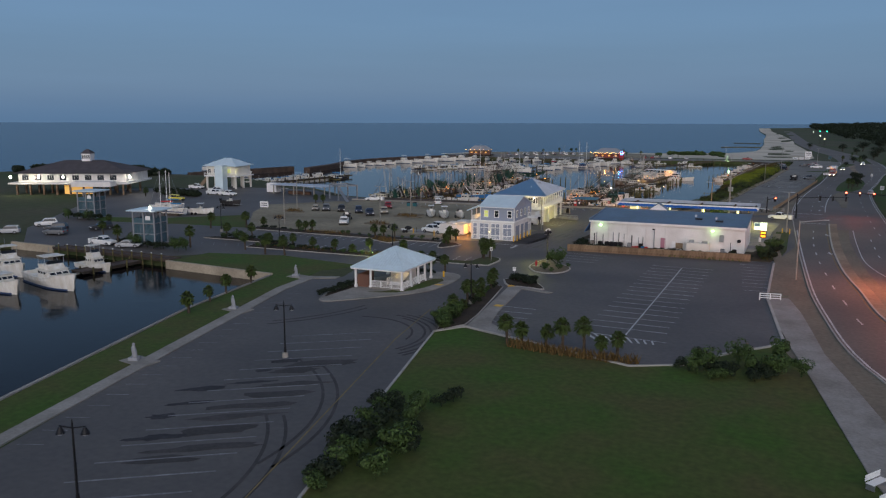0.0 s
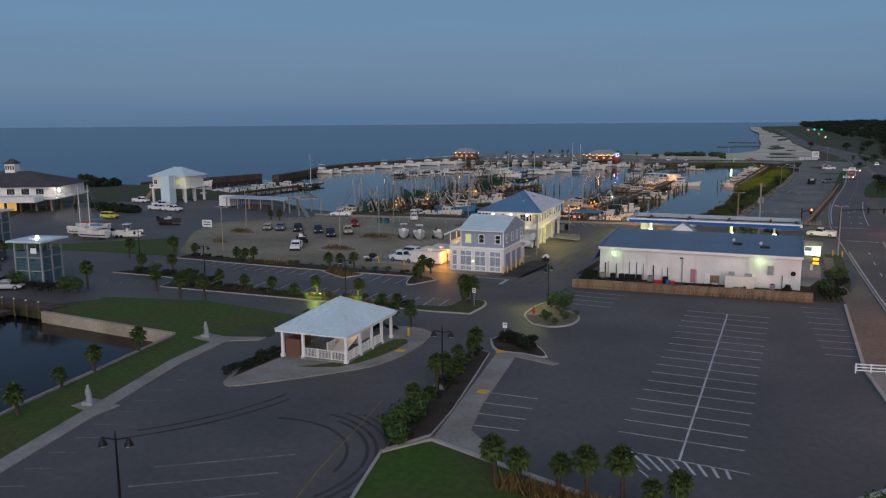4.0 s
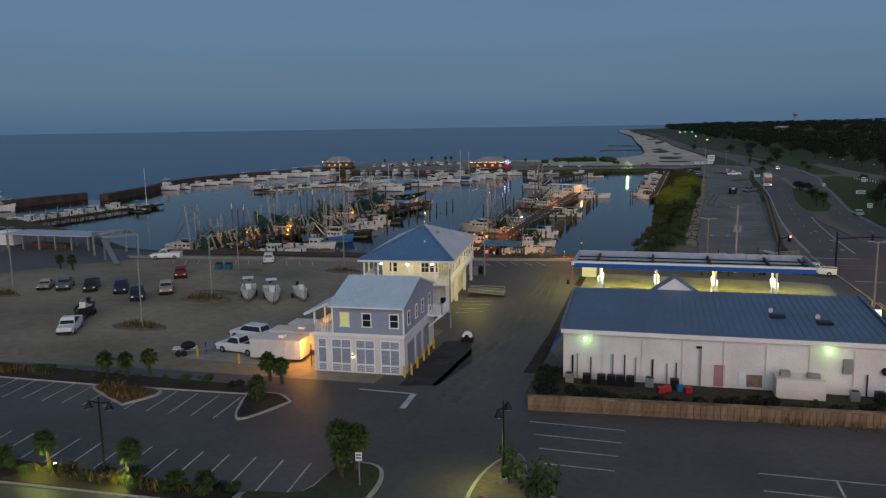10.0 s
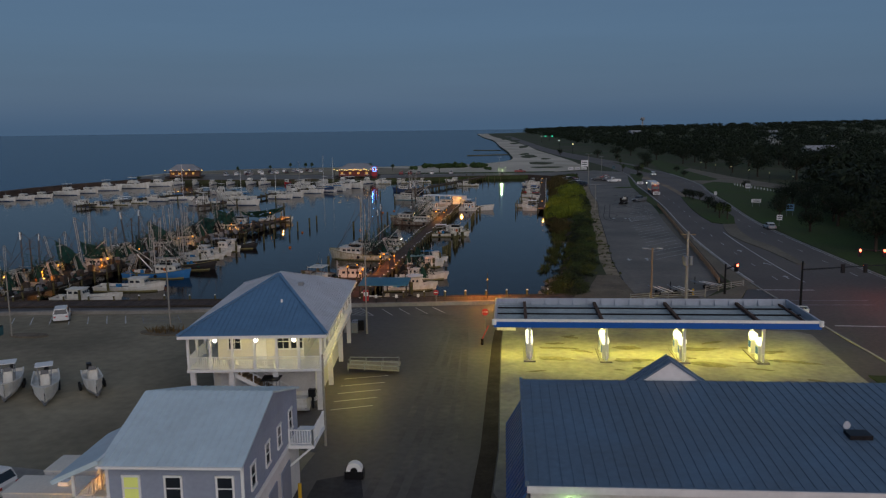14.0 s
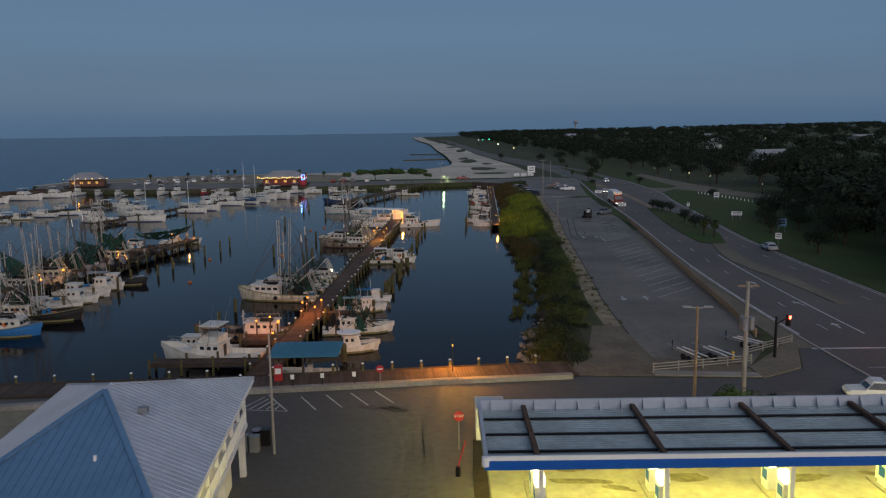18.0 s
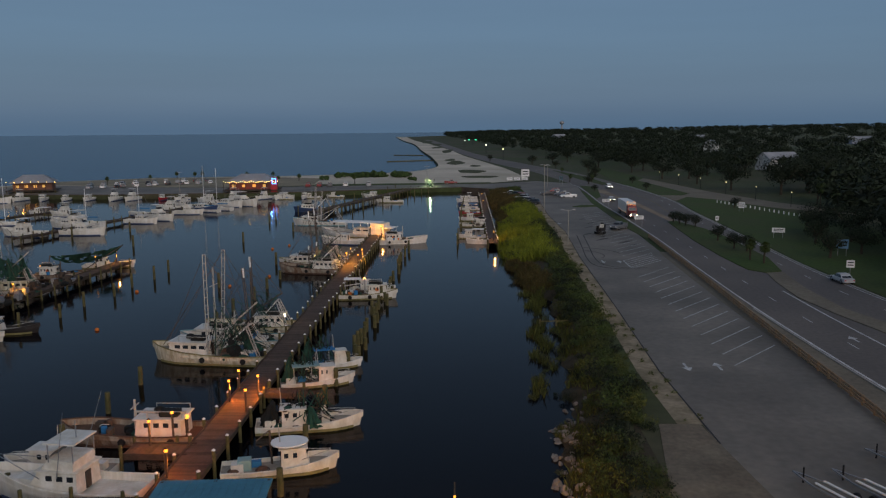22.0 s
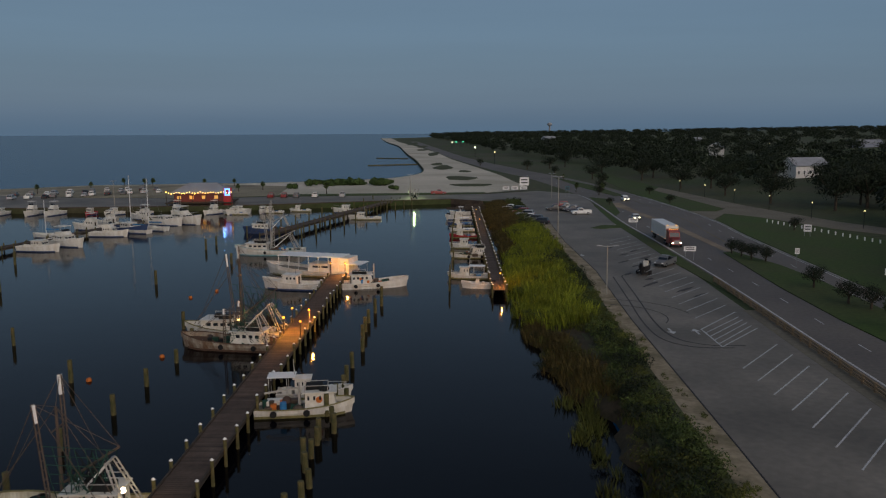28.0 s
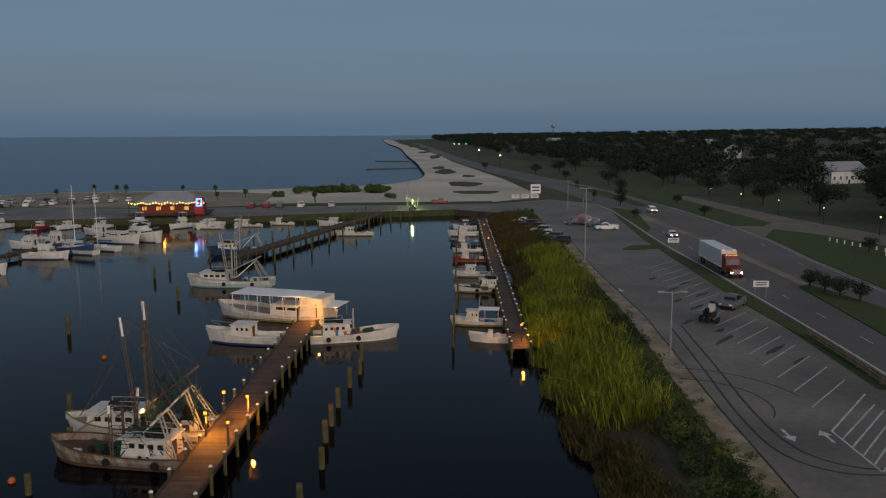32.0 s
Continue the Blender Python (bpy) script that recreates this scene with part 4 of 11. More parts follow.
# lot B, slanted bays in two rows
stripes("parking_line", [((-59.9 - 2.2 * k, 125.2 - 0.1 * k), (-59.2 - 2.2 * k, 120.0)) for k in range(17)])
stripes("parking_line", [((-72.6 - 2.22 * k, 136.2 - 0.08 * k), (-72.0 - 2.2 * k, 131.0 - 0.06 * k)) for k in range(18)])
stripes("parking_line", [((-104.8 - 2.6 * k, 117.8 - 0.6 * k), (-102.4 - 2.6 * k, 115.0 - 0.6 * k)) for k in range(7)], "line_faded")
stripes("parking_line", [((-109 - 2.6 * k, 133.8), (-107 - 2.6 * k, 129.4)) for k in range(7)], "line_faded")
stripes("stop_line", [((-63.1, 141.1), (-57.8, 141.2))], "line", 0.3, label="white painted stop line")
stripes("stop_line", [((-57.8, 141.2), (-57.5, 137.4))], "line", 0.55, label="broad white painted bar")
# lot A, faint rows and a yellow lane line
stripes("parking_line", [((-37.6 - 0.80 * k, 37.7 + 3.05 * k), (-45.4 - 0.80 * k, 31.5 + 3.05 * k)) for k in range(-3, 13)], "line_faded", 0.2)
stripes("parking_line", [((-56.5 - 0.82 * k, 48.5 + 2.7 * k), (-58.3 - 0.82 * k, 47.6 + 2.7 * k)) for k in range(-5, 15)], "line_faded", 0.12)
stripes("lane_line", [((-33.1, 35.8), (-44.1, 72.8)), ((-44.1, 72.8), (-47.4, 87)), ((-24, 6), (-33.1, 35.8))], "line_yellow", 0.12, label="faded yellow lane line")
# harbour lot bays
stripes("parking_line", [((-26.3 + 0.02 * k, 252.0 + 3.98 * k), (-19.5 + 0.035 * k, 259.6 + 4.1 * k)) for k in range(13)], "line", 0.14)
stripes("parking_line", [((-25.5, 315.4), (-25.5, 307.7)), ((-25.5, 315.4), (-18.4, 324.4)), ((-25.5, 307.7), (-18.6, 316))], "line", 0.16)
stripes("parking_line", [((-25.4, 309 + 1.6 * k), (-18.9, 317.2 + 1.5 * k)) for k in range(4)], "line", 0.14)
stripes("parking_line", [((-24.6 + 0.11 * k, 321 + 4.1 * k), (-18.2 + 0.11 * k, 328.6 + 4.1 * k)) for k in range(18)], "line", 0.13)
stripes("parking_line", [((-67.1 + 2.2 * k, 209.8 + 0.5 * k), (-65.0 + 2.2 * k, 206.4 + 0.6 * k)) for k in range(4)], "line", 0.14)
stripes("parking_line", [((-71.8, 206.3), (-67.4, 206.0)), ((-70.2, 210.2), (-67.4, 206.0))] + [((-71.6 + 0.75 * k, 206.4), (-70.4 + 0.5 * k, 209.6 - 0.5 * k)) for k in range(5)], "line", 0.13)
stripes("parking_line", [((-95.4, 199.5), (-90.8, 200.3)), ((-95.4, 199.5), (-97.7, 203.4)), ((-90.8, 200.3), (-93.3, 204.3))] + [((-95.7 - 0.4 * k, 200.1 + 0.65 * k), (-91.2 - 0.42 * k, 200.9 + 0.68 * k)) for k in range(5)], "line_faded", 0.12)
stripes("parking_line", [((-97.7 - 2.36 * k, 199.3 - 0.38 * k), (-99.9 - 2.36 * k, 203.1 - 0.38 * k)) for k in range(12)], "line", 0.13)
stripes("parking_line", [((-63.4 - 0.25 * k, 171.9 + 2.1 * k), (-60.0 - 0.1 * k, 173.4 + 2.1 * k)) for k in range(5)], "line", 0.13)
stripes("parking_line", [((-185 + 3.2 * k, 187 - 0.1 * k), (-183 + 3.2 * k, 182.5)) for k in range(12)], "line_faded", 0.14)


def band(line, off, material, w=0.14, dash=0, gap=0, name="lane_line", label="white painted lane line", z=0.046, lo=0, hi=9999):
    """A painted line that follows a kerb at a distance, whole or dashed."""
    pts = strip(line, off, off)[:len(line)]
    if not dash:
        pts = [p for p in pts if lo <= p[1] <= hi]
        structure(name, Geo().prism(strip(pts, -w / 2, w / 2), z - 0.02, z), M[material], label, "road marking")
        return
    run, on, s0 = 0.0, True, pts[0]
    for a, b in zip(pts, pts[1:]):
        a, b = Vector(a), Vector(b)
        length, pos = (b - a).length, 0.0
        while pos < length:
            step = min((dash if on else gap) - run, length - pos)
            if on and lo <= a.y <= hi:
                p, q = a + (b - a) * (pos / length), a + (b - a) * ((pos + step) / length)
                if step > 0.6:
                    stripes(name, [(tuple(p), tuple(q))], material, w, z, label)
            pos += step
            run += step
            if run >= (dash if on else gap) - 1e-6:
                run, on = 0.0, not on


band(NEAR_L, 0.5, "line", 0.22, lo=60, hi=192)
band(NEAR_L, 0.5, "line", 0.24, lo=228, hi=520)
band(smooth_line([(16, 76), (7, 92), (2.5, 104.2), (0.5, 115), (-1.3, 125.5), (-2.8, 136.4), (-4.2, 147), (-5.4, 158), (-6.4, 169), (-7.1, 180), (-7.7, 191.4)]), 0, "line", 0.2, 3.0, 7.6, lo=60, hi=214)
band(NEAR_L, 4.6, "line", 0.14, 3.0, 9.0, lo=232, hi=640)
band(NEAR_L, 8.0, "line", 0.22, lo=228, hi=290)
band(MED_L, -0.35, "line_yellow", 0.14, lo=60, hi=204)
band(smooth_line([(14, 118), (8, 132), (3.0, 150), (1.2, 172), (0.1, 196)]), 0, "line", 0.16, lo=60, hi=214)
band(smooth_line([(13, 128), (9, 140), (5.25, 157), (4.4, 167), (3.2, 189)]), 0, "line", 0.2, 3.0, 7.6, lo=60, hi=214)
band(FAR_R, -0.5, "line", 0.14, lo=110, hi=520)
band(FAR_R, -3.6, "line", 0.14, 3.0, 9.0, lo=110, hi=640)
band(FAR_R, -7.0, "line_yellow", 0.14, lo=380, hi=560)
stripes("stop_line", [((-15.4, 226.0), (-7.4, 226.4))], "line", 0.45, label="white stop line at the lights")
stripes("stop_line", [((-11.4, 205.5), (-5.8, 205.5))], "line", 0.45, label="white stop line at the lights")
stripes("crosswalk", [((-12.6, 216.5), (-2.5, 217.2)), ((-12.6, 219.2), (-2.5, 219.9))], "line_faded", 0.3, label="worn crosswalk line")


def arrow(x, y, turn, s=1.0):
    g = Geo().add([(-0.13, -1.2, 0), (0.13, -1.2, 0), (0.13, 0.3, 0), (-0.13, 0.3, 0), (-0.55, 0.3, 0), (0.55, 0.3, 0), (0, 1.4, 0)], [(0, 1, 2, 3), (4, 5, 6)])
    ob = structure("road_arrow", g, M["line"], "white painted direction arrow", "road marking")
    ob.matrix_basis = pose(x, y, 0.047, 0, 0, turn) @ Matrix.Scale(s, 4)


for ax, ay, at in ((-31.2, 251.6, 180), (-28.0, 251.6, 0), (-29.3, 314.6, 180), (-26.4, 314.2, 0), (-8.6, 236, 0), (-8.4, 248, 20), (-9.8, 262, 0), (-3.2, 160, 190), (-4.8, 186, 190), (-31.0, 372, 180)):
    arrow(ax, ay, at, 1.0)

# stains, skid marks and tar seams
rnd = random.Random(4)


def stain(x, y, rx, ry, turn, material="skid", z=0.036):
    c, s = math.cos(radians(turn)), math.sin(radians(turn))
    pts = []
    for k in range(14):
        a = 2 * math.pi * k / 14
        r = 1 + rnd.uniform(-0.3, 0.3)
        px, py = rx * r * math.cos(a), ry * r * math.sin(a)
        pts.append((x + px * c - py * s, y + px * s + py * c))
    structure("stain", Geo().prism(pts, z - 0.03, z), M[material], "dark oil and tyre stain on the asphalt", "stain")


for k in range(9):
    stain(-41.6 - 0.75 * k + rnd.uniform(-1.6, 1.6), 37.2 + 3.0 * k, rnd.uniform(2.4, 4.6), rnd.uniform(0.5, 1.0), 40, "skid")
for k in range(7):
    stain(-46.5 - 0.8 * k + rnd.uniform(-2, 2), 40 + 3.4 * k, rnd.uniform(0.8, 2.4), rnd.uniform(0.3, 0.7), 42, "tar", 0.037)
for k in range(12):
    stain(-24 - 0.1 * k + rnd.uniform(-3, 5), 335 + 4.2 * k, rnd.uniform(1.2, 2.6), 0.35, 50, "skid")


def skid(cx, cy, r, a0, a1, w=0.25):
    pts = [(cx + r * math.cos(radians(a0 + (a1 - a0) * k / 16)), cy + r * math.sin(radians(a0 + (a1 - a0) * k / 16))) for k in range(17)]
    structure("skid_mark", Geo().prism(strip(pts, 0, w), 0.0, 0.038), M["skid"], "curved black tyre mark", "stain")


for r, a0, a1 in ((7.4, 5, 110), (8.9, -20, 75), (10.5, -25, 80), (11.2, -25, 72), (9.6, -20, 85), (12.4, -22, 60)):
    skid(-50.5, 72.5, r, a0, a1, 0.28)
for cx, cy, r, a0, a1 in ((-60, 40, 24, 0, 62), (-60, 40, 25.3, 0, 60), (-58, 30, 24, -6, 48), (-58, 30, 25.4, -6, 46), (-80, 88, 24, -40, -8), (-80, 88, 25.2, -42, -10)):
    skid(cx, cy, r, a0, a1, 0.28)
for r, a0, a1 in ((7, -30, 80), (10.5, 10, 80)):
    skid(-35, 322, r, a0, a1, 0.14)
for off in (0.0, 1.5):
    line = smooth_line([(px + off, py + off * 0.6) for px, py in [(-29.4, 349.5), (-30.6, 332.3), (-31.6, 318.5), (-31.2, 311.0), (-28.5, 307.7), (-24.3, 307.3)]])
    structure("skid_mark", Geo().prism(strip(line, -0.1, 0.1), 0.0, 0.0385), M["skid"], "long curved tyre mark across the car park", "stain")

ro = random.Random(21)
for k in range(22):
    stain(ro.uniform(-46, -18), ro.uniform(176, 199), ro.uniform(0.3, 1.5), ro.uniform(0.2, 0.5), ro.uniform(-30, 30), "forecourt_oil", 0.066)
for k in range(4):
    for q in range(2):
        stain(-44.5 + 7.74 * k + ro.uniform(-0.6, 0.6), 188.2 + 4.6 * q + ro.uniform(-0.8, 0.8) + 0.4 * k, ro.uniform(1.0, 2.2), ro.uniform(0.4, 0.9), ro.uniform(-10, 25), "forecourt_oil", 0.0665)

# ---- buildings ----
def roof_rect(parent, x0, x1, y0, y1, eave, ridge, material, axis="x", step=0.5, mid=None, name="roof", seam=0.05, label=""):
    """A gabled roof of two slopes with standing seams. axis: which way the ridge runs."""
    t = 0.12
    if axis == "x":
        ym = (y0 + y1) / 2 if mid is None else mid
        sides = [((x0, y0, eave), (x1, y0, eave), (x1, ym, ridge), (x0, ym, ridge)), ((x1, y1, eave), (x0, y1, eave), (x0, ym, ridge), (x1, ym, ridge))]
    else:
        xm = (x0 + x1) / 2 if mid is None else mid
        sides = [((x0, y1, eave), (x0, y0, eave), (xm, y0, ridge), (xm, y1, ridge)), ((x1, y0, eave), (x1, y1, eave), (xm, y1, ridge), (xm, y0, ridge))]
    for a, b, c, d in sides:
        slope(parent, a, b, c, d, material, step, name, seam, label)


def slope(parent, a, b, c, d, material, step=0.5, name="roof_slope", seam=0.05, label="", t=0.12):
    """One roof plane from the eave a-b up to d-c, with ribs running up it."""
    a, b, c, d = map(Vector, (a, b, c, d))
    n = (b - a).cross(d - a).normalized()
    g = Geo().add([a, b, c, d, a - n * t, b - n * t, c - n * t, d - n * t], [(0, 1, 2, 3), (7, 6, 5, 4), (0, 4, 5, 1), (1, 5, 6, 2), (2, 6, 7, 3), (3, 7, 4, 0)])
    plane = part(name, g, material, parent, label)
    if seam:
        e = (b - a)
        length = e.length
        e.normalize()
        up = n.cross(e)
        hts = (c - a).dot(up)
        la, ra = (d - a).dot(e), (c - a).dot(e)
        s, k = Geo(), int(length / step)
        for i in range(1, k):
            u = length * i / k
            h = hts
            if la > 1e-3 and u < la:
                h = hts * u / la
            if ra < length - 1e-3 and u > ra:
                h = hts * (length - u) / (length - ra)
            p, q = a + e * u, a + e * u + up * h
            s.beam(p + n * seam / 2, q + n * seam / 2, 0.045, seam)
        if s.v:
            tagged(part("standing_seam", s, material, plane), kind="stuff")
    return plane


def hip_roof(parent, x0, x1, y0, y1, eave, peak, apex0, apex1, material, sides=None, step=0.5, name="roof_slope", seam=0.05):
    """Four slopes to a ridge from apex0 to apex1 (x, y). sides: materials of the four, south east north west."""
    ms = sides or [material] * 4
    p, q = (*apex0, peak), (*apex1, peak)
    c = [(x0, y0, eave), (x1, y0, eave), (x1, y1, eave), (x0, y1, eave)]
    along_y = abs(apex1[1] - apex0[1]) >= abs(apex1[0] - apex0[0])
    if along_y:   # apex0 south, apex1 north
        slope(parent, c[0], c[1], p, p, ms[0], step, name, seam)
        slope(parent, c[1], c[2], q, p, ms[1], step, name, seam)
        slope(parent, c[2], c[3], q, q, ms[2], step, name, seam)
        slope(parent, c[3], c[0], p, q, ms[3], step, name, seam)
    else:         # apex0 west, apex1 east
        slope(parent, c[0], c[1], q, p, ms[0], step, name, seam)
        slope(parent, c[1], c[2], q, q, ms[1], step, name, seam)
        slope(parent, c[2], c[3], p, q, ms[2], step, name, seam)
        slope(parent, c[3], c[0], p, p, ms[3], step, name, seam)
    for e in c:
        top = p if (along_y and e[1] == y0) or (not along_y and e[0] == x0) else q
        part("hip_cap", Geo().beam((e[0], e[1], e[2] + 0.05), (top[0], top[1], top[2] + 0.05), 0.22, 0.06), material, parent)


def railing(parent, a, b, h=1.0, bay=1.9, material=None, baluster=0.16, post=0.12):
    """White rail: posts one by one, and between them a panel of balusters."""
    material = material or M["trim"]
    a, b = Vector(a), Vector(b)
    n = max(1, round((b - a).length / bay))
    me = mesh_of("post", Geo().cbox(0, 0, 0, post, post, h + 0.08), material)
    for i in range(n + 1):
        piece("post", me, parent, Matrix.Translation(a + (b - a) * i / n))
    for i in range(n):
        p, q = a + (b - a) * i / n, a + (b - a) * (i + 1) / n
        g = Geo().beam(p + Vector((0, 0, h)), q + Vector((0, 0, h)), 0.09, 0.06).beam(p + Vector((0, 0, 0.12)), q + Vector((0, 0, 0.12)), 0.06, 0.06)
        k = int((q - p).length / baluster)
        for j in range(1, k):
            s = p + (q - p) * j / k
            g.cbox(s.x, s.y, s.z + 0.12, 0.045, 0.045, h - 0.12)
        part("rail_panel", g, material, parent)


def window(parent, x, z, w, h, y, face="s", pane="glass", rows=2, cols=1):
    """A framed window on a wall: face s looks to -y, e to +x, w to -x, n to +y. x runs along the wall, y is its plane."""
    def place(g):
        m = {"s": Matrix.Translation((x, y, z)), "n": Matrix.Translation((x, y, z)) @ Matrix.Rotation(math.pi, 4, "Z"),
             "e": Matrix.Translation((y, x, z)) @ Matrix.Rotation(math.pi / 2, 4, "Z"), "w": Matrix.Translation((y, x, z)) @ Matrix.Rotation(-math.pi / 2, 4, "Z")}[face]
        g.v = [tuple(m @ Vector(p)) for p in g.v]
        return g
    f = 0.11
    g = Geo()
    for b in ((-w / 2 - f, -0.06, -f, -w / 2, 0.02, h + f), (w / 2, -0.06, -f, w / 2 + f, 0.02, h + f), (-w / 2 - f, -0.09, h, w / 2 + f, 0.02, h + f), (-w / 2 - f * 1.3, -0.11, -f, w / 2 + f * 1.3, 0.02, 0)):
        g.box(*b)
    for r in range(1, rows):
        g.box(-w / 2, -0.045, h * r / rows - 0.03, w / 2, 0.01, h * r / rows + 0.03)
    for c in range(1, cols):
        g.box(-w / 2 + w * c / cols - 0.025, -0.045, 0, -w / 2 + w * c / cols + 0.025, 0.01, h)
    win = part("window", place(g), M["trim"], parent, "white framed window")
    part("pane", place(Geo().box(-w / 2, -0.02, 0, w / 2, 0.012, h)), M[pane], win)
    return win


def wall_lamp(parent, x, y, z, bulb="bulb_warm", r=0.14):
    b = part("wall_lamp", Geo().cbox(x, y, z, 0.2, 0.2, 0.12), M["metal_dark"], parent)
    part("bulb", Geo().ball(x, y, z - 0.05, r), M[bulb], b)


def board_siding(x0, x1, y, z0, z1, step=0.18, axis="x"):
    """Lapped boards over a wall plane, each a little proud at its foot."""
    g = Geo()
    n = int((z1 - z0) / step)
    for i in range(n):
        a, b = z0 + (z1 - z0) * i / n, z0 + (z1 - z0) * (i + 1) / n
        if axis == "x":
            g.quad((x0, y - 0.03, a), (x1, y - 0.03, a), (x1, y - 0.008, b), (x0, y - 0.008, b)).quad((x0, y, a), (x1, y, a), (x1, y - 0.03, a), (x0, y - 0.03, a))
        else:
            g.quad((y + 0.03, x0, a), (y + 0.03, x1, a), (y + 0.008, x1, b), (y + 0.008, x0, b))
    return g


def grey_house():
    t = thing("house", "grey-blue sided two-storey harbour house with white ground floor", "house", -60.45, 145.95, 0.02, 5)
    W, D, F, E, R = 9.3, 12.0, 3.75, 6.85, 8.6
    part("ground_floor_wall", Geo().box(-W, 0, 0, 0, D, F), M["white_wall"], t, "white painted ground floor")
    part("upper_wall", Geo().box(-7.3, 0.03, F, -0.02, D - 0.05, E).add([(-0.02, 0.03, E), (-0.02, D - 0.05, E), (-0.02, D / 2, R - 0.1), (-7.3, 0.03, E), (-7.3, D - 0.05, E), (-7.3, D / 2, R - 0.1)], [(0, 1, 2), (5, 4, 3)]),
         M["siding"], t, "grey-blue lapped siding")
    part("siding", board_siding(-7.3, -0.02, 0.02, F + 0.28, E), M["siding"], t)
    part("siding", board_siding(0.03, D - 0.05, -0.02, F + 0.28, E, axis="y"), M["siding"], t)
    for b in ((-W - 0.06, -0.07, F - 0.05, 0.06, 0.02, F + 0.25), (-0.01, -0.05, F - 0.05, 0.06, D, F + 0.25)):
        part("belt_trim", Geo().box(*b), M["trim"], t)
    for cx in (-7.3, -0.06):
        part("corner_board", Geo().box(cx - 0.06, -0.05, F + 0.25, cx + 0.1, 0.06, E), M["trim"], t)
    roof_rect(t, -7.6, 0.12, -0.45, D + 0.4, E - 0.08, R + 0.05, M["roof_pale"], "x", 0.45, D / 2)
    slope(t, (-W - 0.75, -0.55, 5.85), (-W - 0.75, D * 0.5, 5.85), (-7.5, D * 0.5, 7.0), (-7.5, -0.5, 7.0), M["roof_pale"], 0.45, "porch_roof")
    slope(t, (-7.5, -0.5, 7.0), (-7.5, -0.45, 7.0), (-W - 0.75, -0.55, 5.85), (-W - 0.75, -0.5, 5.85), M["roof_pale"], 5, "porch_edge", 0)
    part("porch_floor", Geo().box(-W, 0, F, -7.3, D * 0.5, F + 0.12), M["trim"], t)
    for py in (0.1, 2.9, 5.8):
        part("porch_post", Geo().cbox(-W + 0.12, py, F, 0.16, 0.16, 2.25), M["trim"], t)
    railing(t, (-W + 0.1, 0.08, F + 0.1), (-7.35, 0.08, F + 0.1), 0.95)
    railing(t, (-W + 0.1, 0.08, F + 0.1), (-W + 0.1, 5.8, F + 0.1), 0.95)
    for i, wx in enumerate((-6.0, -3.75, -0.98)):
        window(t, wx, 4.75, 0.78, 1.25, 0.0, "s", "window_lit" if i == 0 else "glass")
    for wy in (1.7, 4.6, 7.2, 10.0):
        window(t, wy, 4.75, 0.72, 1.25, 0.0, "e")
    for x0, x1 in ((0.48, 1.3), (1.9, 3.85), (4.4, 6.25), (6.95, 8.8)):
        frame_ = Geo().box(-W + x0 - 0.08, -0.06, 0.08, -W + x1 + 0.08, 0.02, 3.42)
        lv = part("louvre_panel", frame_, M["trim"], t, "white panel frame with grey louvres")
        cols = 1 if x1 - x0 < 1 else 2
        for c in range(cols):
            for z0, z1 in ((0.2, 0.85), (1.0, 2.45), (2.6, 3.3)):
                a = -W + x0 + (x1 - x0) * c / cols + 0.05
                b = -W + x0 + (x1 - x0) * (c + 1) / cols - 0.05
                g = Geo()
                n = int((z1 - z0) / 0.13)
                for k in range(n):
                    za = z0 + (z1 - z0) * k / n
                    g.add([(a, -0.075, za), (b, -0.075, za), (b, -0.095, za + 0.02), (a, -0.095, za + 0.02), (b, -0.068, za + 0.12), (a, -0.068, za + 0.12)], [(0, 1, 2, 3), (3, 2, 4, 5)])
                part("louvre", g, M["louvre"], lv)
    for y0, y1 in ((1.0, 3.4), (4.4, 6.2), (7.2, 9.4)):
        part("side_door", Geo().box(-0.02, y0, 0.05, 0.07, y1, 2.9), M["louvre"], t, "grey louvred side door")
    # back balcony on the lit side
    part("balcony", Geo().box(0.0, 9.2, F - 0.05, 1.7, D + 0.6, F + 0.16), M["trim"], t, "white railed balcony")
    railing(t, (1.62, 9.3, F + 0.16), (1.62, D + 0.5, F + 0.16), 1.0)
    railing(t, (0.1, 9.3, F + 0.16), (1.62, 9.3, F + 0.16), 1.0)
    for py in (9.4, D + 0.4):
        part("balcony_brace", Geo().beam((0.05, py, F - 1.3), (1.5, py, F - 0.05), 0.12, 0.12), M["trim"], t)
    for by in (0.4, 2.6, 5.2, 7.4, 9.6):
        part("bollard", Geo().cyl((0.55, by, 0), (0.55, by, 1.15), 0.12), M["yellow"], t, "yellow steel bollard")
    part("bollard", Geo().cyl((0.1, -0.5, 0), (0.1, -0.5, 1.1), 0.12), M["yellow"], t, "yellow steel bollard")
    wall_lamp(t, -5.18, -0.22, 1.75, "bulb_warm", 0.12)
    part("gutter", Geo().box(-7.6, -0.56, E - 0.2, 0.12, -0.44, E - 0.06), M["trim"], t)


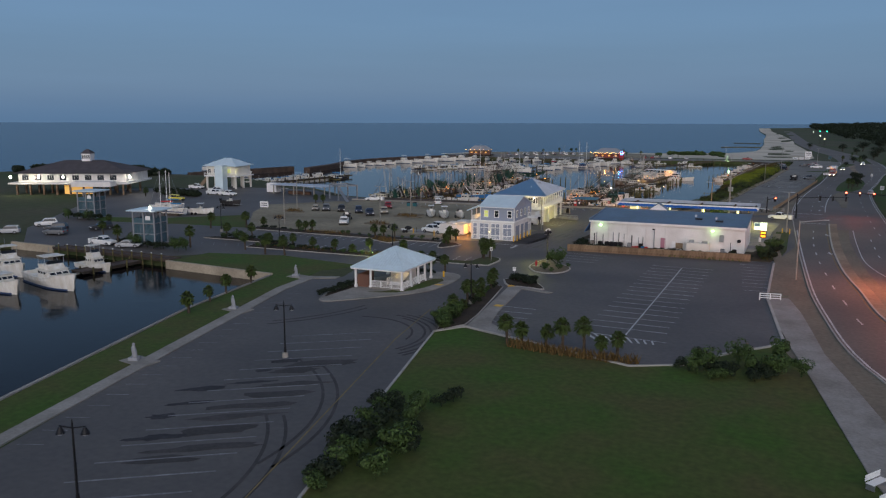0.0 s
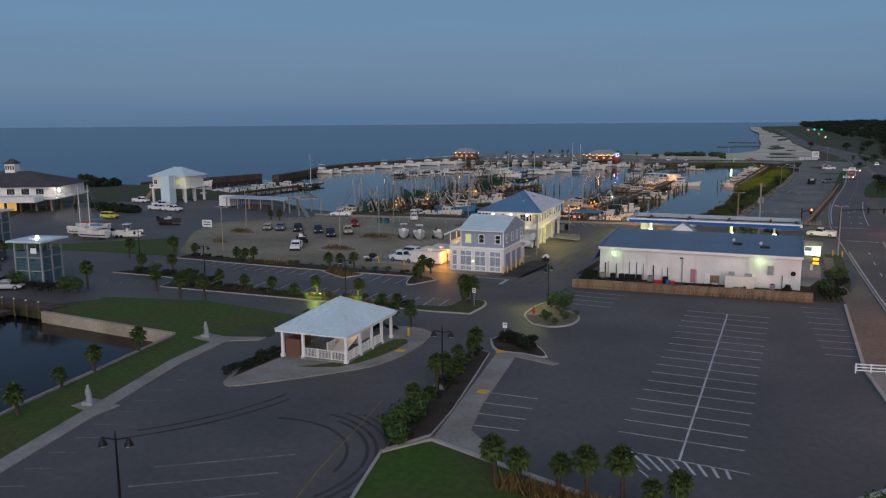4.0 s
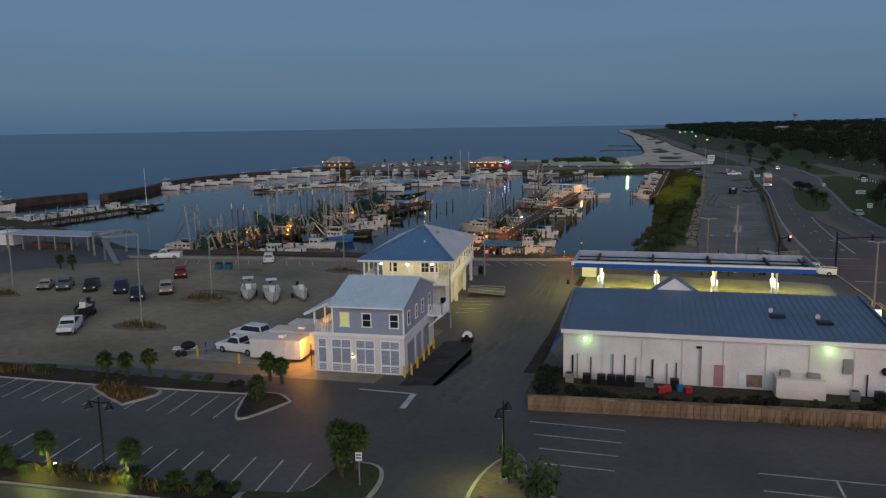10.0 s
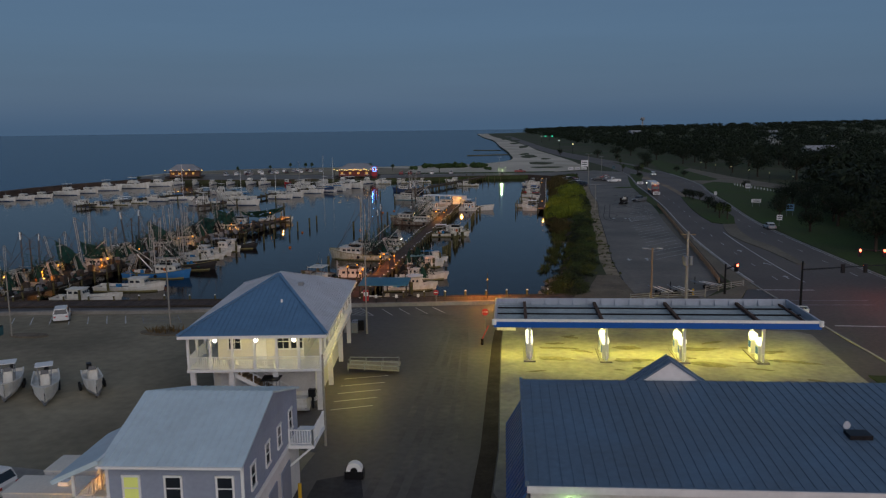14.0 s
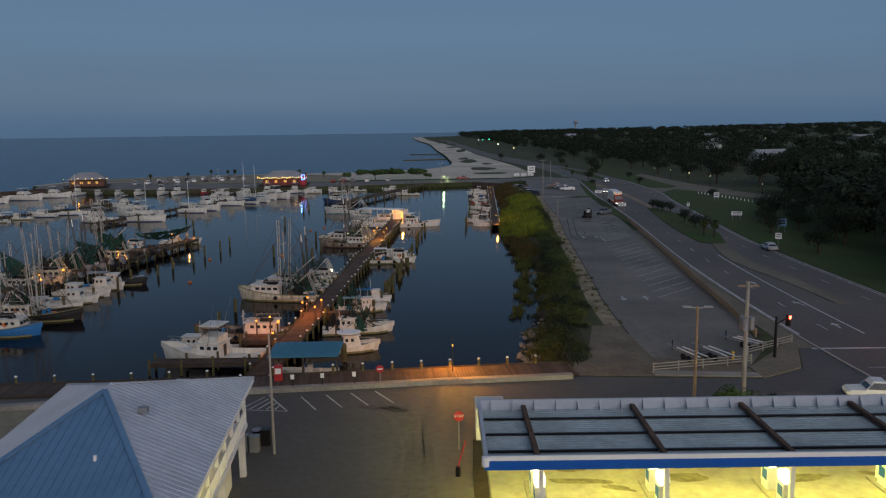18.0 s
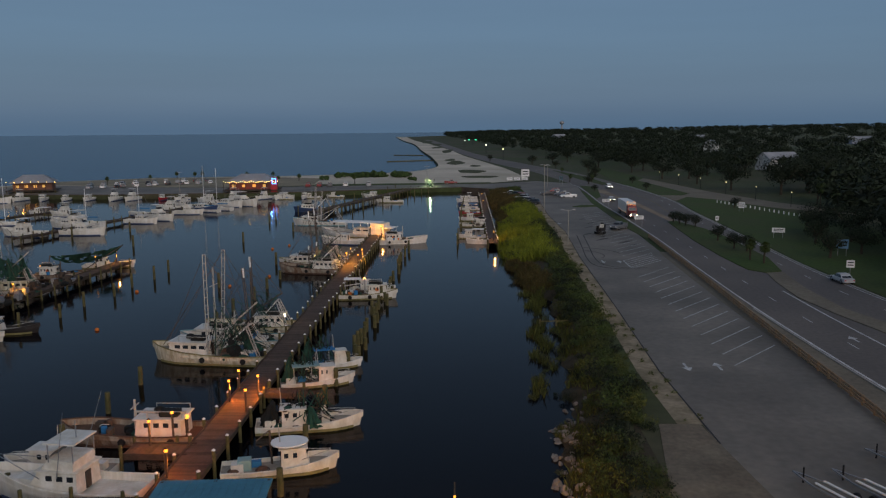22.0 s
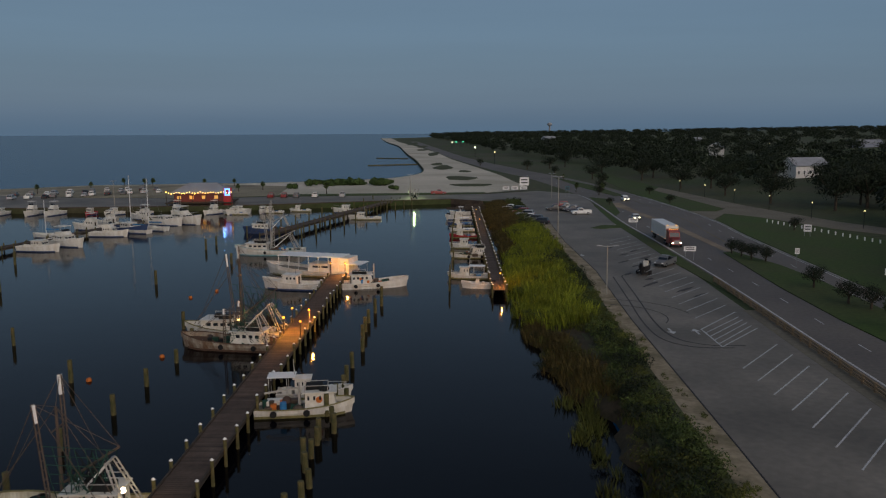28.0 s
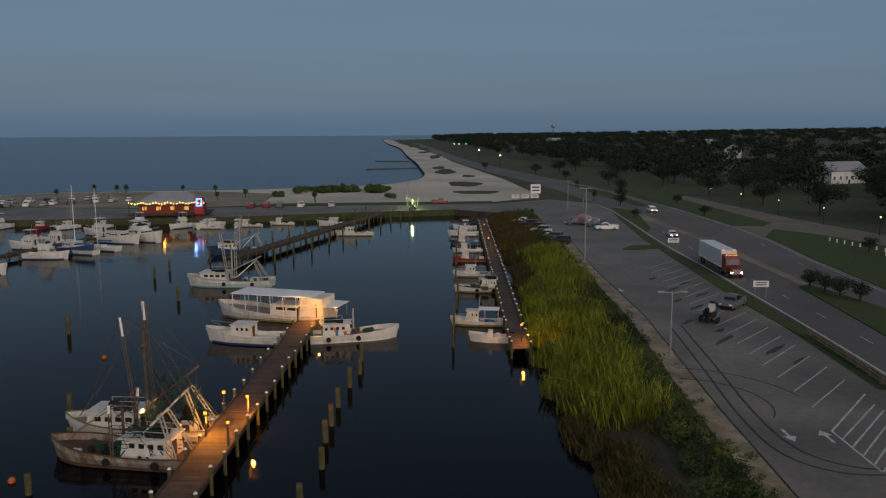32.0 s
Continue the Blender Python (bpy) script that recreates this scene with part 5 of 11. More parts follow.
def harbor_office():
    t = thing("harbor_office", "raised harbour office with blue and pale hip roof, white veranda", "building", -63.3, 171.4, 0.02, 8)
    W, D, F, E, P = 12.6, 23.0, 3.75, 6.85, 9.85
    hip_roof(t, -W, 0, 0, D, E, P, (-6.3, 12.0), (-6.3, 13.2), M["roof_white"], [M["roof_blue"], M["roof_white"], M["roof_white"], M["roof_white"]], 0.42)
    for e in ((-W, 0), (0, 0)):
        part("hip_cap", Geo().beam((e[0], e[1], E + 0.09), (-6.3, 12.0, P + 0.09), 0.3, 0.06), M["roof_blue"], t, "blue hip flashing")
    part("fascia", Geo().box(-W, -0.03, E - 0.28, 0, 0.05, E - 0.02).box(-0.05, 0, E - 0.28, 0.03, D, E - 0.02).box(-W - 0.03, 0, E - 0.28, -W + 0.05, D, E - 0.02), M["trim"], t)
    part("soffit", Geo().box(-W + 0.06, 0.06, E - 0.3, -0.06, D - 0.06, E - 0.22), M["stucco"], t)
    part("deck", Geo().box(-W + 0.5, 0.5, F - 0.25, -0.5, D - 0.5, F), M["trim"], t, "white veranda deck")
    part("upper_wall", Geo().box(-W + 2.4, 3.4, F, -2.6, D - 2.4, E - 0.3), M["stucco"], t, "cream wall lit by veranda lamps")
    for i in range(7):
        part("veranda_post", Geo().cbox(-W + 0.65 + i * (W - 1.3) / 6, 0.65, F, 0.2, 0.2, E - 0.3 - F), M["trim"], t)
    for i in range(1, 10):
        part("veranda_post", Geo().cbox(-0.65, 0.65 + i * (D - 1.3) / 9, F, 0.2, 0.2, E - 0.3 - F), M["trim"], t)
        part("veranda_post", Geo().cbox(-W + 0.65, 0.65 + i * (D - 1.3) / 9, F, 0.2, 0.2, E - 0.3 - F), M["trim"], t)
    railing(t, (-W + 0.65, 0.6, F), (-0.65, 0.6, F), 1.05, 1.9)
    railing(t, (-0.6, 0.65, F), (-0.6, D - 0.65, F), 1.05, 2.4)
    railing(t, (-W + 0.6, 0.65, F), (-W + 0.6, D - 0.65, F), 1.05, 2.4)
    for wx, cc in ((-8.7, 2), (-4.4, 2), (-3.2, 2)):
        window(t, wx, F + 1.0, 1.0, 1.25, 3.38, "s", "glass", 2, cc)
    part("door", Geo().box(-6.9, 3.3, F + 0.02, -5.9, 3.42, F + 2.1), M["trim"], t, "white door")
    for wy in (6, 9, 12, 15, 18):
        window(t, wy, F + 1.0, 0.9, 1.25, -2.58, "e", "glass", 2, 2)
    for wx in (-9.6, -6.1, -2.9):
        wall_lamp(t, wx, 0.5, E - 0.5, "bulb_white", 0.19)
    for wy in (7, 12.5, 18):
        wall_lamp(t, -1.2, wy, E - 0.42, "bulb_warm", 0.12)
    # open undercroft
    part("core_wall", Geo().box(-W + 2.0, 3.2, 0, -W + 5.4, D - 2.5, F - 0.25).box(-5.0, 6.5, 0, -1.4, D - 2.5, F - 0.25).box(-7.2, D * 0.5, 0, -5.2, D - 2.5, F - 0.25), M["stucco"], t, "cream undercroft walls")
    for px in (-W + 0.9, -8.4, -4.6, -0.9):
        for py in (0.9, 7.5, 15, D - 0.9):
            part("column", Geo().cbox(px, py, 0, 0.42, 0.42, F - 0.25), M["white_wall"], t, "white square column")
    part("front_wall", Geo().box(-W + 2.6, 3.0, 0, -1.6, 3.19, F - 0.26), M["white_wall"], t, "pale undercroft front wall")
    # stair from the veranda down to the yard
    st = Geo()
    for k in range(16):
        st.box(-W + 3.9 + k * 0.34, 1.3, F - 0.35 - k * 0.2, -W + 4.3 + k * 0.34, 2.6, F - 0.25 - k * 0.2)
    part("stair_treads", st, M["rail_wood"], t, "timber stair treads")
    for sy in (1.25, 2.65):
        part("stair_stringer", Geo().beam((-W + 3.7, sy, F - 0.35), (-W + 9.2, sy, 0.3), 0.08, 0.34), M["trim"], t)
        part("stair_rail", Geo().beam((-W + 3.7, sy, F + 0.65), (-W + 9.2, sy, 1.25), 0.08, 0.08), M["trim"], t)
        for k in range(6):
            part("stair_baluster", Geo().cbox(-W + 3.9 + k * 1.02, sy, F - 0.3 - k * 0.62, 0.08, 0.08, 0.95), M["trim"], t)
    # white access ramp
    for k, zy in enumerate((10.8, 12.6)):
        part("ramp", Geo().beam((0.3, zy, 0.75 - k * 0.25), (5.4, zy, 0.35), 1.2, 0.12), M["concrete"], t, "concrete access ramp")
        for rz in (0.4, 0.8):
            part("ramp_rail", Geo().beam((0.4, zy - 0.6, 0.75 - k * 0.25 + rz), (5.3, zy - 0.6, 0.4 + rz), 0.06, 0.06), M["metal_grey"], t)
        for rx in (0.4, 2.0, 3.7, 5.3):
            part("ramp_post", Geo().cbox(rx, zy - 0.6, 0.4, 0.07, 0.07, 0.85), M["metal_grey"], t)
    part("vent", Geo().cbox(-4.0, 11, 8.9, 0.5, 0.4, 0.3), M["metal_grey"], t)
    part("vent_pipe", Geo().cyl((-4.9, 6, 8.0), (-4.9, 6, 8.6), 0.09), M["trim"], t)


def store():
    t = thing("store", "long low white store with dark blue metal roof", "store", -45.6, 149.2, 0.1, 3.6)
    W, D, E, R, Y = 28.6, 16.9, 4.85, 5.72, 15.1
    part("wall", Geo().box(0, 0, -0.1, W, D, E - 0.15), M["white_wall"], t, "white painted block wall")
    part("gable_wall", Geo().add([(0, 0, E - 0.2), (0, Y, R - 0.1), (0, D, E - 0.2), (W, 0, E - 0.2), (W, Y, R - 0.1), (W, D, E - 0.2)], [(2, 1, 0), (3, 4, 5)]), M["white_wall"], t)
    roof_rect(t, -0.15, W + 0.15, -0.25, D + 0.3, E, R, M["roof_navy"], "x", 0.62, Y, "roof_slope", 0.035, "dark blue ribbed metal roof")
    for sx in (-0.2, W + 0.2):
        part("gable_trim", Geo().beam((sx, -0.3, E + 0.1), (sx, Y, R + 0.02), 0.22, 0.34), M["roof_navy"], t, "dark blue verge flashing")
    part("eave_trim", Geo().box(-0.2, -0.33, E - 0.42, W + 0.2, -0.22, E - 0.03), M["white_paint"], t, "white gutter")
    for k in range(1, 8):
        part("downpipe", Geo().cbox(W * k / 8 + 0.1, -0.1, 0, 0.07, 0.06, E - 0.4), M["white_wall"], t)
    # blue side awning
    slope(t, (-1.3, 15.0, 2.4), (-1.3, 0.3, 2.4), (-0.06, 0.3, 4.5), (-0.06, 15.0, 4.5), M["awning_blue"], 0.6, "awning", 0.05, "blue metal side canopy")
    # front gable over the entrance
    part("entrance_gable", Geo().add([(7.9, 15.4, 5.3), (13.1, 15.4, 5.3), (10.5, 15.4, 7.1), (7.9, 17.0, 5.3), (13.1, 17.0, 5.3), (10.5, 17.0, 7.1)], [(0, 1, 2), (5, 4, 3), (0, 3, 4, 1)]), M["white_paint"], t, "white entrance gable")
    slope(t, (7.5, 17.1, 5.06), (7.5, 15.3, 5.06), (10.5, 15.3, 7.14), (10.5, 17.1, 7.14), M["roof_navy"], 0.6)
    slope(t, (13.5, 15.3, 5.06), (13.5, 17.1, 5.06), (10.5, 17.1, 7.14), (10.5, 15.3, 7.14), M["roof_navy"], 0.6)
    # lamps, door, hatch and services on the back wall
    for lx in (2.1, 23.0):
        wall_lamp(t, lx, -0.3, 4.05, "bulb_green", 0.17)
    part("door", Geo().box(13.6, -0.06, 0.1, 14.5, 0.02, 2.1), M["pink"], t, "faded pink steel door")
    part("hatch", Geo().box(16.4, -0.08, 0.25, 17.7, 0.02, 1.35), M["fence_wall"], t, "brown boarded hatch")
    part("hatch", Geo().box(15.7, -0.05, 0.25, 16.3, 0.02, 1.6), M["white_paint"], t)
    for k, lx in enumerate((0.9, 1.35, 2.6, 4.6, 5.7, 6.7, 8.2, 9.5, 10.3, 13.0 - 0.6, 26.2)):
        hgt = (2.3, 2.5, 2.2, 2.6, 2.6, 2.4, 2.3, 2.0, 2.1, 3.6, 2.0)[k]
        part("conduit", Geo().cbox(lx, -0.14, 0, 0.10 if k % 3 else 0.16, 0.1, hgt), M["metal_grey" if k % 2 else "metal_dark"], t)
    part("wall_vent", Geo().box(12.0, -0.12, 3.55, 12.5, 0.02, 3.75), M["metal_dark"], t)
    part("meter_box", Geo().box(24.2, -0.3, 2.0, 24.95, 0.02, 3.3), M["metal_grey"], t, "grey electric cabinet")
    part("wall_fan", Geo().cyl((27.6, -0.22, 2.35), (27.6, 0.02, 2.35), 0.34, None, 14), M["metal_dark"], t, "round extractor fan")
    # walk-in cold box
    cb = part("cold_box", Geo().box(18.6, -2.0, -0.1, 22.6, -0.02, 1.75), M["stucco"], t, "pale walk-in cold store")
    part("condenser", Geo().box(19.0, -1.4, 1.75, 19.8, -0.6, 2.2), M["metal_grey"], cb)
    part("condenser", Geo().box(21.2, -1.5, 1.75, 22.2, -0.7, 2.1), M["metal_grey"], cb)
    # roof plant
    for rx, ry, rz in ((19.7, 6.4, 5.2), (23.6, 4.9, 5.1)):
        p = part("roof_unit", Geo().cbox(rx, ry, rz - 0.15, 1.3, 1.0, 0.42), M["metal_dark"], t, "dark roof fan housing")
        part("antenna_dish", Geo().add([(rx - 0.6, ry + 0.3, rz + 0.55)] + [(rx - 0.6 + 0.22 * math.cos(a), ry + 0.2, rz + 0.65 + 0.26 * math.sin(a)) for a in (k * math.pi / 5 for k in range(10))],
                                          [(0, 1 + k, 1 + (k + 1) % 10) for k in range(10)] + [tuple(range(10, 0, -1))]), M["roof_white"], p)


def canopy():
    t = thing("fuel_canopy", "open-topped filling station canopy with bright blue fascia", "canopy", -50.3, 185.2, 0.06, 3.2)
    W, D, Z0, Z1 = 31.4, 9.8, 4.15, 5.0
    part("deck", Geo().box(0.2, 0.2, Z0 + 0.05, W - 0.2, D - 0.2, Z0 + 0.12), M["canopy_deck"], t, "corrugated steel canopy deck")
    g = Geo()
    for k in range(26):
        g.box(0.25, 0.3 + k * 0.36, Z0 + 0.12, W - 0.25, 0.42 + k * 0.36, Z0 + 0.19)
    part("deck_ribs", g, M["canopy_deck"], t)
    for a in ((0, 0, W, 0.2), (0, D - 0.2, W, D), (0, 0.2, 0.2, D - 0.2), (W - 0.2, 0.2, W, D - 0.2)):
        f = part("fascia", Geo().box(a[0], a[1], Z0, a[2], a[3], Z1), M["roof_white"], t, "pale sheet fascia")
    part("blue_band", Geo().box(0, -0.05, Z0 + 0.02, W, -0.003, Z0 + 0.58), M["blue_band"], t, "bright blue fascia band")
    part("white_cap", Geo().box(-0.05, -0.06, Z0 + 0.6, W + 0.05, 0.0, Z1 + 0.03), M["trim"], t, "white upper fascia")
    for ex in (-0.02, W - 0.1):
        part("end_cap", Geo().cyl((ex + 0.06, -0.05, Z0 + 0.3), (ex + 0.06, -0.05, Z1), 0.22, None, 10), M["trim"], t)
    for k in range(5):
        part("cross_beam", Geo().box(3.2 + k * 7.6 - 0.15, 0.3, Z0 + 0.2, 3.2 + k * 7.6 + 0.15, D - 0.3, Z0 + 0.52) if k < 4 else Geo().box(W - 1, 0.3, Z0 + 0.2, W - 0.8, D - 0.3, Z0 + 0.4), M["steel_rust"], t, "rusty steel cross beam")
    for k in range(3):
        part("purlin", Geo().box(0.3, 2.0 + k * 2.7, Z0 + 0.2, W - 0.3, 2.14 + k * 2.7, Z0 + 0.34), M["metal_dark"], t)
    st = mesh_of("stiffener", Geo().add([(0, 0, Z0 + 0.15), (0, -0.5, Z0 + 0.15), (0, 0, Z1), (0.05, 0, Z0 + 0.15), (0.05, -0.5, Z0 + 0.15), (0.05, 0, Z1)], [(0, 1, 2), (5, 4, 3), (0, 3, 4, 1), (1, 4, 5, 2)]), M["roof_white"])
    for k in range(21):
        piece("stiffener", st, t, Matrix.Translation((0.9 + k * 1.52, D - 0.2, 0)))
    for k in range(4):
        cx = 3.6 + k * 7.74
        for cy in (2.5, 6.4):
            part("column", Geo().cbox(cx, cy, 0, 0.27, 0.27, Z0 + 0.05), M["white_paint"], t, "white steel column")
        for ly in (1.2, 4.4, 7.6):
            lp = part("soffit_light", Geo().cbox(cx - 0.4, ly, Z0 - 0.08, 0.7, 0.7, 0.1), M["trim"], t)
            part("lens", Geo().cbox(cx - 0.4, ly, Z0 - 0.1, 0.5, 0.5, 0.03), M["bulb_white"], lp)
    # dispensers stand on their own islands
    for k in range(4):
        c, s = math.cos(radians(3.2)), math.sin(radians(3.2))
        lx, ly = 3.6 + k * 7.74, 4.6
        x, y = -50.3 + lx * c - ly * s, 185.2 + lx * s + ly * c
        d = thing("fuel_pump", "white fuel dispenser on a concrete island", "fuel pump", x, y, 0.06, 3.2, "fuel pumps")
        part("island", Geo().box(-0.6, -2.6, 0, 0.6, 2.6, 0.16), M["concrete"], d)
        for py in (-1.2, 1.2):
            b = part("cabinet", Geo().cbox(0, py, 0.16, 0.65, 0.95, 1.5), M["white_paint"], d)
            part("panel", Geo().box(-0.345, py - 0.36, 0.75, 0.345, py + 0.36, 1.45), M["blue_band"], b)
            part("topper", Geo().loft([[(px_, py + oy_, z_) for px_, oy_ in ((-w_, -0.42), (w_, -0.42), (w_, 0.42), (-w_, 0.42))] for w_, z_ in ((0.18, 1.66), (0.34, 1.85), (0.34, 2.2), (0.26, 2.3))]), M["topper_lit"], d, "glowing white pump topper")
        for py in (-2.35, 2.35):
            part("guard", Geo().cyl((0, py, 0.16), (0, py, 1.0), 0.09), M["trim"], d)
        part("bin", Geo().cyl((0.2, -0.1, 0.16), (0.2, -0.1, 0.95), 0.22), M["blue_band"], d)
    for k in range(4):
        c, s = math.cos(radians(3.2)), math.sin(radians(3.2))
        for dx in (-1.95, 1.95):
            lx, ly = 3.6 + k * 7.74 + dx, 4.9
            lamp("SPOT", -50.3 + lx * c - ly * s, 185.2 + lx * s + ly * c, 4.0, 1500, (0.93, 0.83, 0.14), 0.4, 174)
    # price sign on its pole
    s_ = thing("price_sign", "lit filling station price sign on a post", "sign", -16.3, 168.5, 0.1, -6)
    part("post", Geo().cbox(0, 0, 0, 0.4, 0.3, 0.9), M["white_paint"], s_)
    part("upper_panel", Geo().box(0.05, -0.2, 2.35, 1.15, 0.2, 3.9), M["sign_lit"], s_, "white lit sign panel")
    lp_ = part("side_panel", Geo().box(-1.2, -0.2, 2.4, -0.05, 0.2, 3.8), M["sign_lit"], s_, "lit sign panel with teal upper half")
    part("teal_field", Geo().box(-1.15, -0.225, 3.1, -0.1, -0.205, 3.75), M["hull_teal"], lp_)
    part("lower_panel", Geo().box(0.05, -0.2, 0.85, 1.15, 0.2, 2.3), M["metal_dark"], s_, "dark price panel")
    for z in (1.0, 1.65):
        part("price_bar", Geo().box(0.15, -0.225, z, 1.05, -0.205, z + 0.42), M["led_red"], s_, "glowing amber price bar")



def pavilion():
    t = thing("pavilion", "open white pavilion with pale ribbed metal hip roof", "pavilion", -56.0, 94.2, 0.15, 5)
    W, D, E, P = 7.5, 10.4, 3.0, 5.45
    hip_roof(t, -W - 0.55, 0.55, -0.6, D + 0.6, E, P, (-3.75, 5.0), (-3.75, 5.7), M["roof_pale"], None, 0.4)
    part("fascia", Geo().box(-W - 0.5, -0.55, E - 0.25, 0.5, -0.45, E - 0.02).box(0.4, -0.5, E - 0.25, 0.5, D + 0.5, E - 0.02).box(-W - 0.5, -0.5, E - 0.25, -W - 0.4, D + 0.5, E - 0.02).box(-W - 0.5, D + 0.4, E - 0.25, 0.5, D + 0.5, E - 0.02), M["trim"], t)
    part("floor", Geo().box(-W + 2, -0.1, 0, 0.1, D * 0.85, 0.18), M["concrete"], t)
    part("ceiling", Geo().box(-W - 0.4, -0.4, E - 0.12, 0.4, D + 0.4, E - 0.06), M["stucco"], t)
    for px, py in ((-W, 0), (-W + 2.4, 0.1), (-0.02, 0), (-0.02, 3.0), (-0.02, 5.6), (-0.02, 8.0), (-0.02, D), (-W, D), (-W, 5.2)):
        c = part("column", Geo().cbox(px, py, 0, 0.26, 0.26, E - 0.2), M["trim"], t, "white square column")
        part("base_block", Geo().cbox(px, py, 0, 0.4, 0.4, 0.35), M["trim"], c)
    for a, b in (((-W + 2.4, 0.05, 0.15), (-0.1, 0.05, 0.15)), ((0, 0.1, 0.15), (0, 8.0, 0.15)), ((-3.6, 2.4, 0.15), (-3.6, 8.6, 0.15))):
        railing(t, a, b, 1.0, 1.5)
    part("kiosk", Geo().box(-W + 2.6, 6.2, 0.1, -2.2, 9.6, 2.6), M["stucco"], t, "cream inner kiosk")
    part("stair", Geo().add([(-3.3, 2.4, 0.2), (-1.6, 2.4, 0.2), (-1.6, 6.2, 1.5), (-3.3, 6.2, 1.5)], [(0, 1, 2, 3)]), M["white_paint"], t)
    bw = part("brick_screen", Geo().box(-W, 0.4, 0, -W + 2.3, 0.6, 1.85).box(-W + 0.1, 0.6, 0, -W + 0.3, 5.1, 1.85), M["brick_red"], t, "reddish brick screen wall")
    b1 = mesh_of("brick", Geo().box(0.01, -0.03, 0.01, 0.42, 0.005, 0.165), M["brick_red"])
    for r in range(10):
        for c in range(5):
            piece("brick", b1, bw, Matrix.Translation((-W + 0.02 + c * 0.45 + (0.2 if r % 2 and c < 4 else 0), 0.4, 0.05 + r * 0.18)))
    wall_lamp(t, -2.2, 5.0, E - 0.3, "bulb_warm", 0.1)


def screen_wall():
    """The board-marked retaining wall behind the store."""
    t = thing("retaining_wall", "tan board-marked retaining wall with rusty streaks", "wall", -47.1, 140.0, 0, 7.0)
    part("wall_core", Geo().box(0, 0.05, 0, 32.2, 0.4, 1.15), M["fence_wall"], t)
    b = mesh_of("panel", Geo().box(0.02, -0.03, 0.02, 0.5, 0.04, 1.18), M["fence_wall"])
    for k in range(62):
        piece("panel", b, t, Matrix.Translation((k * 0.52, 0.0, 0)) @ Matrix.Diagonal((1, 1, 1 + 0.06 * math.sin(k * 2.3), 1)))
    part("coping", Geo().box(0, -0.06, 1.2, 32.2, 0.45, 1.27), M["fence_wall"], t)


grey_house()
harbor_office()
store()
canopy()
pavilion()
screen_wall()


def stilt_house():
    """The raised marina office at the west basin."""
    t = thing("marina_house", "cream marina house on tall columns with a pale blue lift tower", "building", -199.5, 214.5, 0, 12)
    hip_roof(t, -6.6, 6.6, -6.2, 6.2, 8.0, 10.6, (-1.0, 0), (1.0, 0), M["roof_pale"], None, 0.8, seam=0)
    part("wall", Geo().box(-5.6, -5.2, 4.6, 5.6, 5.2, 7.9), M["stucco"], t, "cream wall")
    part("deck", Geo().box(-6.4, -6, 4.3, 6.4, 6, 4.6), M["trim"], t)
    railing(t, (-6.3, -5.9, 4.6), (6.3, -5.9, 4.6), 1.0, 2.2, None, 0.35)
    for px in (-5.6, -1.9, 1.9, 5.6):
        for py in (-5.2, 0, 5.2):
            part("column", Geo().cbox(px, py, 0, 0.6, 0.6, 4.3), M["stucco"], t, "round cream column")
    for wx in (-4.6, -2.2, 0.6, 3.2):
        window(t, wx, 5.6, 1.1, 1.3, -5.22, "s", "window_lit" if wx > 0 else "glass", 2, 2)
    part("lift_tower", Geo().box(1.4, -11.6, 0, 4.4, -8.6, 8.6), M["roof_pale"], t, "pale blue lift tower")
    part("stair", Geo().beam((-7.4, -8, 0.2), (-7.4, -1, 4.4), 1.4, 0.3), M["rail_wood"], t)
    s = thing("open_shed", "long open shed with flat pale roof on posts", "shed", -160, 206.5, 0, 2)
    part("roof", Geo().box(-10.8, -3.6, 2.95, 10.8, 3.6, 3.15), M["roof_white"], s)
    for k in range(6):
        for py in (-3, 3):
            part("post", Geo().cbox(-10 + k * 4.0, py, 0, 0.25, 0.25, 2.9), M["concrete_pole"], s)
    part("work_bench", Geo().box(-6, -0.6, 0, 2.5, 0.6, 1.0), M["steel_rust"], s, "rusty work bench")
    b = thing("portable_cabin", "white portable cabin on skids", "cabin", -172.6, 206.6, 0, 4)
    part("body", Geo().box(-1.9, -1.4, 0.3, 1.9, 1.4, 3.3), M["white_paint"], b)
    part("skid", Geo().box(-1.8, -1.2, 0, 1.8, 1.2, 0.3), M["metal_dark"], b)


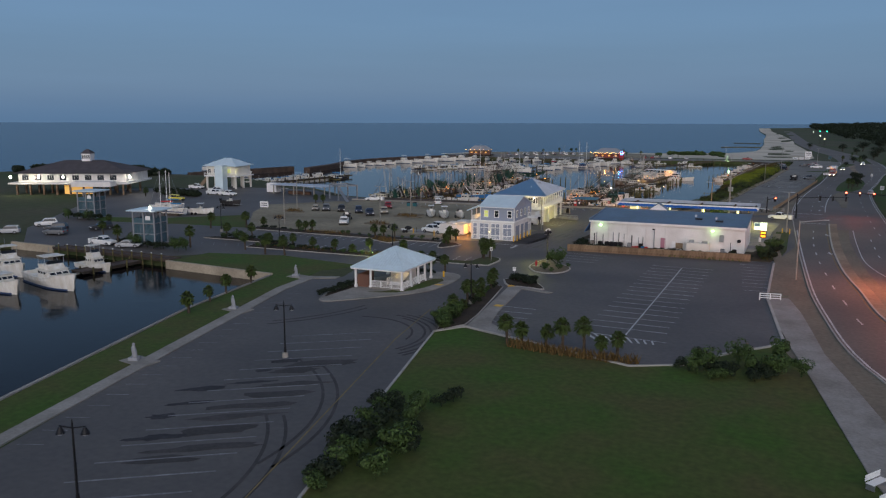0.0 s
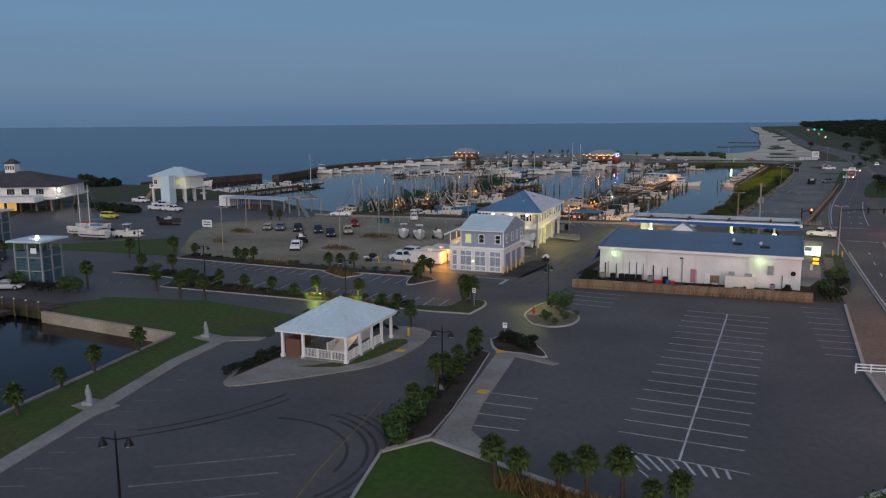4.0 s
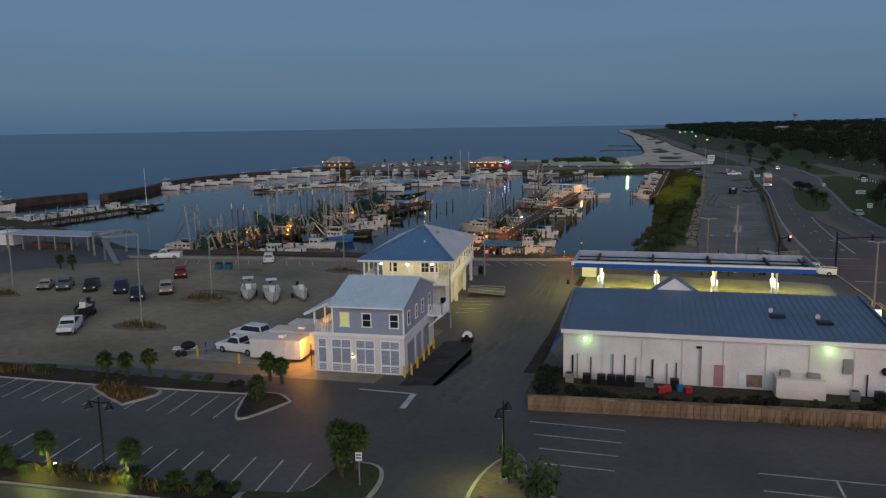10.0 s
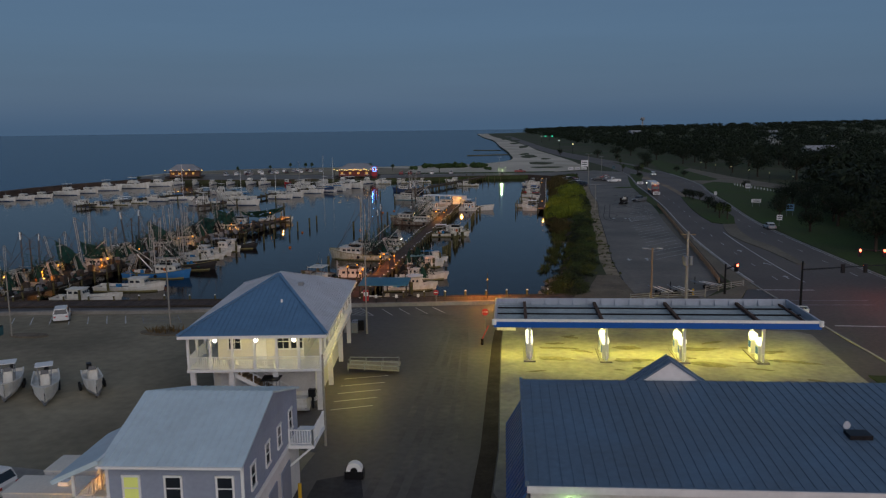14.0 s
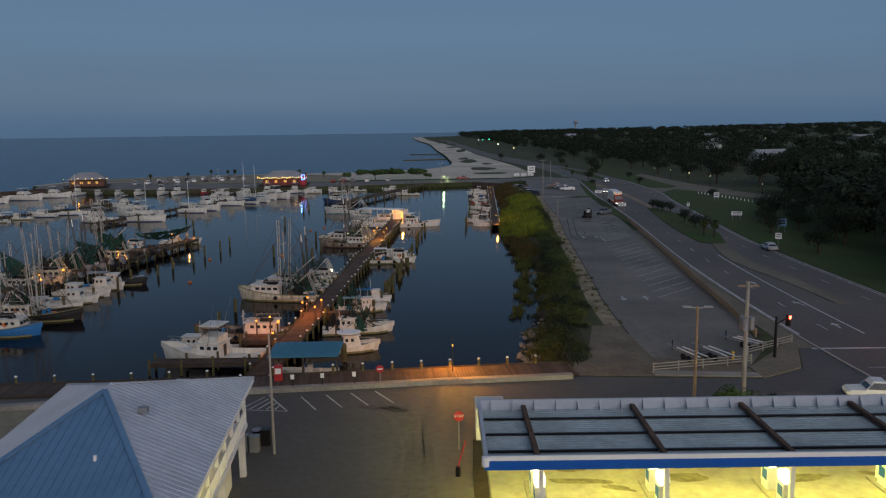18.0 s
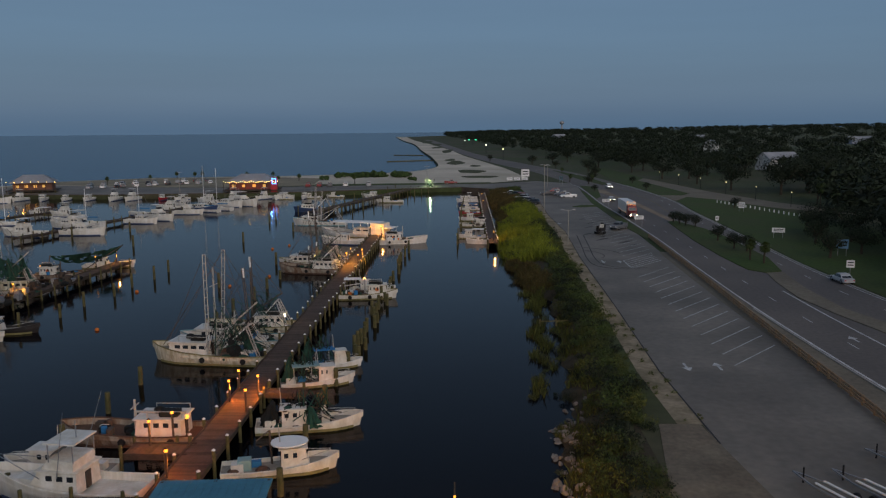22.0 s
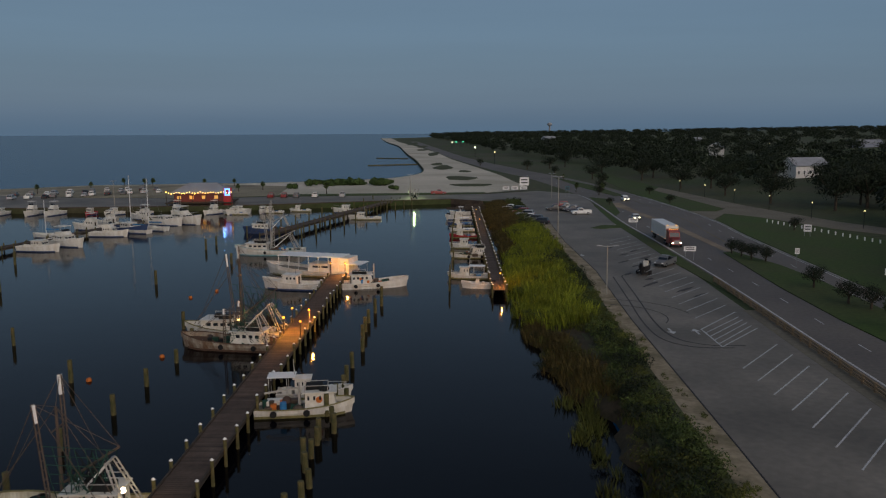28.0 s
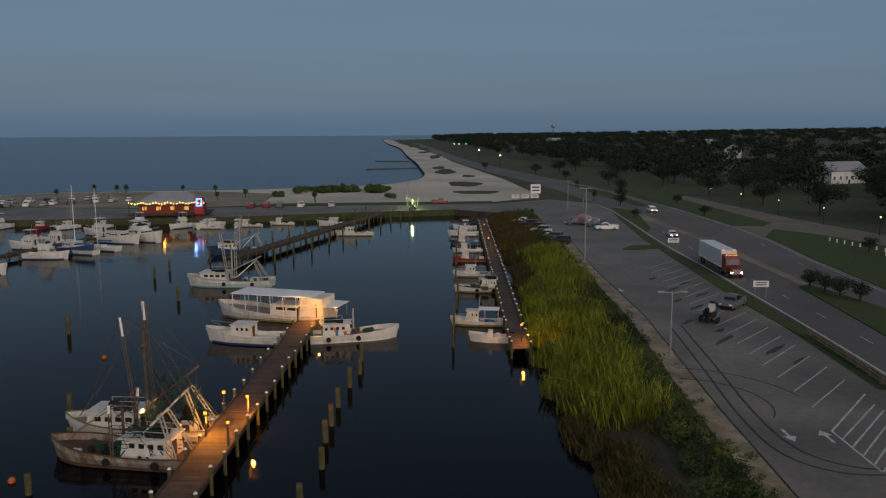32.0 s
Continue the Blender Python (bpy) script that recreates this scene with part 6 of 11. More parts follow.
def slat_tower(x, y, turn, label, lit=False):
    """A square lookout: slatted lower storeys, an open upper deck with glass rails, a flat roof."""
    t = thing("service_tower", label, "tower", x, y, 0, turn)
    w = 2.25
    for px in (-w, 0, w):
        for py in (-w, 0, w):
            if px or py:
                part("column", Geo().cbox(px, py, 0, 0.26, 0.26, 6.7), M["roof_grey"], t)
    for f in range(4):
        turn_ = Matrix.Rotation(f * math.pi / 2, 4, "Z")
        for z in (0.3, 2.35):
            for x0, x1 in ((-w + 0.2, -0.2), (0.2, w - 0.2)):
                g = Geo()
                for k in range(9):
                    g.box(x0, -w - 0.03, z + k * 0.2, x1, -w + 0.03, z + k * 0.2 + 0.15)
                part("slat_panel", g, M["teal_panel"], t, "blue-green slatted panel").matrix_basis = turn_
        for z in (0.15, 2.2, 4.25, 6.45):
            part("cross_rail", Geo().box(-w, -w - 0.08, z, w, -w + 0.08, z + 0.16), M["roof_grey"], t).matrix_basis = turn_
        part("glass_rail", Geo().box(-w + 0.15, -w - 0.02, 4.42, w - 0.15, -w + 0.02, 5.3), M["teal_panel"], t, "tinted rail panel").matrix_basis = turn_
    part("deck", Geo().box(-w + 0.1, -w + 0.1, 4.15, w - 0.1, w - 0.1, 4.3), M["wood_dark"], t)
    part("stair", Geo().beam((-1.4, -1.2, 0.1), (1.4, -1.2, 4.1), 1.0, 0.2), M["metal_grey"], t)
    part("notice_board", Geo().box(0.5, -w - 0.12, 5.0, 1.5, -w - 0.06, 5.8), M["trim"], t, "white notice board")
    part("roof", Geo().box(-3.1, -3.1, 6.7, 3.1, 3.1, 6.95), M["roof_pale"], t, "flat pale roof")
    if lit:
        part("roof_light", Geo().ball(0.4, -0.5, 7.25, 0.22), M["bulb_flood"], t)


slat_tower(-122.4, 108.9, 16, "blue-green slatted lookout tower with flat pale roof beside the quay", True)
slat_tower(-167.8, 131.6, 16, "blue-green slatted lookout tower among shrubs")


def big_hall():
    t = thing("yacht_club", "large raised white hall with dark hipped roof and cupola", "building", -229, 180, 0, 29)
    t.matrix_basis = t.matrix_basis @ Matrix.Diagonal((0.56, 0.66, 0.86, 1))
    hip_roof(t, -36, 30, -17, 17, 8.0, 12.4, (-14, 0), (8, 0), M["roof_shingle"], None, 2, seam=0)
    part("wall", Geo().box(-34, -15, 4.6, 28, 15, 7.95), M["white_wall"], t)
    part("deck", Geo().box(-38, -19, 4.0, 30, 16, 4.6), M["white_wall"], t)
    part("terrace", Geo().box(2, -27, 3.6, 24, -19, 5.4), M["white_wall"], t, "white terrace block")
    for k in range(9):
        for py in (-17, -8, 6):
            part("column", Geo().cbox(-34 + k * 7.6, py, 0, 0.9, 0.9, 4.0), M["fence_wall"], t)
    for k in range(8):
        window(t, -30 + k * 7.2, 5.4, 3.8, 1.9, -15.03, "s", "glass", 1, 3)
    c = part("cupola", Geo().box(-3.2, -2.6, 12.0, 1.8, 2.6, 15.0), M["white_paint"], t, "white lantern cupola")
    for k in range(4):
        part("pane", Geo().box(-2.9 + k * 1.2, -2.66, 13.0, -2.1 + k * 1.2, -2.6, 14.4), M["glass"], c)
    hip_roof(t, -3.6, 2.2, -3, 3, 15.0, 16.6, (-1.2, 0), (-0.2, 0), M["roof_shingle"], None, 2, seam=0)
    for lx, ly in ((-36, -19), (-20, -19.2), (-6, -19.2), (30.5, -16)):
        b = part("flood_light", Geo().cbox(lx, ly, 6.6, 0.5, 0.4, 0.4), M["metal_dark"], t)
        part("bulb", Geo().ball(lx, ly - 0.3, 6.8, 0.55), M["bulb_flood"], b)
    # emissive panel: the bay's lamplight is put into its surface
    part("lit_bay", Geo().box(-8, -15, 0.2, 8, -14.6, 3.4), M["window_amber"], t, "glowing panel for the warm lit bay under the hall")


big_hall()
stilt_house()


def far_restaurant(x, y, turn, w, d, label, lit=True):
    t = thing("restaurant", label, "restaurant", x, y, 0, turn)
    part("deck", Geo().box(-w / 2 - 2, -d / 2 - 3, 0.8, w / 2 + 2, d / 2, 1.1), M["wood_dark"], t)
    for k in range(7):
        part("pile", Geo().cyl((-w / 2 - 1.5 + k * (w + 3) / 6, -d / 2 - 2.6, -2.4), (-w / 2 - 1.5 + k * (w + 3) / 6, -d / 2 - 2.6, 1.0), 0.2), M["piling"], t)
    part("wall", Geo().box(-w / 2, -d / 2 + 1, 1.1, w / 2, d / 2, 3.9), paint("barn_red", (0.15, 0.026, 0.022)) if lit else M["brick_red"], t, "red timber wall" if lit else "brown timber wall")
    hip_roof(t, -w / 2 - 1, w / 2 + 1, -d / 2 - 1, d / 2 + 1, 4.0, 6.9, (-w / 4, 0), (w / 4, 0), M["roof_grey"], None, 2, seam=0)
    for k in range(6):
        part("post", Geo().cbox(-w / 2 - 1.6 + k * (w + 3.2) / 5, -d / 2 - 2.7, 1.1, 0.2, 0.2, 2.9), M["wood_dark"], t)
    g = Geo()
    bulbs = 26 if lit else 7
    for k in range(bulbs):
        u = k / (bulbs - 1)
        g.ball(-w / 2 - 1.6 + u * (w + 3.2), -d / 2 - 2.8, 4.0 + 0.5 * math.cos(u * 18) ** 2, 0.14, 6, 4)
    part("string_lights", g, M["bulb_string"], t, "string of warm bulbs along the eave")
    for k in range(4):
        part("window", Geo().box(-w / 2 + 1 + k * w / 4.4, -d / 2 + 0.95, 2.0, -w / 2 + 2.2 + k * w / 4.4, -d / 2 + 1.02, 3.0), M["window_amber"], t)
    part("lower_wall", Geo().box(-w / 2, -d / 2 + 1, -0.5, w / 2, d / 2, 0.8), M["wood_dark"], t)
    return t


r1 = far_restaurant(-138, 481, 8, 17, 11, "waterside restaurant hung with warm string lights")
part("sign_tower", Geo().box(7.4, -7.4, 0, 10.0, -5.6, 5.6), M["red"], r1, "red sign tower")
for q in ((7.9, -7.5, 3.2, 9.5, -7.42, 3.5), (7.9, -7.5, 5.1, 9.5, -7.42, 5.4), (7.9, -7.5, 3.5, 8.2, -7.42, 5.1), (9.2, -7.5, 3.5, 9.5, -7.42, 5.1)):
    part("neon_bar", Geo().box(*q), M["neon_blue"], r1, "blue neon bar")
r2 = far_restaurant(-227, 484, 20, 14, 10, "dark brown waterside restaurant with a few orange lights", False)


# restaurants and houses among the woods
def far_house(x, y, turn, w, d, h, roof, wall, label):
    t = thing("house", label, "house", x, y, 0, turn)
    part("wall", Geo().box(-w / 2, -d / 2, 0, w / 2, d / 2, h).add([(-w / 2, -d / 2, h), (-w / 2, d / 2, h), (-w / 2, 0, h + d * 0.3), (w / 2, -d / 2, h), (w / 2, d / 2, h), (w / 2, 0, h + d * 0.3)], [(2, 1, 0), (3, 4, 5)]), M[wall], t)
    roof_rect(t, -w / 2 - 0.6, w / 2 + 0.6, -d / 2 - 0.6, d / 2 + 0.6, h - 0.1, h + d * 0.3 + 0.1, M[roof], "x", 2, None, "roof", 0)
    for k in range(int(w / 3.2)):
        window(t, -w / 2 + 1.6 + k * 3.2, h * 0.35, 1.0, 1.5, -d / 2 - 0.02, "s", "glass", 2, 1)
    part("door", Geo().box(-0.5, -d / 2 - 0.06, 0, 0.5, -d / 2 + 0.01, 2.1), M["wood_dark"], t)
    return t


far_house(110.5, 606, 18, 19, 12, 6.0, "roof_grey", "white_wall", "white two-storey house among dark trees")
far_house(150, 860, 60, 12, 10, 9.0, "roof_white", "white_wall", "tall white gabled house above the trees")
for hx, hy, ht in ((330, 980, 10), (420, 1080, -20), (505, 1010, 5), (610, 1130, 30), (700, 1010, 15), (240, 1240, 0), (90, 1500, 40)):
    far_house(hx, hy, ht, 24, 12, 8.5, "roof_grey", "siding", "distant pale roofed building over the woods")
wt = thing("water_tower", "distant pale water tower above the woods", "water tower", 250, 2900, 0)
part("stem", Geo().cyl((0, 0, 0), (0, 0, 34), 3, 2.2), M["roof_grey"], wt)
part("tank", Geo().ball(0, 0, 38, 8, 14, 8, 0.75), M["roof_grey"], wt)

# ---- docks ----
calm = [(-73, -400), (-24, -400), (-24, -80), (-44, -20), (-64, 39), (-75, 72), (-80, 95.2), (-104, 96.2), (-147, 97.4), (-300, 72), (-300, -400)]
BASIN = -1.05
structure("water", Geo().prism(calm, WATER - 0.01, BASIN), M["water"], "calm dark water of the small basin", "water")
harbour = [(-42, 219.8), (-60, 216.8), (-72, 214.7), (-100, 209.6), (-133, 207.2), (-171, 227), (-251, 257), (-252, 316), (-240, 312), (-246, 345), (-256, 372), (-258, 400), (-250, 440), (-240, 471), (-190, 467), (-121, 475),
           (-75, 490), (-57, 495), (-43.2, 485), (-41, 444), (-41, 395), (-41, 262), (-41, 242), (-42, 231), (-42.4, 224)]
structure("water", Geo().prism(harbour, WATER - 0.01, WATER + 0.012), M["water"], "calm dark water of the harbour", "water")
structure("quay_wall", Geo().prism(strip([(-240, 470.4), (-190, 466.4), (-121, 474.4), (-75, 489.4), (-57, 494.4), (-46.4, 485)], -0.25, 0.35), -4, 0.22), M["sheet_pile"], "rusty brown sheet-pile wall of the north quay", "sea wall")
flat("seawall_cap", strip([(-44.5, -20), (-64.4, 39.4), (-75.3, 71.9), (-80.4, 94.8)], -0.25, 0.15), 0.18, "concrete", "pale concrete sea wall cap", "sea wall")
structure("seawall", Geo().prism(strip([(-80.4, 94.9), (-103.9, 95.5)], -0.3, 0.3), -4, 0.35), M["seawall"], "tan concrete quay wall", "sea wall")
structure("seawall", Geo().prism(strip([(-135, 96.6), (-147, 96.2)], -0.3, 0.3), -4, 0.4), M["seawall"], "tan concrete quay wall", "sea wall")
structure("promenade_kerb", Geo().prism(strip([(-42, 215.4), (-54, 213.65), (-62, 212.2), (-74, 210.2), (-82, 208.2), (-95, 205.1), (-103, 204.0), (-110, 203.3), (-118, 201.8), (-127, 200.3), (-136, 199.0)], -0.2, 0.55), -0.1, 0.46), M["concrete"], "low pale concrete wall along the promenade", "wall")


def piling_at(x, y, top=0.9, r=0.17, lean=(0, 0), group="mooring pilings", label="weathered timber mooring piling", cap=None):
    t = thing("piling", label, "piling", x, y, WATER, 0, group)
    part("shaft", Geo().cyl((0, 0, -2.2), (lean[0], lean[1], top - WATER), r, r * 0.88, 9), M["piling"], t)
    if cap:
        part("cap", Geo().cyl((lean[0], lean[1], top - WATER), (lean[0], lean[1], top - WATER + 0.14), r * 1.1, 0.02, 9), M[cap], t, "white conical cap")
    return t


def deck_run(name, label, a, b, width, top, plank=0.3, single=300, piles=True, caps=False):
    """A timber dock from a to b: stringers, planks one by one up to a limit, posts under both edges."""
    a, b = Vector(a), Vector(b)
    d = (b - a)
    length = d.length
    ang = math.degrees(math.atan2(d.y, d.x))
    t = thing(name, label, "dock", a.x, a.y, top, ang, kind="structure")
    for s in (-1, 1):
        part("stringer", Geo().box(0, s * (width / 2 - 0.12) - 0.08, -0.42, length, s * (width / 2 - 0.12) + 0.08, -0.09), M["wood_dark"], t)
        part("edge_beam", Geo().box(0, s * width / 2 - 0.07, -0.05, length, s * width / 2 + 0.07, 0.12), M["wood_dark"], t)
    me = mesh_of("plank", Geo().box(0.01, -width / 2 + 0.08, -0.08, plank - 0.015, width / 2 - 0.08, 0.0), M["wood_deck"])
    n, rest, rr = int(length / plank), Geo(), random.Random(int(length * 10))
    for k in range(n):
        if k < single:
            piece("plank", me, t, Matrix.Translation((k * plank, rr.uniform(-0.02, 0.02), rr.uniform(-0.006, 0.008))))
        else:
            rest.box(k * plank + 0.01, -width / 2 + 0.08, -0.08, (k + 1) * plank - 0.015, width / 2 - 0.08, rr.uniform(-0.006, 0.008))
    if rest.v:
        tagged(part("plank_run", rest, M["wood_plank"], t), kind="stuff")
    if piles:
        pm = mesh_of("pile", Geo().cyl((0, 0, -3.6), (0, 0, 0.55), 0.15, 0.14, 8), M["piling"])
        pc = mesh_of("pile_cap", Geo().cyl((0, 0, 0.55), (0, 0, 0.68), 0.16, 0.05, 8), M["trim"])
        row = Geo()
        for k in range(int(length / 3.4) + 1):
            for s in (-1, 1):
                if not single:
                    px, pz = min(k * 3.4, length), rr.uniform(-0.15, 0.3)
                    row.cyl((px, s * (width / 2 + 0.12), -3.6), (px, s * (width / 2 + 0.12), 0.55 + pz), 0.15, 0.14, 8)
                    continue
                m = Matrix.Translation((min(k * 3.4, length), s * (width / 2 + 0.12), rr.uniform(-0.15, 0.3)))
                pile = piece("pile", pm, t, m)
                if caps:
                    piece("pile_cap", pc, pile, Matrix.Identity(4))
        if row.v:
            tagged(part("pile_row", row, M["piling"], t), kind="stuff")
    return t


deck_run("main_pier", "long dark timber pier with weathered planks", (-72.9, 215.2), (-74.6, 354), 2.7, -0.25, caps=True)
deck_run("promenade", "dark timber boardwalk along the harbour front", (-73, 213.2), (-41.6, 218.4), 4.2, 0.16, 0.3, 60, False)
deck_run("promenade", "dark timber boardwalk along the harbour front", (-134, 206.3), (-73, 213.2), 3.8, 0.15, 0.3, 60, False)
deck_run("pier", "diagonal timber pier across the harbour", (-99, 404), (-76, 497), 3.0, -0.1, 0.4, 0)
deck_run("pier", "crowded shrimp boat pier of dark timber", (-125, 212), (-117.5, 318), 2.6, -0.3, 0.4, 0)
deck_run("finger_pier", "narrow timber dock along the bank", (-48.2, 341), (-49.2, 470), 1.9, -0.4, 0.4, 60, caps=True)
deck_run("pier", "low marina dock", (-158, 352), (-139, 446), 2.2, -0.5, 0.4, 0)
deck_run("pier", "low marina dock in the west basin", (-206.5, 232), (-203, 296), 2.2, -0.5, 0.4, 0)
deck_run("pier", "low marina dock", (-201, 352), (-178, 418), 2.0, -0.5, 0.4, 0)
deck_run("pier", "short timber landing at the quay", (-112, 96), (-112, 84), 3.0, -0.4, 0.4, 0)
deck_run("quay_walk", "timber quay walk with rail posts", (-135, 97.6), (-104.6, 98.2), 2.6, 0.1, 0.35, 0, False)
deck_run("dock_stub", "lamp-lit cross dock", (-79, 231), (-74, 231), 2.2, -0.3, 0.3, 20)
deck_run("dock_stub", "timber cross dock beside a sport boat", (-86, 221.6), (-73.5, 222.2), 1.6, -0.35, 0.3, 40)
deck_run("dock_stub", "lamp-lit cross dock", (-71.8, 244.5), (-68, 244.5), 1.4, -0.3, 0.3, 14)
for k in range(3):
    deck_run("groin", "low concrete boat ramp wall", (-58 + 3 * k, 470 + 6 * k), (-38 + 1.5 * k, 468 + 6 * k), 1.2, -0.6, 0.5, 0, False)

# breakwaters
for bl in ([(-262, 257), (-257, 283), (-252, 316)], smooth_line([(-239, 311), (-247, 345), (-257, 372), (-260, 400), (-256, 425), (-248, 448), (-238, 468)], 3)):
    structure("breakwater", Geo().prism(strip(bl, -1.6, 1.6), -4, 0.9), M["sheet_pile"], "brown sheet-pile breakwater", "breakwater")
for k, gl in enumerate(([(-118, 783), (-84, 800)], [(-127, 930), (-98, 915)])):
    structure("groyne", Geo().prism(strip(gl, -0.8, 0.8), -4, -0.9), M["piling"], "dark timber beach groyne", "groyne")

rp = random.Random(11)
for k in range(24):
    y = 226 + k * 5.0
    if k not in (10,):
        piling_at(-66 + rp.uniform(-0.4, 0.4), y + rp.uniform(-1, 1), rp.uniform(-0.1, 0.5), 0.26, (rp.uniform(-0.12, 0.12), rp.uniform(-0.1, 0.1)))
for k in range(16):
    piling_at(-65.6 + rp.uniform(-0.6, 0.6), 258 + k * 2.6, rp.uniform(-0.3, 0.4), 0.26, (rp.uniform(-0.12, 0.12), 0))
for k in range(12):
    piling_at(-86 + rp.uniform(-0.6, 0.5), 226 + k * 8.1, rp.uniform(-0.1, 0.5), 0.26, (rp.uniform(-0.1, 0.1), 0))
for k in range(11):
    for s in (-7, 7):
        a = k / 10
        piling_at(-98 + a * 21 + s * 0.97, 408 + a * 84 - s * 0.24 + rp.uniform(-1, 1), rp.uniform(0.8, 1.5), 0.2)
for k in range(11):
    piling_at(-55.6 + rp.uniform(-0.3, 0.3), 346 + k * 10, rp.uniform(0.5, 1.2), 0.16)
for k in range(15):
    piling_at(-114 + 0.45 * k + rp.uniform(-1, 1), 216 + k * 7.0, rp.uniform(0.3, 0.8), 0.22)
for x, y in ((-108.7, 397.6), (-108.8, 390.6), (-94, 300), (-90, 322), (-105, 352), (-98, 372), (-140, 372), (-150, 362), (-128, 346), (-176, 372), (-184, 402)):
    piling_at(x, y, rp.uniform(0.4, 0.9), 0.26)
for k in range(16):
    piling_at(-77.5 - 3.6 * k, 214.7 - 0.42 * k, 0.85, 0.14, cap="trim", group="capped promenade posts", label="timber promenade post with white cap")
for k in range(10):
    piling_at(-71.2 + 2.88 * k, 215.6 + 0.47 * k, 0.95, 0.15, cap="trim", group="capped promenade posts", label="timber promenade post with white cap")
for k in range(12):
    piling_at(-133 + 2.4 * k, 96.2 + 0.06 * k, 1.0, 0.15, cap="trim", group="capped promenade posts", label="timber quay post with white cap")



def dock_light(x, y, h=2.2, base=-0.25, power=70, bulb="bulb_sodium", color=(1.0, 0.26, 0.03)):
    t = thing("dock_light", "low timber post with a glowing orange lamp", "dock light", x, y, base, 0, "dock lights")
    part("post", Geo().cbox(0, 0, 0, 0.14, 0.14, h), M["wood_dark"], t)
    part("lantern", Geo().cyl((0, 0, h), (0, 0, h + 0.22), 0.12, 0.12, 8), M[bulb], t, "glowing lantern")
    part("hood", Geo().cyl((0, 0, h + 0.22), (0, 0, h + 0.32), 0.16, 0.03, 8), M["metal_dark"], t)
    if power:
        lamp("POINT", x + 0.3, y, base + 1.3, power * 9.0, color, 0.12)


for x, y, p in ((-74.3, 241.5, 85), (-72.1, 243, 65), (-72.1, 239, 0), (-74.3, 244.5, 0), (-75.3, 314.5, 130), (-73.0, 318.5, 110), (-72.9, 312.5, 0), (-75.3, 319.5, 0), (-73.4, 353, 160), (-75.8, 353, 0), (-77.5, 231.6, 36), (-76.4, 233.5, 0), (-74.0, 226, 30),
                (-48.0, 343.5, 60), (-49.2, 418, 40), (-49.4, 442, 20), (-118.6, 317, 70), (-119.6, 311, 0), (-121.5, 262, 55), (-123, 236, 70), (-122.4, 248, 0), (-120, 286, 45), (-126, 224, 50)):
    dock_light(x, y, 1.9, -0.25, p, color=(1.0, 0.24, 0.03) if y < 300 and x > -100 else (1.0, 0.36, 0.045))
lamp("POINT", -53.6, 217.5, 2.6, 4000, SODIUM, 0.15)
pl = thing("promenade_lamp", "thin timber lamp post on the boardwalk", "lamp post", -53.6, 217.2, 0.1)
part("pole", Geo().cyl((0, 0, 0), (0, 0, 3.6), 0.07, 0.05), M["wood_dark"], pl)
part("lantern", Geo().cyl((0, 0, 2.6), (0, 0, 2.8), 0.06), M["bulb_sodium"], pl)

# blue-roofed landing shelter
sh = thing("landing_shelter", "open boat shelter with flat blue-green metal roof", "shelter", -68.4, 218.0, 0.16, 4)
slope(sh, (-3.5, -2.3, 1.9), (3.5, -2.3, 1.9), (3.5, 2.4, 2.1), (-3.5, 2.4, 2.1), M["roof_teal"], 0.5, "roof")
for px in (-3.3, 0, 3.3):
    for py in (-2.1, 2.2):
        part("post", Geo().cbox(px, py, -1.9, 0.18, 0.18, 3.82 if py < 0 else 4.0), M["wood_dark"], sh)
ds = thing("drinks_machine", "red vending machine under the shelter", "vending machine", -70.29, 214.16, 0.16, 10)
part("body", Geo().cbox(0, 0, 0, 0.75, 0.7, 1.45), M["red"], ds)
part("panel", Geo().box(-0.3, -0.37, 0.7, 0.3, -0.355, 1.25), M["white_paint"], ds)


# ---- boats ----
def ring_at(x, b, keel, sheer, flare=0.86):
    """One hull station: gunwale, chine, keel, chine, gunwale."""
    return [(x, b, sheer), (x, b * flare, sheer * 0.35), (x, b * flare * 0.8, keel * 0.5), (x, 0.02, keel), (x, -0.02, keel), (x, -b * flare * 0.8, keel * 0.5), (x, -b * flare, sheer * 0.35), (x, -b, sheer)]


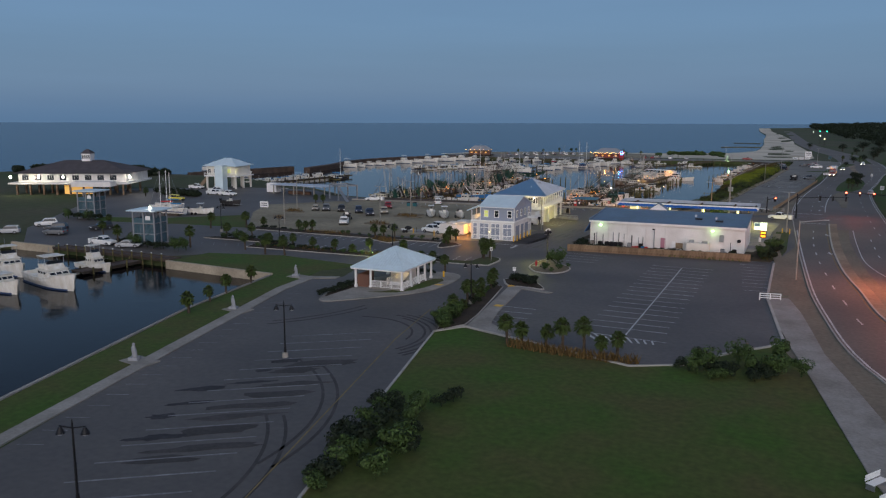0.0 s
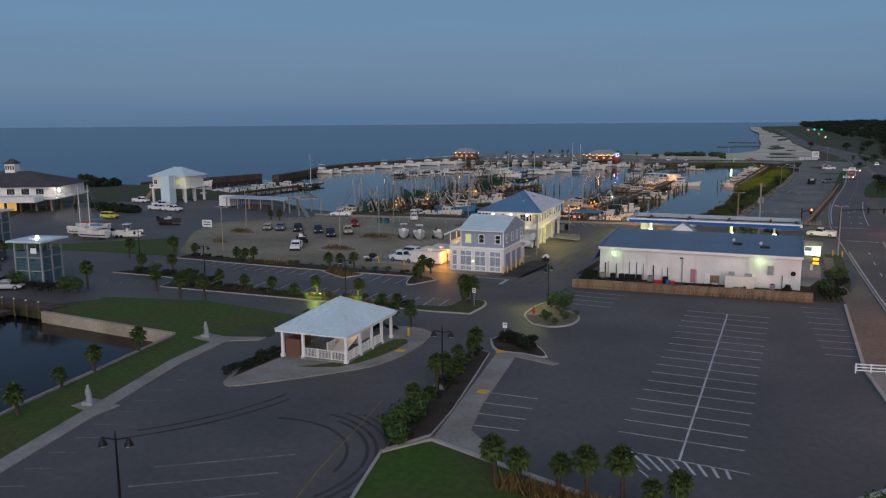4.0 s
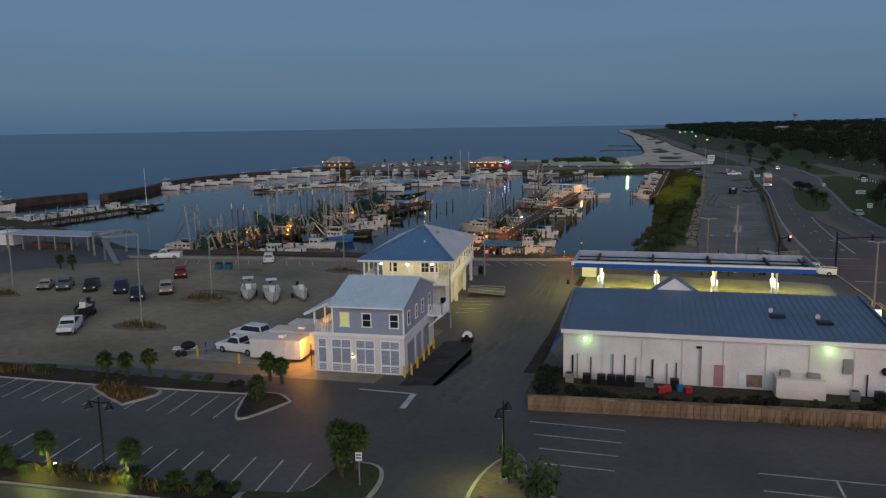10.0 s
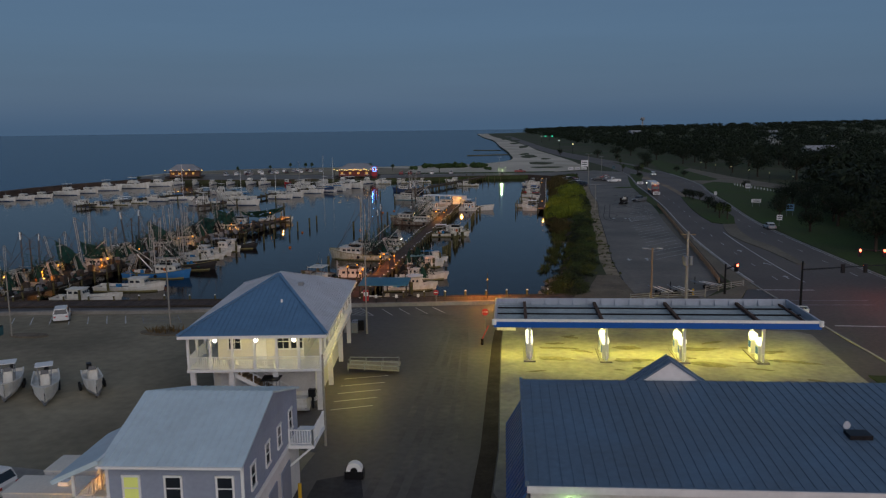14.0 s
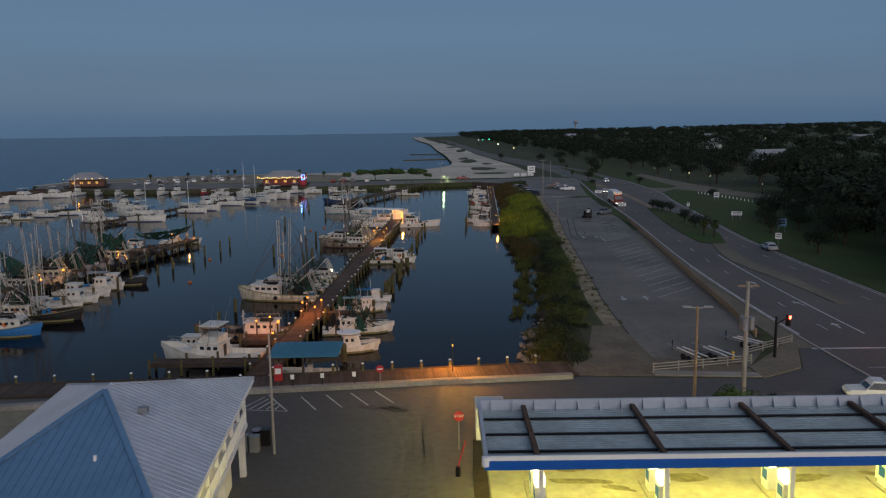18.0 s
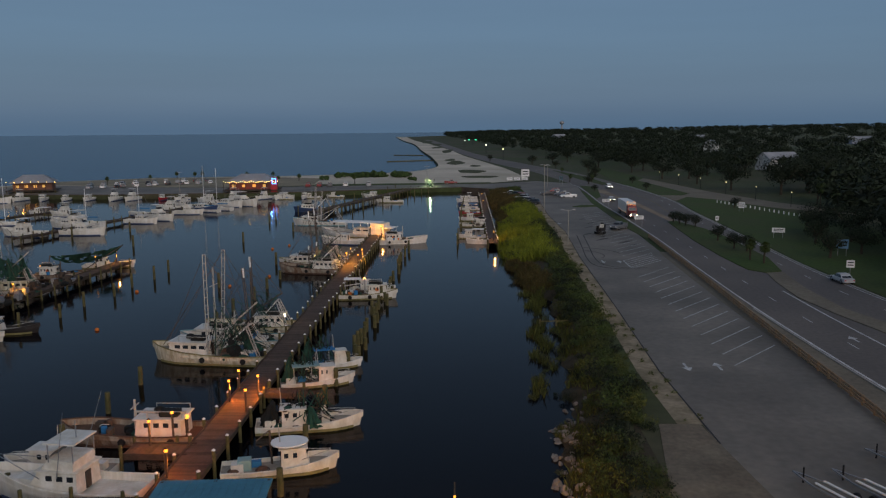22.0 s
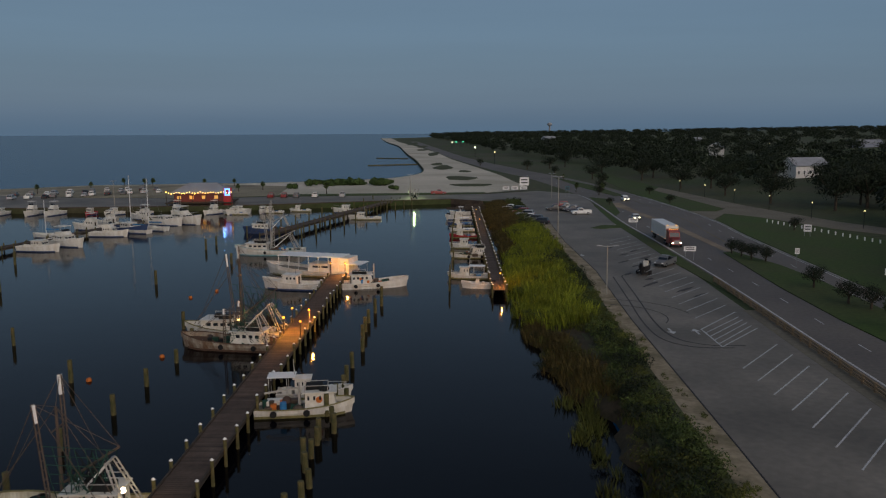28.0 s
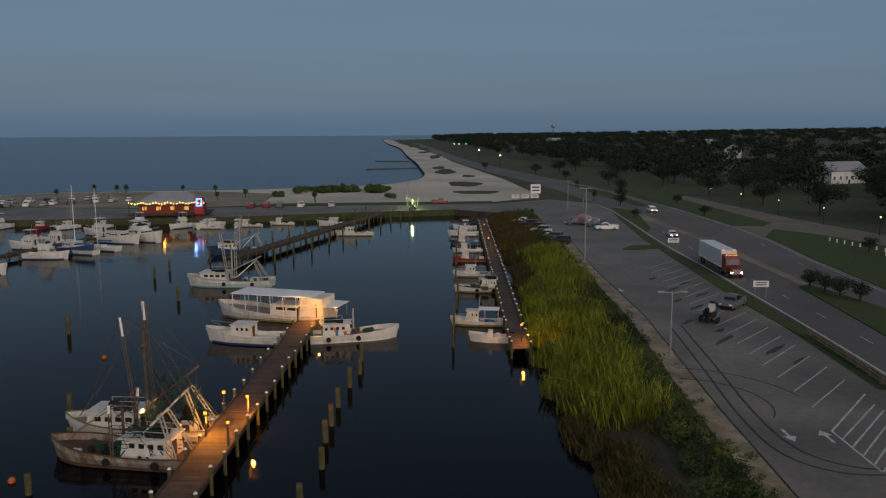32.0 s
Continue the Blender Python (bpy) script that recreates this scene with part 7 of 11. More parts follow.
def hull(t, L, B, free, rise, material="hull_white", deck="boat_deck", stripe="boot_stripe", rail=True, full=0.7):
    """A planked or moulded hull with its bow to +x, its deck sunk inside the bulwark. full: how far forward the beam holds."""
    n, rings, edge = 14, [], []
    for i in range(n + 1):
        u = i / n
        x = -L / 2 + L * u
        w = 1.0 if u < full else max(0.03, math.cos((u - full) / (1 - full) * math.pi / 2) ** 0.75)
        w *= 0.9 + 0.1 * min(1, u / 0.25)
        z = free + rise * max(0, (u - 0.35) / 0.65) ** 1.8 + 0.12 * free * max(0, 0.25 - u) / 0.25
        rake = 0.55 * rise * max(0, (u - 0.8) / 0.2)
        r = ring_at(x, B / 2 * w, -0.55 * (1 - max(0, u - 0.85) * 4), z)
        rings.append([(px + rake * max(0, pz) / z, py, pz) for px, py, pz in r])
        edge.append((x + rake, B / 2 * w, z))
    g = Geo()
    g.add([p for r in rings for p in r], [(k * 8 + i, k * 8 + i + 1, (k + 1) * 8 + i + 1, (k + 1) * 8 + i) for k in range(n) for i in range(7)] + [tuple(range(7, -1, -1))])
    h = part("hull", g, M[material], t)
    d = Geo()
    lo = 0.62
    vs = [(x, s * b * 0.95, max(z * lo, z - 0.55)) for x, b, z in edge for s in (1, -1)]
    d.add(vs, [(2 * k, 2 * k + 1, 2 * k + 3, 2 * k + 2) for k in range(n)])
    part("deck", d, M[deck], t)
    ins = Geo()
    for s in (1, -1):
        vs = [p for x, b, z in edge for p in ((x, s * b * 0.95, max(z * lo, z - 0.55) - 0.02), (x, s * b * 0.95, z))]
        ins.add(vs, [(2 * k, 2 * k + 1, 2 * k + 3, 2 * k + 2) for k in range(n)])
    part("bulwark", ins, M[material], t)
    for s in (1, -1):
        if rail:
            g = Geo().loft([[(x, s * b * 0.98 - 0.07, z - 0.02), (x, s * b * 0.98 + 0.07, z - 0.02), (x, s * b * 0.98 + 0.06, z + 0.06), (x, s * b * 0.98 - 0.06, z + 0.06)] for x, b, z in edge])
            part("gunwale", g, M[stripe if rail != "white" else material], t)
        g = Geo().loft([[(r[1][0], s * (r[1][1] - 0.02), 0.03), (r[1][0], s * (r[1][1] + 0.035), 0.03), (r[1][0], s * (r[1][1] + 0.035), 0.25), (r[1][0], s * (r[1][1] - 0.02), 0.25)] for r in rings[:n]])
        part("boot_stripe", g, M[stripe], t)
    return edge


def cabin(t, x0, x1, w, z0, h, front=0.3, windows=3, roof=0.2, material="cabin_white", name="wheelhouse", pane="glass", roof_mat=None):
    """A deckhouse from x0 to x1 with raked front, window panes and an overhanging roof."""
    c = part(name, Geo().loft([[(x0, w / 2, z0), (x0, -w / 2, z0), (x1, -w / 2, z0), (x1, w / 2, z0)], [(x0 + 0.05, w / 2 * 0.94, z0 + h), (x0 + 0.05, -w / 2 * 0.94, z0 + h), (x1 - front, -w / 2 * 0.94, z0 + h), (x1 - front, w / 2 * 0.94, z0 + h)]]), M[material], t)
    zz0, zz1 = z0 + h * 0.60, z0 + h * 0.83
    n = max(1, windows)
    for s in (1, -1):
        for k in range(n):
            a = x0 + 0.25 + (x1 - front - x0 - 0.5) * k / n
            b = a + (x1 - front - x0 - 0.5) / n - 0.34
            part("side_window", Geo().box(a, s * w / 2 * 0.955 - 0.03, zz0, b, s * w / 2 * 0.985 + 0.01 * s, zz1), M[pane], c)
    g0, g1 = x1 - front * 0.52 + 0.03, x1 - front * 0.88 + 0.03
    for k in (-1, 0, 1):
        y0, y1 = k * w * 0.29 - w * 0.12, k * w * 0.29 + w * 0.12
        part("front_window", Geo().quad((g0, y0, zz0), (g0, y1, zz0), (g1, y1, zz1), (g1, y0, zz1)), M[pane], c)
    part("door", Geo().box(x0 - 0.03, -0.3, z0 + 0.05, x0 + 0.06, 0.3, z0 + h * 0.82), M["wood_dark"], c)
    r = roof
    part("cabin_roof", Geo().box(x0 - r, -w / 2 - r * 0.6, z0 + h, x1 - front + r * 1.4, w / 2 + r * 0.6, z0 + h + 0.09), M[roof_mat or material], t)
    return c


def drape(t, hook, foot, wide, material="net"):
    """A trawl net hoisted to dry: gathered at the hook, falling in deep folds to the deck."""
    rr = random.Random(int(hook[0] * 100 + hook[2] * 10))
    a, b, n, rings = Vector(hook), Vector(foot), 14, []
    for i in range(9):
        u = i / 8
        c = a.lerp(b, u)
        w = 0.07 + wide * u ** 0.75 * rr.uniform(0.85, 1.1)
        rings.append([(c.x + w * (1.0 if k % 2 else 0.62) * math.cos(2 * math.pi * k / n) + 0.1 * rr.random(), c.y + w * 0.8 * (1.0 if k % 2 else 0.62) * math.sin(2 * math.pi * k / n), c.z + 0.08 * rr.random()) for k in range(n)])
    part("net", Geo().loft(rings), M[material], t, "gathered green trawl net" if material == "net" else "gathered black trawl net")


def web(t, a, b, c):
    """Netting slung between two hoists and the rail: a grid of thin sagging cords."""
    a, b, c = Vector(a), Vector(b), Vector(c)
    g = Geo()
    for k in range(8):
        u = k / 7
        p, q = a.lerp(b, u), a.lerp(c, u)
        m = p.lerp(q, 0.5) - Vector((0, 0, 0.35))
        g.beam(p, m, 0.04, 0.04).beam(m, q, 0.04, 0.04)
        p, q = a.lerp(c, u), b.lerp(c, u)
        g.beam(p, q, 0.04, 0.04)
    part("net_web", g, M["net"], t, "slung green netting")


def tangle(t, L, B, zd, H, mx, rq):
    """Slack lines, chains and torn netting between mast, boom and rails."""
    for material, n, w in (("net_dark", 22, 0.045), ("net", 16, 0.07)):
        g = Geo()
        for k in range(n):
            u = rq.random()
            a = Vector((mx - L * 0.36 * u + rq.uniform(-0.2, 0.2), rq.uniform(-0.3, 0.3), zd + 1.6 + (H * 0.5 - 1.0) * rq.uniform(0.3, 1.0)))
            b = Vector((mx - L * rq.uniform(-0.08, 0.4), rq.choice((-1, 1)) * B * rq.uniform(0.2, 0.46), zd + rq.uniform(0.3, 1.1)))
            m = a.lerp(b, 0.5) - Vector((0, 0, rq.uniform(0.05, 0.5)))
            g.beam(a, m, w, w).beam(m, b, w, w)
        rl_ = part("rigging_tangle", g, M[material], t, "tangle of slack lines and netting")
        if JOIN is None:
            tagged(rl_, "tangle of slack lines and netting", kind="stuff")


def slung_net(t, a, b, drop, depth, material="net"):
    """A broad trawl net slung like a hammock between two points, ragged along its foot."""
    rr = random.Random(int(abs(a[0]) * 50 + drop * 10))
    a, b, n, rows = Vector(a), Vector(b), 20, 7
    side = Vector((-(b - a).y, (b - a).x, 0)).normalized()
    g, vs = Geo(), []
    for s in (0.03, -0.03):
        for r in range(rows):
            for k in range(n + 1):
                u = k / n
                sag = drop * (4 * u * (1 - u)) ** 0.7
                p = a.lerp(b, u) - Vector((0, 0, sag * (0.15 + 0.85 * r / (rows - 1)) + 0.12 * math.sin(k * 1.9 + r) * (r > 0)))
                p += side * (depth * (r / (rows - 1) - 0.5) * math.sin(math.pi * min(1, max(0.08, u))) + 0.1 * math.sin(k * 2.7 + r * 1.3)) + Vector((0, 0, s))
                vs.append(tuple(p))
    o = rows * (n + 1)
    fs = []
    for r in range(rows - 1):
        for k in range(n):
            i = r * (n + 1) + k
            if rr.random() > 0.12:
                fs += [(i, i + 1, i + n + 2, i + n + 1), (o + i + n + 1, o + i + n + 2, o + i + 1, o + i)]
    g.add(vs, fs)
    part("slung_net", g, M[material], t, "green trawl net slung to dry")


def lattice(a, b, w, n=12):
    """An outrigger of two rails with rungs."""
    g = Geo()
    a, b = Vector(a), Vector(b)
    o = Vector((w / 2, 0, 0))
    g.beam(a - o, b - o, 0.09, 0.09).beam(a + o, b + o, 0.09, 0.09)
    for k in range(n + 1):
        p = a.lerp(b, k / n)
        g.beam(p - o, p + o, 0.06, 0.06)
    return g


def trawler(x, y, turn, L=13.0, hullm="hull_old", cab="cabin_white", nets=True, rig=1.0, spread=0.2, house_aft=False, trim="boot_stripe", label="old white wooden shrimp trawler with raised outriggers and green nets", lit=None, dirty=False, mast="spar", hang=1.0):
    rq = random.Random(int(x * 7 + y * 13))
    t = thing("shrimp_boat", label, "boat", x, y, WATER, turn, "boats in the harbour")
    B, F = L * 0.31, L * 0.062 + 0.28
    e = hull(t, L, B, F, L * 0.065, hullm, "steel_rust" if dirty else "boat_deck", trim)
    zd = F * 0.66
    x0 = -L * 0.36 if house_aft else L * 0.02
    cabin(t, x0, x0 + L * 0.33, B * 0.70, zd, 1.62, 0.25, 4, 0.2, cab)
    for s in (1, -1):
        part("roof_rail", Geo().beam((x0, s * B * 0.28, zd + 2.25), (x0 + L * 0.24, s * B * 0.28, zd + 2.25), 0.05, 0.05).cbox(x0, s * B * 0.28, zd + 1.7, 0.05, 0.05, 0.58).cbox(x0 + L * 0.24, s * B * 0.28, zd + 1.7, 0.05, 0.05, 0.58), M["spar"], t)
    part("life_ring", Geo().cyl((x0 + L * 0.15, -B * 0.32, zd + 1.0), (x0 + L * 0.15, -B * 0.345, zd + 1.0), 0.3, 0.3, 12), M["orange"], t)
    part("roof_box", Geo().cbox(x0 + L * 0.1, 0.3, zd + 1.7, 1.5, 1.1, 0.42), M["net_dark"], t, "dark box on the roof")
    part("roof_net", Geo().ball(x0 + L * 0.2, -0.4, zd + 1.85, 0.5, 8, 5, 0.7), M["net_dark"], t, "dark net heaped on the roof")
    mx = x0 - 0.5 if not house_aft else x0 + L * 0.36
    H = L * 0.62 * rig
    part("mast", Geo().cyl((mx, 0, zd), (mx, 0, zd + H), 0.16, 0.09, 8), M[mast], t)
    part("boom", Geo().beam((mx, 0, zd + 1.9), (mx - L * 0.36, 0, zd + H * 0.62), 0.15, 0.15), M[mast], t)
    part("spreader", Geo().beam((mx, -B * 0.22, zd + H * 0.8), (mx, B * 0.22, zd + H * 0.8), 0.09, 0.09), M[mast], t)
    if rig > 0.5:
        lean = rq.uniform(-0.3, 0.9)
        for s in (1, -1):
            tip = (mx + lean, s * (B * 0.42 + H * spread), zd + H * rq.uniform(1.1, 1.24))
            part("outrigger", lattice((mx + 0.1, s * B * 0.42, zd + 0.4), tip, 0.34 if mast == "spar" else 0.22), M[mast], t, "raised lattice outrigger")
            if mast == "spar_dark":
                part("pole_tip", Geo().beam(Vector((mx + 0.1, s * B * 0.42, zd + 0.4)).lerp(Vector(tip), 0.84), tip, 0.3, 0.16), M["trim"], t, "white painted pole tip")
            for a, b in (((mx, 0, zd + H), (mx - L * 0.42, s * B * 0.44, zd + 0.5)), ((mx, 0, zd + H), (L * 0.44, s * 0.1, F * 1.5)), ((mx, 0, zd + H), tip), (tip, (mx - L * 0.3, s * B * 0.42, zd + 0.6)), (tip, (mx - L * 0.36, 0, zd + H * 0.62)), (tip, (L * 0.4, s * 0.2, F * 1.5))):
                part("stay", Geo().beam(a, b, 0.035, 0.035), M["spar_dark"], t)
        for s in (1, -1):
            part("gallows_leg", lattice((-L * 0.43, s * B * 0.38, zd), (-L * 0.30, s * B * 0.16, zd + 3.5), 0.3, 8), M["spar"], t, "white ladder-like stern gallows leg")
        part("gallows_bar", Geo().beam((-L * 0.30, B * 0.18, zd + 3.5), (-L * 0.30, -B * 0.18, zd + 3.5), 0.13, 0.13), M["spar"], t)
        part("cargo_boom", Geo().beam((mx - 0.6, 0.1, zd + 0.6), (-L * 0.30, 0.1, zd + 3.5), 0.15, 0.15), M["trim"], t, "white cargo boom")
    for k in range(12):
        px, py = rq.uniform(-L * 0.42, L * 0.0 if not house_aft else L * 0.3), rq.uniform(-B * 0.34, B * 0.34)
        if house_aft and px < L * 0.0:
            px += L * 0.3
        m_ = M[rq.choice(["wood_dark", "net", "steel_rust", "cabin_white", "spar_dark", "canvas_blue", "orange", "net_dark"])]
        if k % 3 == 0:
            part("net_heap", Geo().ball(px, py, zd + 0.12, rq.uniform(0.4, 0.75), 8, 5, 0.55), M[rq.choice(["net", "net_dark", "steel_rust"])], t, "heaped net on the deck")
        elif k % 3 == 1:
            part("crate", Geo().cbox(px, py, zd, rq.uniform(0.5, 1.0), rq.uniform(0.4, 0.7), rq.uniform(0.3, 0.7)), m_, t)
        else:
            part("drum", Geo().cyl((px, py, zd), (px, py, zd + 0.75), 0.26, 0.26, 8), m_, t)
    part("winch", Geo().cyl((mx - 1.2, -0.8, zd + 0.5), (mx - 1.2, 0.8, zd + 0.5), 0.42, 0.42, 10), M["steel_rust"], t, "rusty trawl winch")
    part("fish_box", Geo().cbox(-L * 0.3, 0.5, zd, 1.4, 1.0, 0.7), M["cabin_white"], t, "white fish box")
    part("barrel", Geo().cyl((-L * 0.2, -0.9, zd), (-L * 0.2, -0.9, zd + 0.9), 0.3, 0.3, 10), M["canvas_blue"], t, "blue plastic barrel")
    part("gear_box", Geo().cbox(-L * 0.12, 0.9, zd, 1.1, 0.7, 0.55), M["spar_dark"], t)
    part("rope_heap", Geo().ball(-L * 0.05, -0.8, zd + 0.25, 0.5, 8, 5, 0.6), M["spar_dark"], t)
    if nets:
        drape(t, (mx - L * 0.14, B * 0.1, zd + H * rq.uniform(0.16, 0.22) * hang), (mx - L * 0.2, B * 0.22, zd + 0.2), L * 0.08, rq.choice(["net", "net_dark"]))
        drape(t, (mx - L * 0.26, -B * 0.06, zd + H * rq.uniform(0.18, 0.25) * hang), (mx - L * 0.3, -B * 0.18, zd + 0.3), L * 0.09, rq.choice(["net", "net_dark"]))
        tangle(t, L, B, zd, H, mx, rq)
        if rig > 0.5:
            web(t, (mx - L * 0.34, 0, zd + H * 0.58), (mx + lean * 0.6, B * 0.42 + H * spread * 0.6, zd + H * 0.72), (mx - L * 0.05, B * 0.4, zd + 0.7))
    for s in (1, -1):
        for k in range(2):
            part("tyre_fender", Geo().cyl((-L * 0.3 + k * L * 0.34, s * (B / 2 - 0.04), F * 0.6), (-L * 0.3 + k * L * 0.34, s * (B / 2 + 0.12), F * 0.6), 0.3, 0.3, 12), M["tyre"], t)
    if lit:
        part("deck_lamp", Geo().ball(x0 - 0.2, 0.4, zd + 1.6, 0.2), M[lit], t, "glowing deck lamp")
        p = pose(x, y, WATER, 0, 0, turn) @ Vector((x0 - 1.2, 0.4, zd + 2.2))
        lamp("POINT", p.x, p.y, p.z, 38 if lit != "bulb_sodium" or x > -100 else 260, WARM if lit != "bulb_sodium" else (1.0, 0.34, 0.05), 0.15)
    return t


def workboat(x, y, turn, L=8.0, hullm="hull_white", top=None, cab_mat="cabin_white", aft=False, label="small white bay boat with forward cabin", gear=True):
    t = thing("work_boat", label, "boat", x, y, WATER, turn, "boats in the harbour")
    B, F = L * 0.30, L * 0.045 + 0.26
    hull(t, L, B, F, L * 0.068, hullm, "boat_deck", "boot_stripe", "white")
    zd = F * 0.6
    x0 = -L * 0.25 if aft else L * 0.02
    cabin(t, x0, x0 + L * 0.26, B * 0.62, zd, 1.6, 0.4, 2, 0.15, cab_mat)
    if top:
        part("canopy", Geo().box(x0 - L * 0.36, -B * 0.42, zd + 1.85, x0 + 0.1, B * 0.42, zd + 1.93), M[top], t, "flat deck awning")
        for px in (x0 - L * 0.34, x0 - L * 0.1):
            for s in (1, -1):
                part("stanchion", Geo().cbox(px, s * B * 0.38, zd, 0.06, 0.06, 1.85), M["spar"], t)
    part("mast", Geo().cyl((x0, 0, zd + 1.75), (x0 - 0.1, 0, zd + 3.4), 0.05, 0.03), M["spar"], t)
    for s in (1, -1):
        part("bow_rail", Geo().beam((L * 0.2, s * B * 0.42, F * 1.5 + 0.3), (L * 0.46, s * 0.1, F * 1.7 + 0.4), 0.04, 0.04), M["spar"], t)
    if gear:
        part("engine_box", Geo().cbox(-L * 0.36, 0, zd, 0.9, 0.8, 0.6), M["cabin_white"], t)
        part("ice_chest", Geo().cbox(-L * 0.2, B * 0.22, zd, 0.8, 0.5, 0.45), M["canvas_blue"], t)
        part("coil", Geo().cyl((-L * 0.12, -B * 0.22, zd), (-L * 0.12, -B * 0.22, zd + 0.25), 0.4, 0.35, 12), M["spar_dark"], t)
    return t


def cruiser(x, y, turn, L=10.0, fly=True, label="white motor cruiser with flying bridge", hullm="hull_white", long_rod=False):
    t = thing("motor_cruiser", label, "boat", x, y, WATER, turn, "boats in the harbour")
    B, F = L * 0.32, L * 0.09 + 0.25
    hull(t, L, B, F, L * 0.085, hullm, "cabin_white", "hull_blue", "white", 0.55)
    zd = F * 0.75
    cabin(t, -L * 0.12, L * 0.22, B * 0.76, zd, 1.55, L * 0.09, 3, 0.15)
    part("foredeck", Geo().loft([[(L * 0.16, B * 0.38, zd + 0.1), (L * 0.16, -B * 0.38, zd + 0.1), (L * 0.16, -B * 0.3, zd + 0.75), (L * 0.16, B * 0.3, zd + 0.75)], [(L * 0.4, B * 0.14, zd + 0.35), (L * 0.4, -B * 0.14, zd + 0.35), (L * 0.4, -B * 0.1, zd + 0.55), (L * 0.4, B * 0.1, zd + 0.55)]]), M["cabin_white"], t)
    if fly:
        fb = part("flybridge", Geo().loft([[(-L * 0.1, B * 0.34, zd + 1.64), (-L * 0.1, -B * 0.34, zd + 1.64), (L * 0.12, -B * 0.3, zd + 1.64), (L * 0.12, B * 0.3, zd + 1.64)], [(-L * 0.1, B * 0.36, zd + 2.3), (-L * 0.1, -B * 0.36, zd + 2.3), (L * 0.07, -B * 0.3, zd + 2.4), (L * 0.07, B * 0.3, zd + 2.4)]]), M["cabin_white"], t)
        part("windscreen", Geo().quad((L * 0.075, -B * 0.29, zd + 2.4), (L * 0.075, B * 0.29, zd + 2.4), (L * 0.04, B * 0.27, zd + 2.85), (L * 0.04, -B * 0.27, zd + 2.85)), M["glass"], fb)
        part("hardtop", Geo().box(-L * 0.12, -B * 0.36, zd + 3.5, L * 0.08, B * 0.36, zd + 3.6), M["cabin_white"], t, "white hardtop")
        for px in (-L * 0.1, L * 0.06):
            for s in (1, -1):
                part("top_leg", Geo().cyl((px, s * B * 0.33, zd + 2.2), (px, s * B * 0.33, zd + 3.5), 0.04), M["metal_grey"], t)
    part("cockpit", Geo().box(-L * 0.46, -B * 0.36, zd - 0.35, -L * 0.14, B * 0.36, zd - 0.3), M["boat_deck"], t)
    for s in (1, -1):
        part("bow_rail", Geo().beam((L * 0.1, s * B * 0.46, F * 1.3 + 0.5), (L * 0.47, s * 0.12, F * 1.9 + 0.5), 0.04, 0.04), M["metal_grey"], t)
        if long_rod:
            part("fishing_outrigger", Geo().cyl((L * 0.0, s * B * 0.4, zd + 1.2), (-L * 0.12, s * B * 0.6, zd + 6.2), 0.04, 0.015, 6), M["metal_grey"], t)
    part("swim_platform", Geo().box(-L * 0.55, -B * 0.36, 0.12, -L * 0.49, B * 0.36, 0.2), M["boat_deck"], t)
    part("radar_mast", Geo().cyl((-L * 0.06, 0, zd + (3.6 if fly else 1.6)), (-L * 0.06, 0, zd + (4.8 if fly else 3.0)), 0.04), M["metal_grey"], t)
    return t


def console_boat(x, y, turn, z=WATER, L=6.5, hullm="hull_white", ttop="trim", label="white centre-console fishing boat", motor=True, trailer=False):
    t = thing("fishing_boat", label, "boat", x, y, z, turn, "open boats")
    B, F = L * 0.33, 0.75
    hull(t, L, B, F, 0.45, hullm, "cabin_white", hullm, "white", 0.5)
    part("console", Geo().loft([[(-0.35, 0.4, 0.45), (-0.35, -0.4, 0.45), (0.45, -0.4, 0.45), (0.45, 0.4, 0.45)], [(-0.25, 0.36, 1.5), (-0.25, -0.36, 1.5), (0.2, -0.36, 1.5), (0.2, 0.36, 1.5)]]), M["cabin_white"], t)
    part("windscreen", Geo().quad((0.24, -0.34, 1.5), (0.24, 0.34, 1.5), (0.08, 0.3, 1.85), (0.08, -0.3, 1.85)), M["glass"], t)
    part("seat", Geo().cbox(-0.95, 0, 0.45, 0.45, 0.8, 0.6), M["cabin_white"], t)
    if ttop:
        part("t_top", Geo().box(-0.9, -0.75, 2.3, 0.65, 0.75, 2.37), M[ttop], t, "flat sun top")
        for px in (-0.7, 0.4):
            for s in (1, -1):
                part("top_leg", Geo().cyl((px, s * 0.45, 0.45), (px, s * 0.6, 2.3), 0.035), M["metal_grey"], t)
    if motor:
        m = part("outboard", Geo().cbox(-L / 2 - 0.3, 0, 0.75, 0.6, 0.42, 0.65), M["metal_dark"], t, "black outboard motor")
        part("motor_leg", Geo().cbox(-L / 2 - 0.35, 0, -0.3, 0.2, 0.16, 1.05), M["metal_dark"], m)
    return t


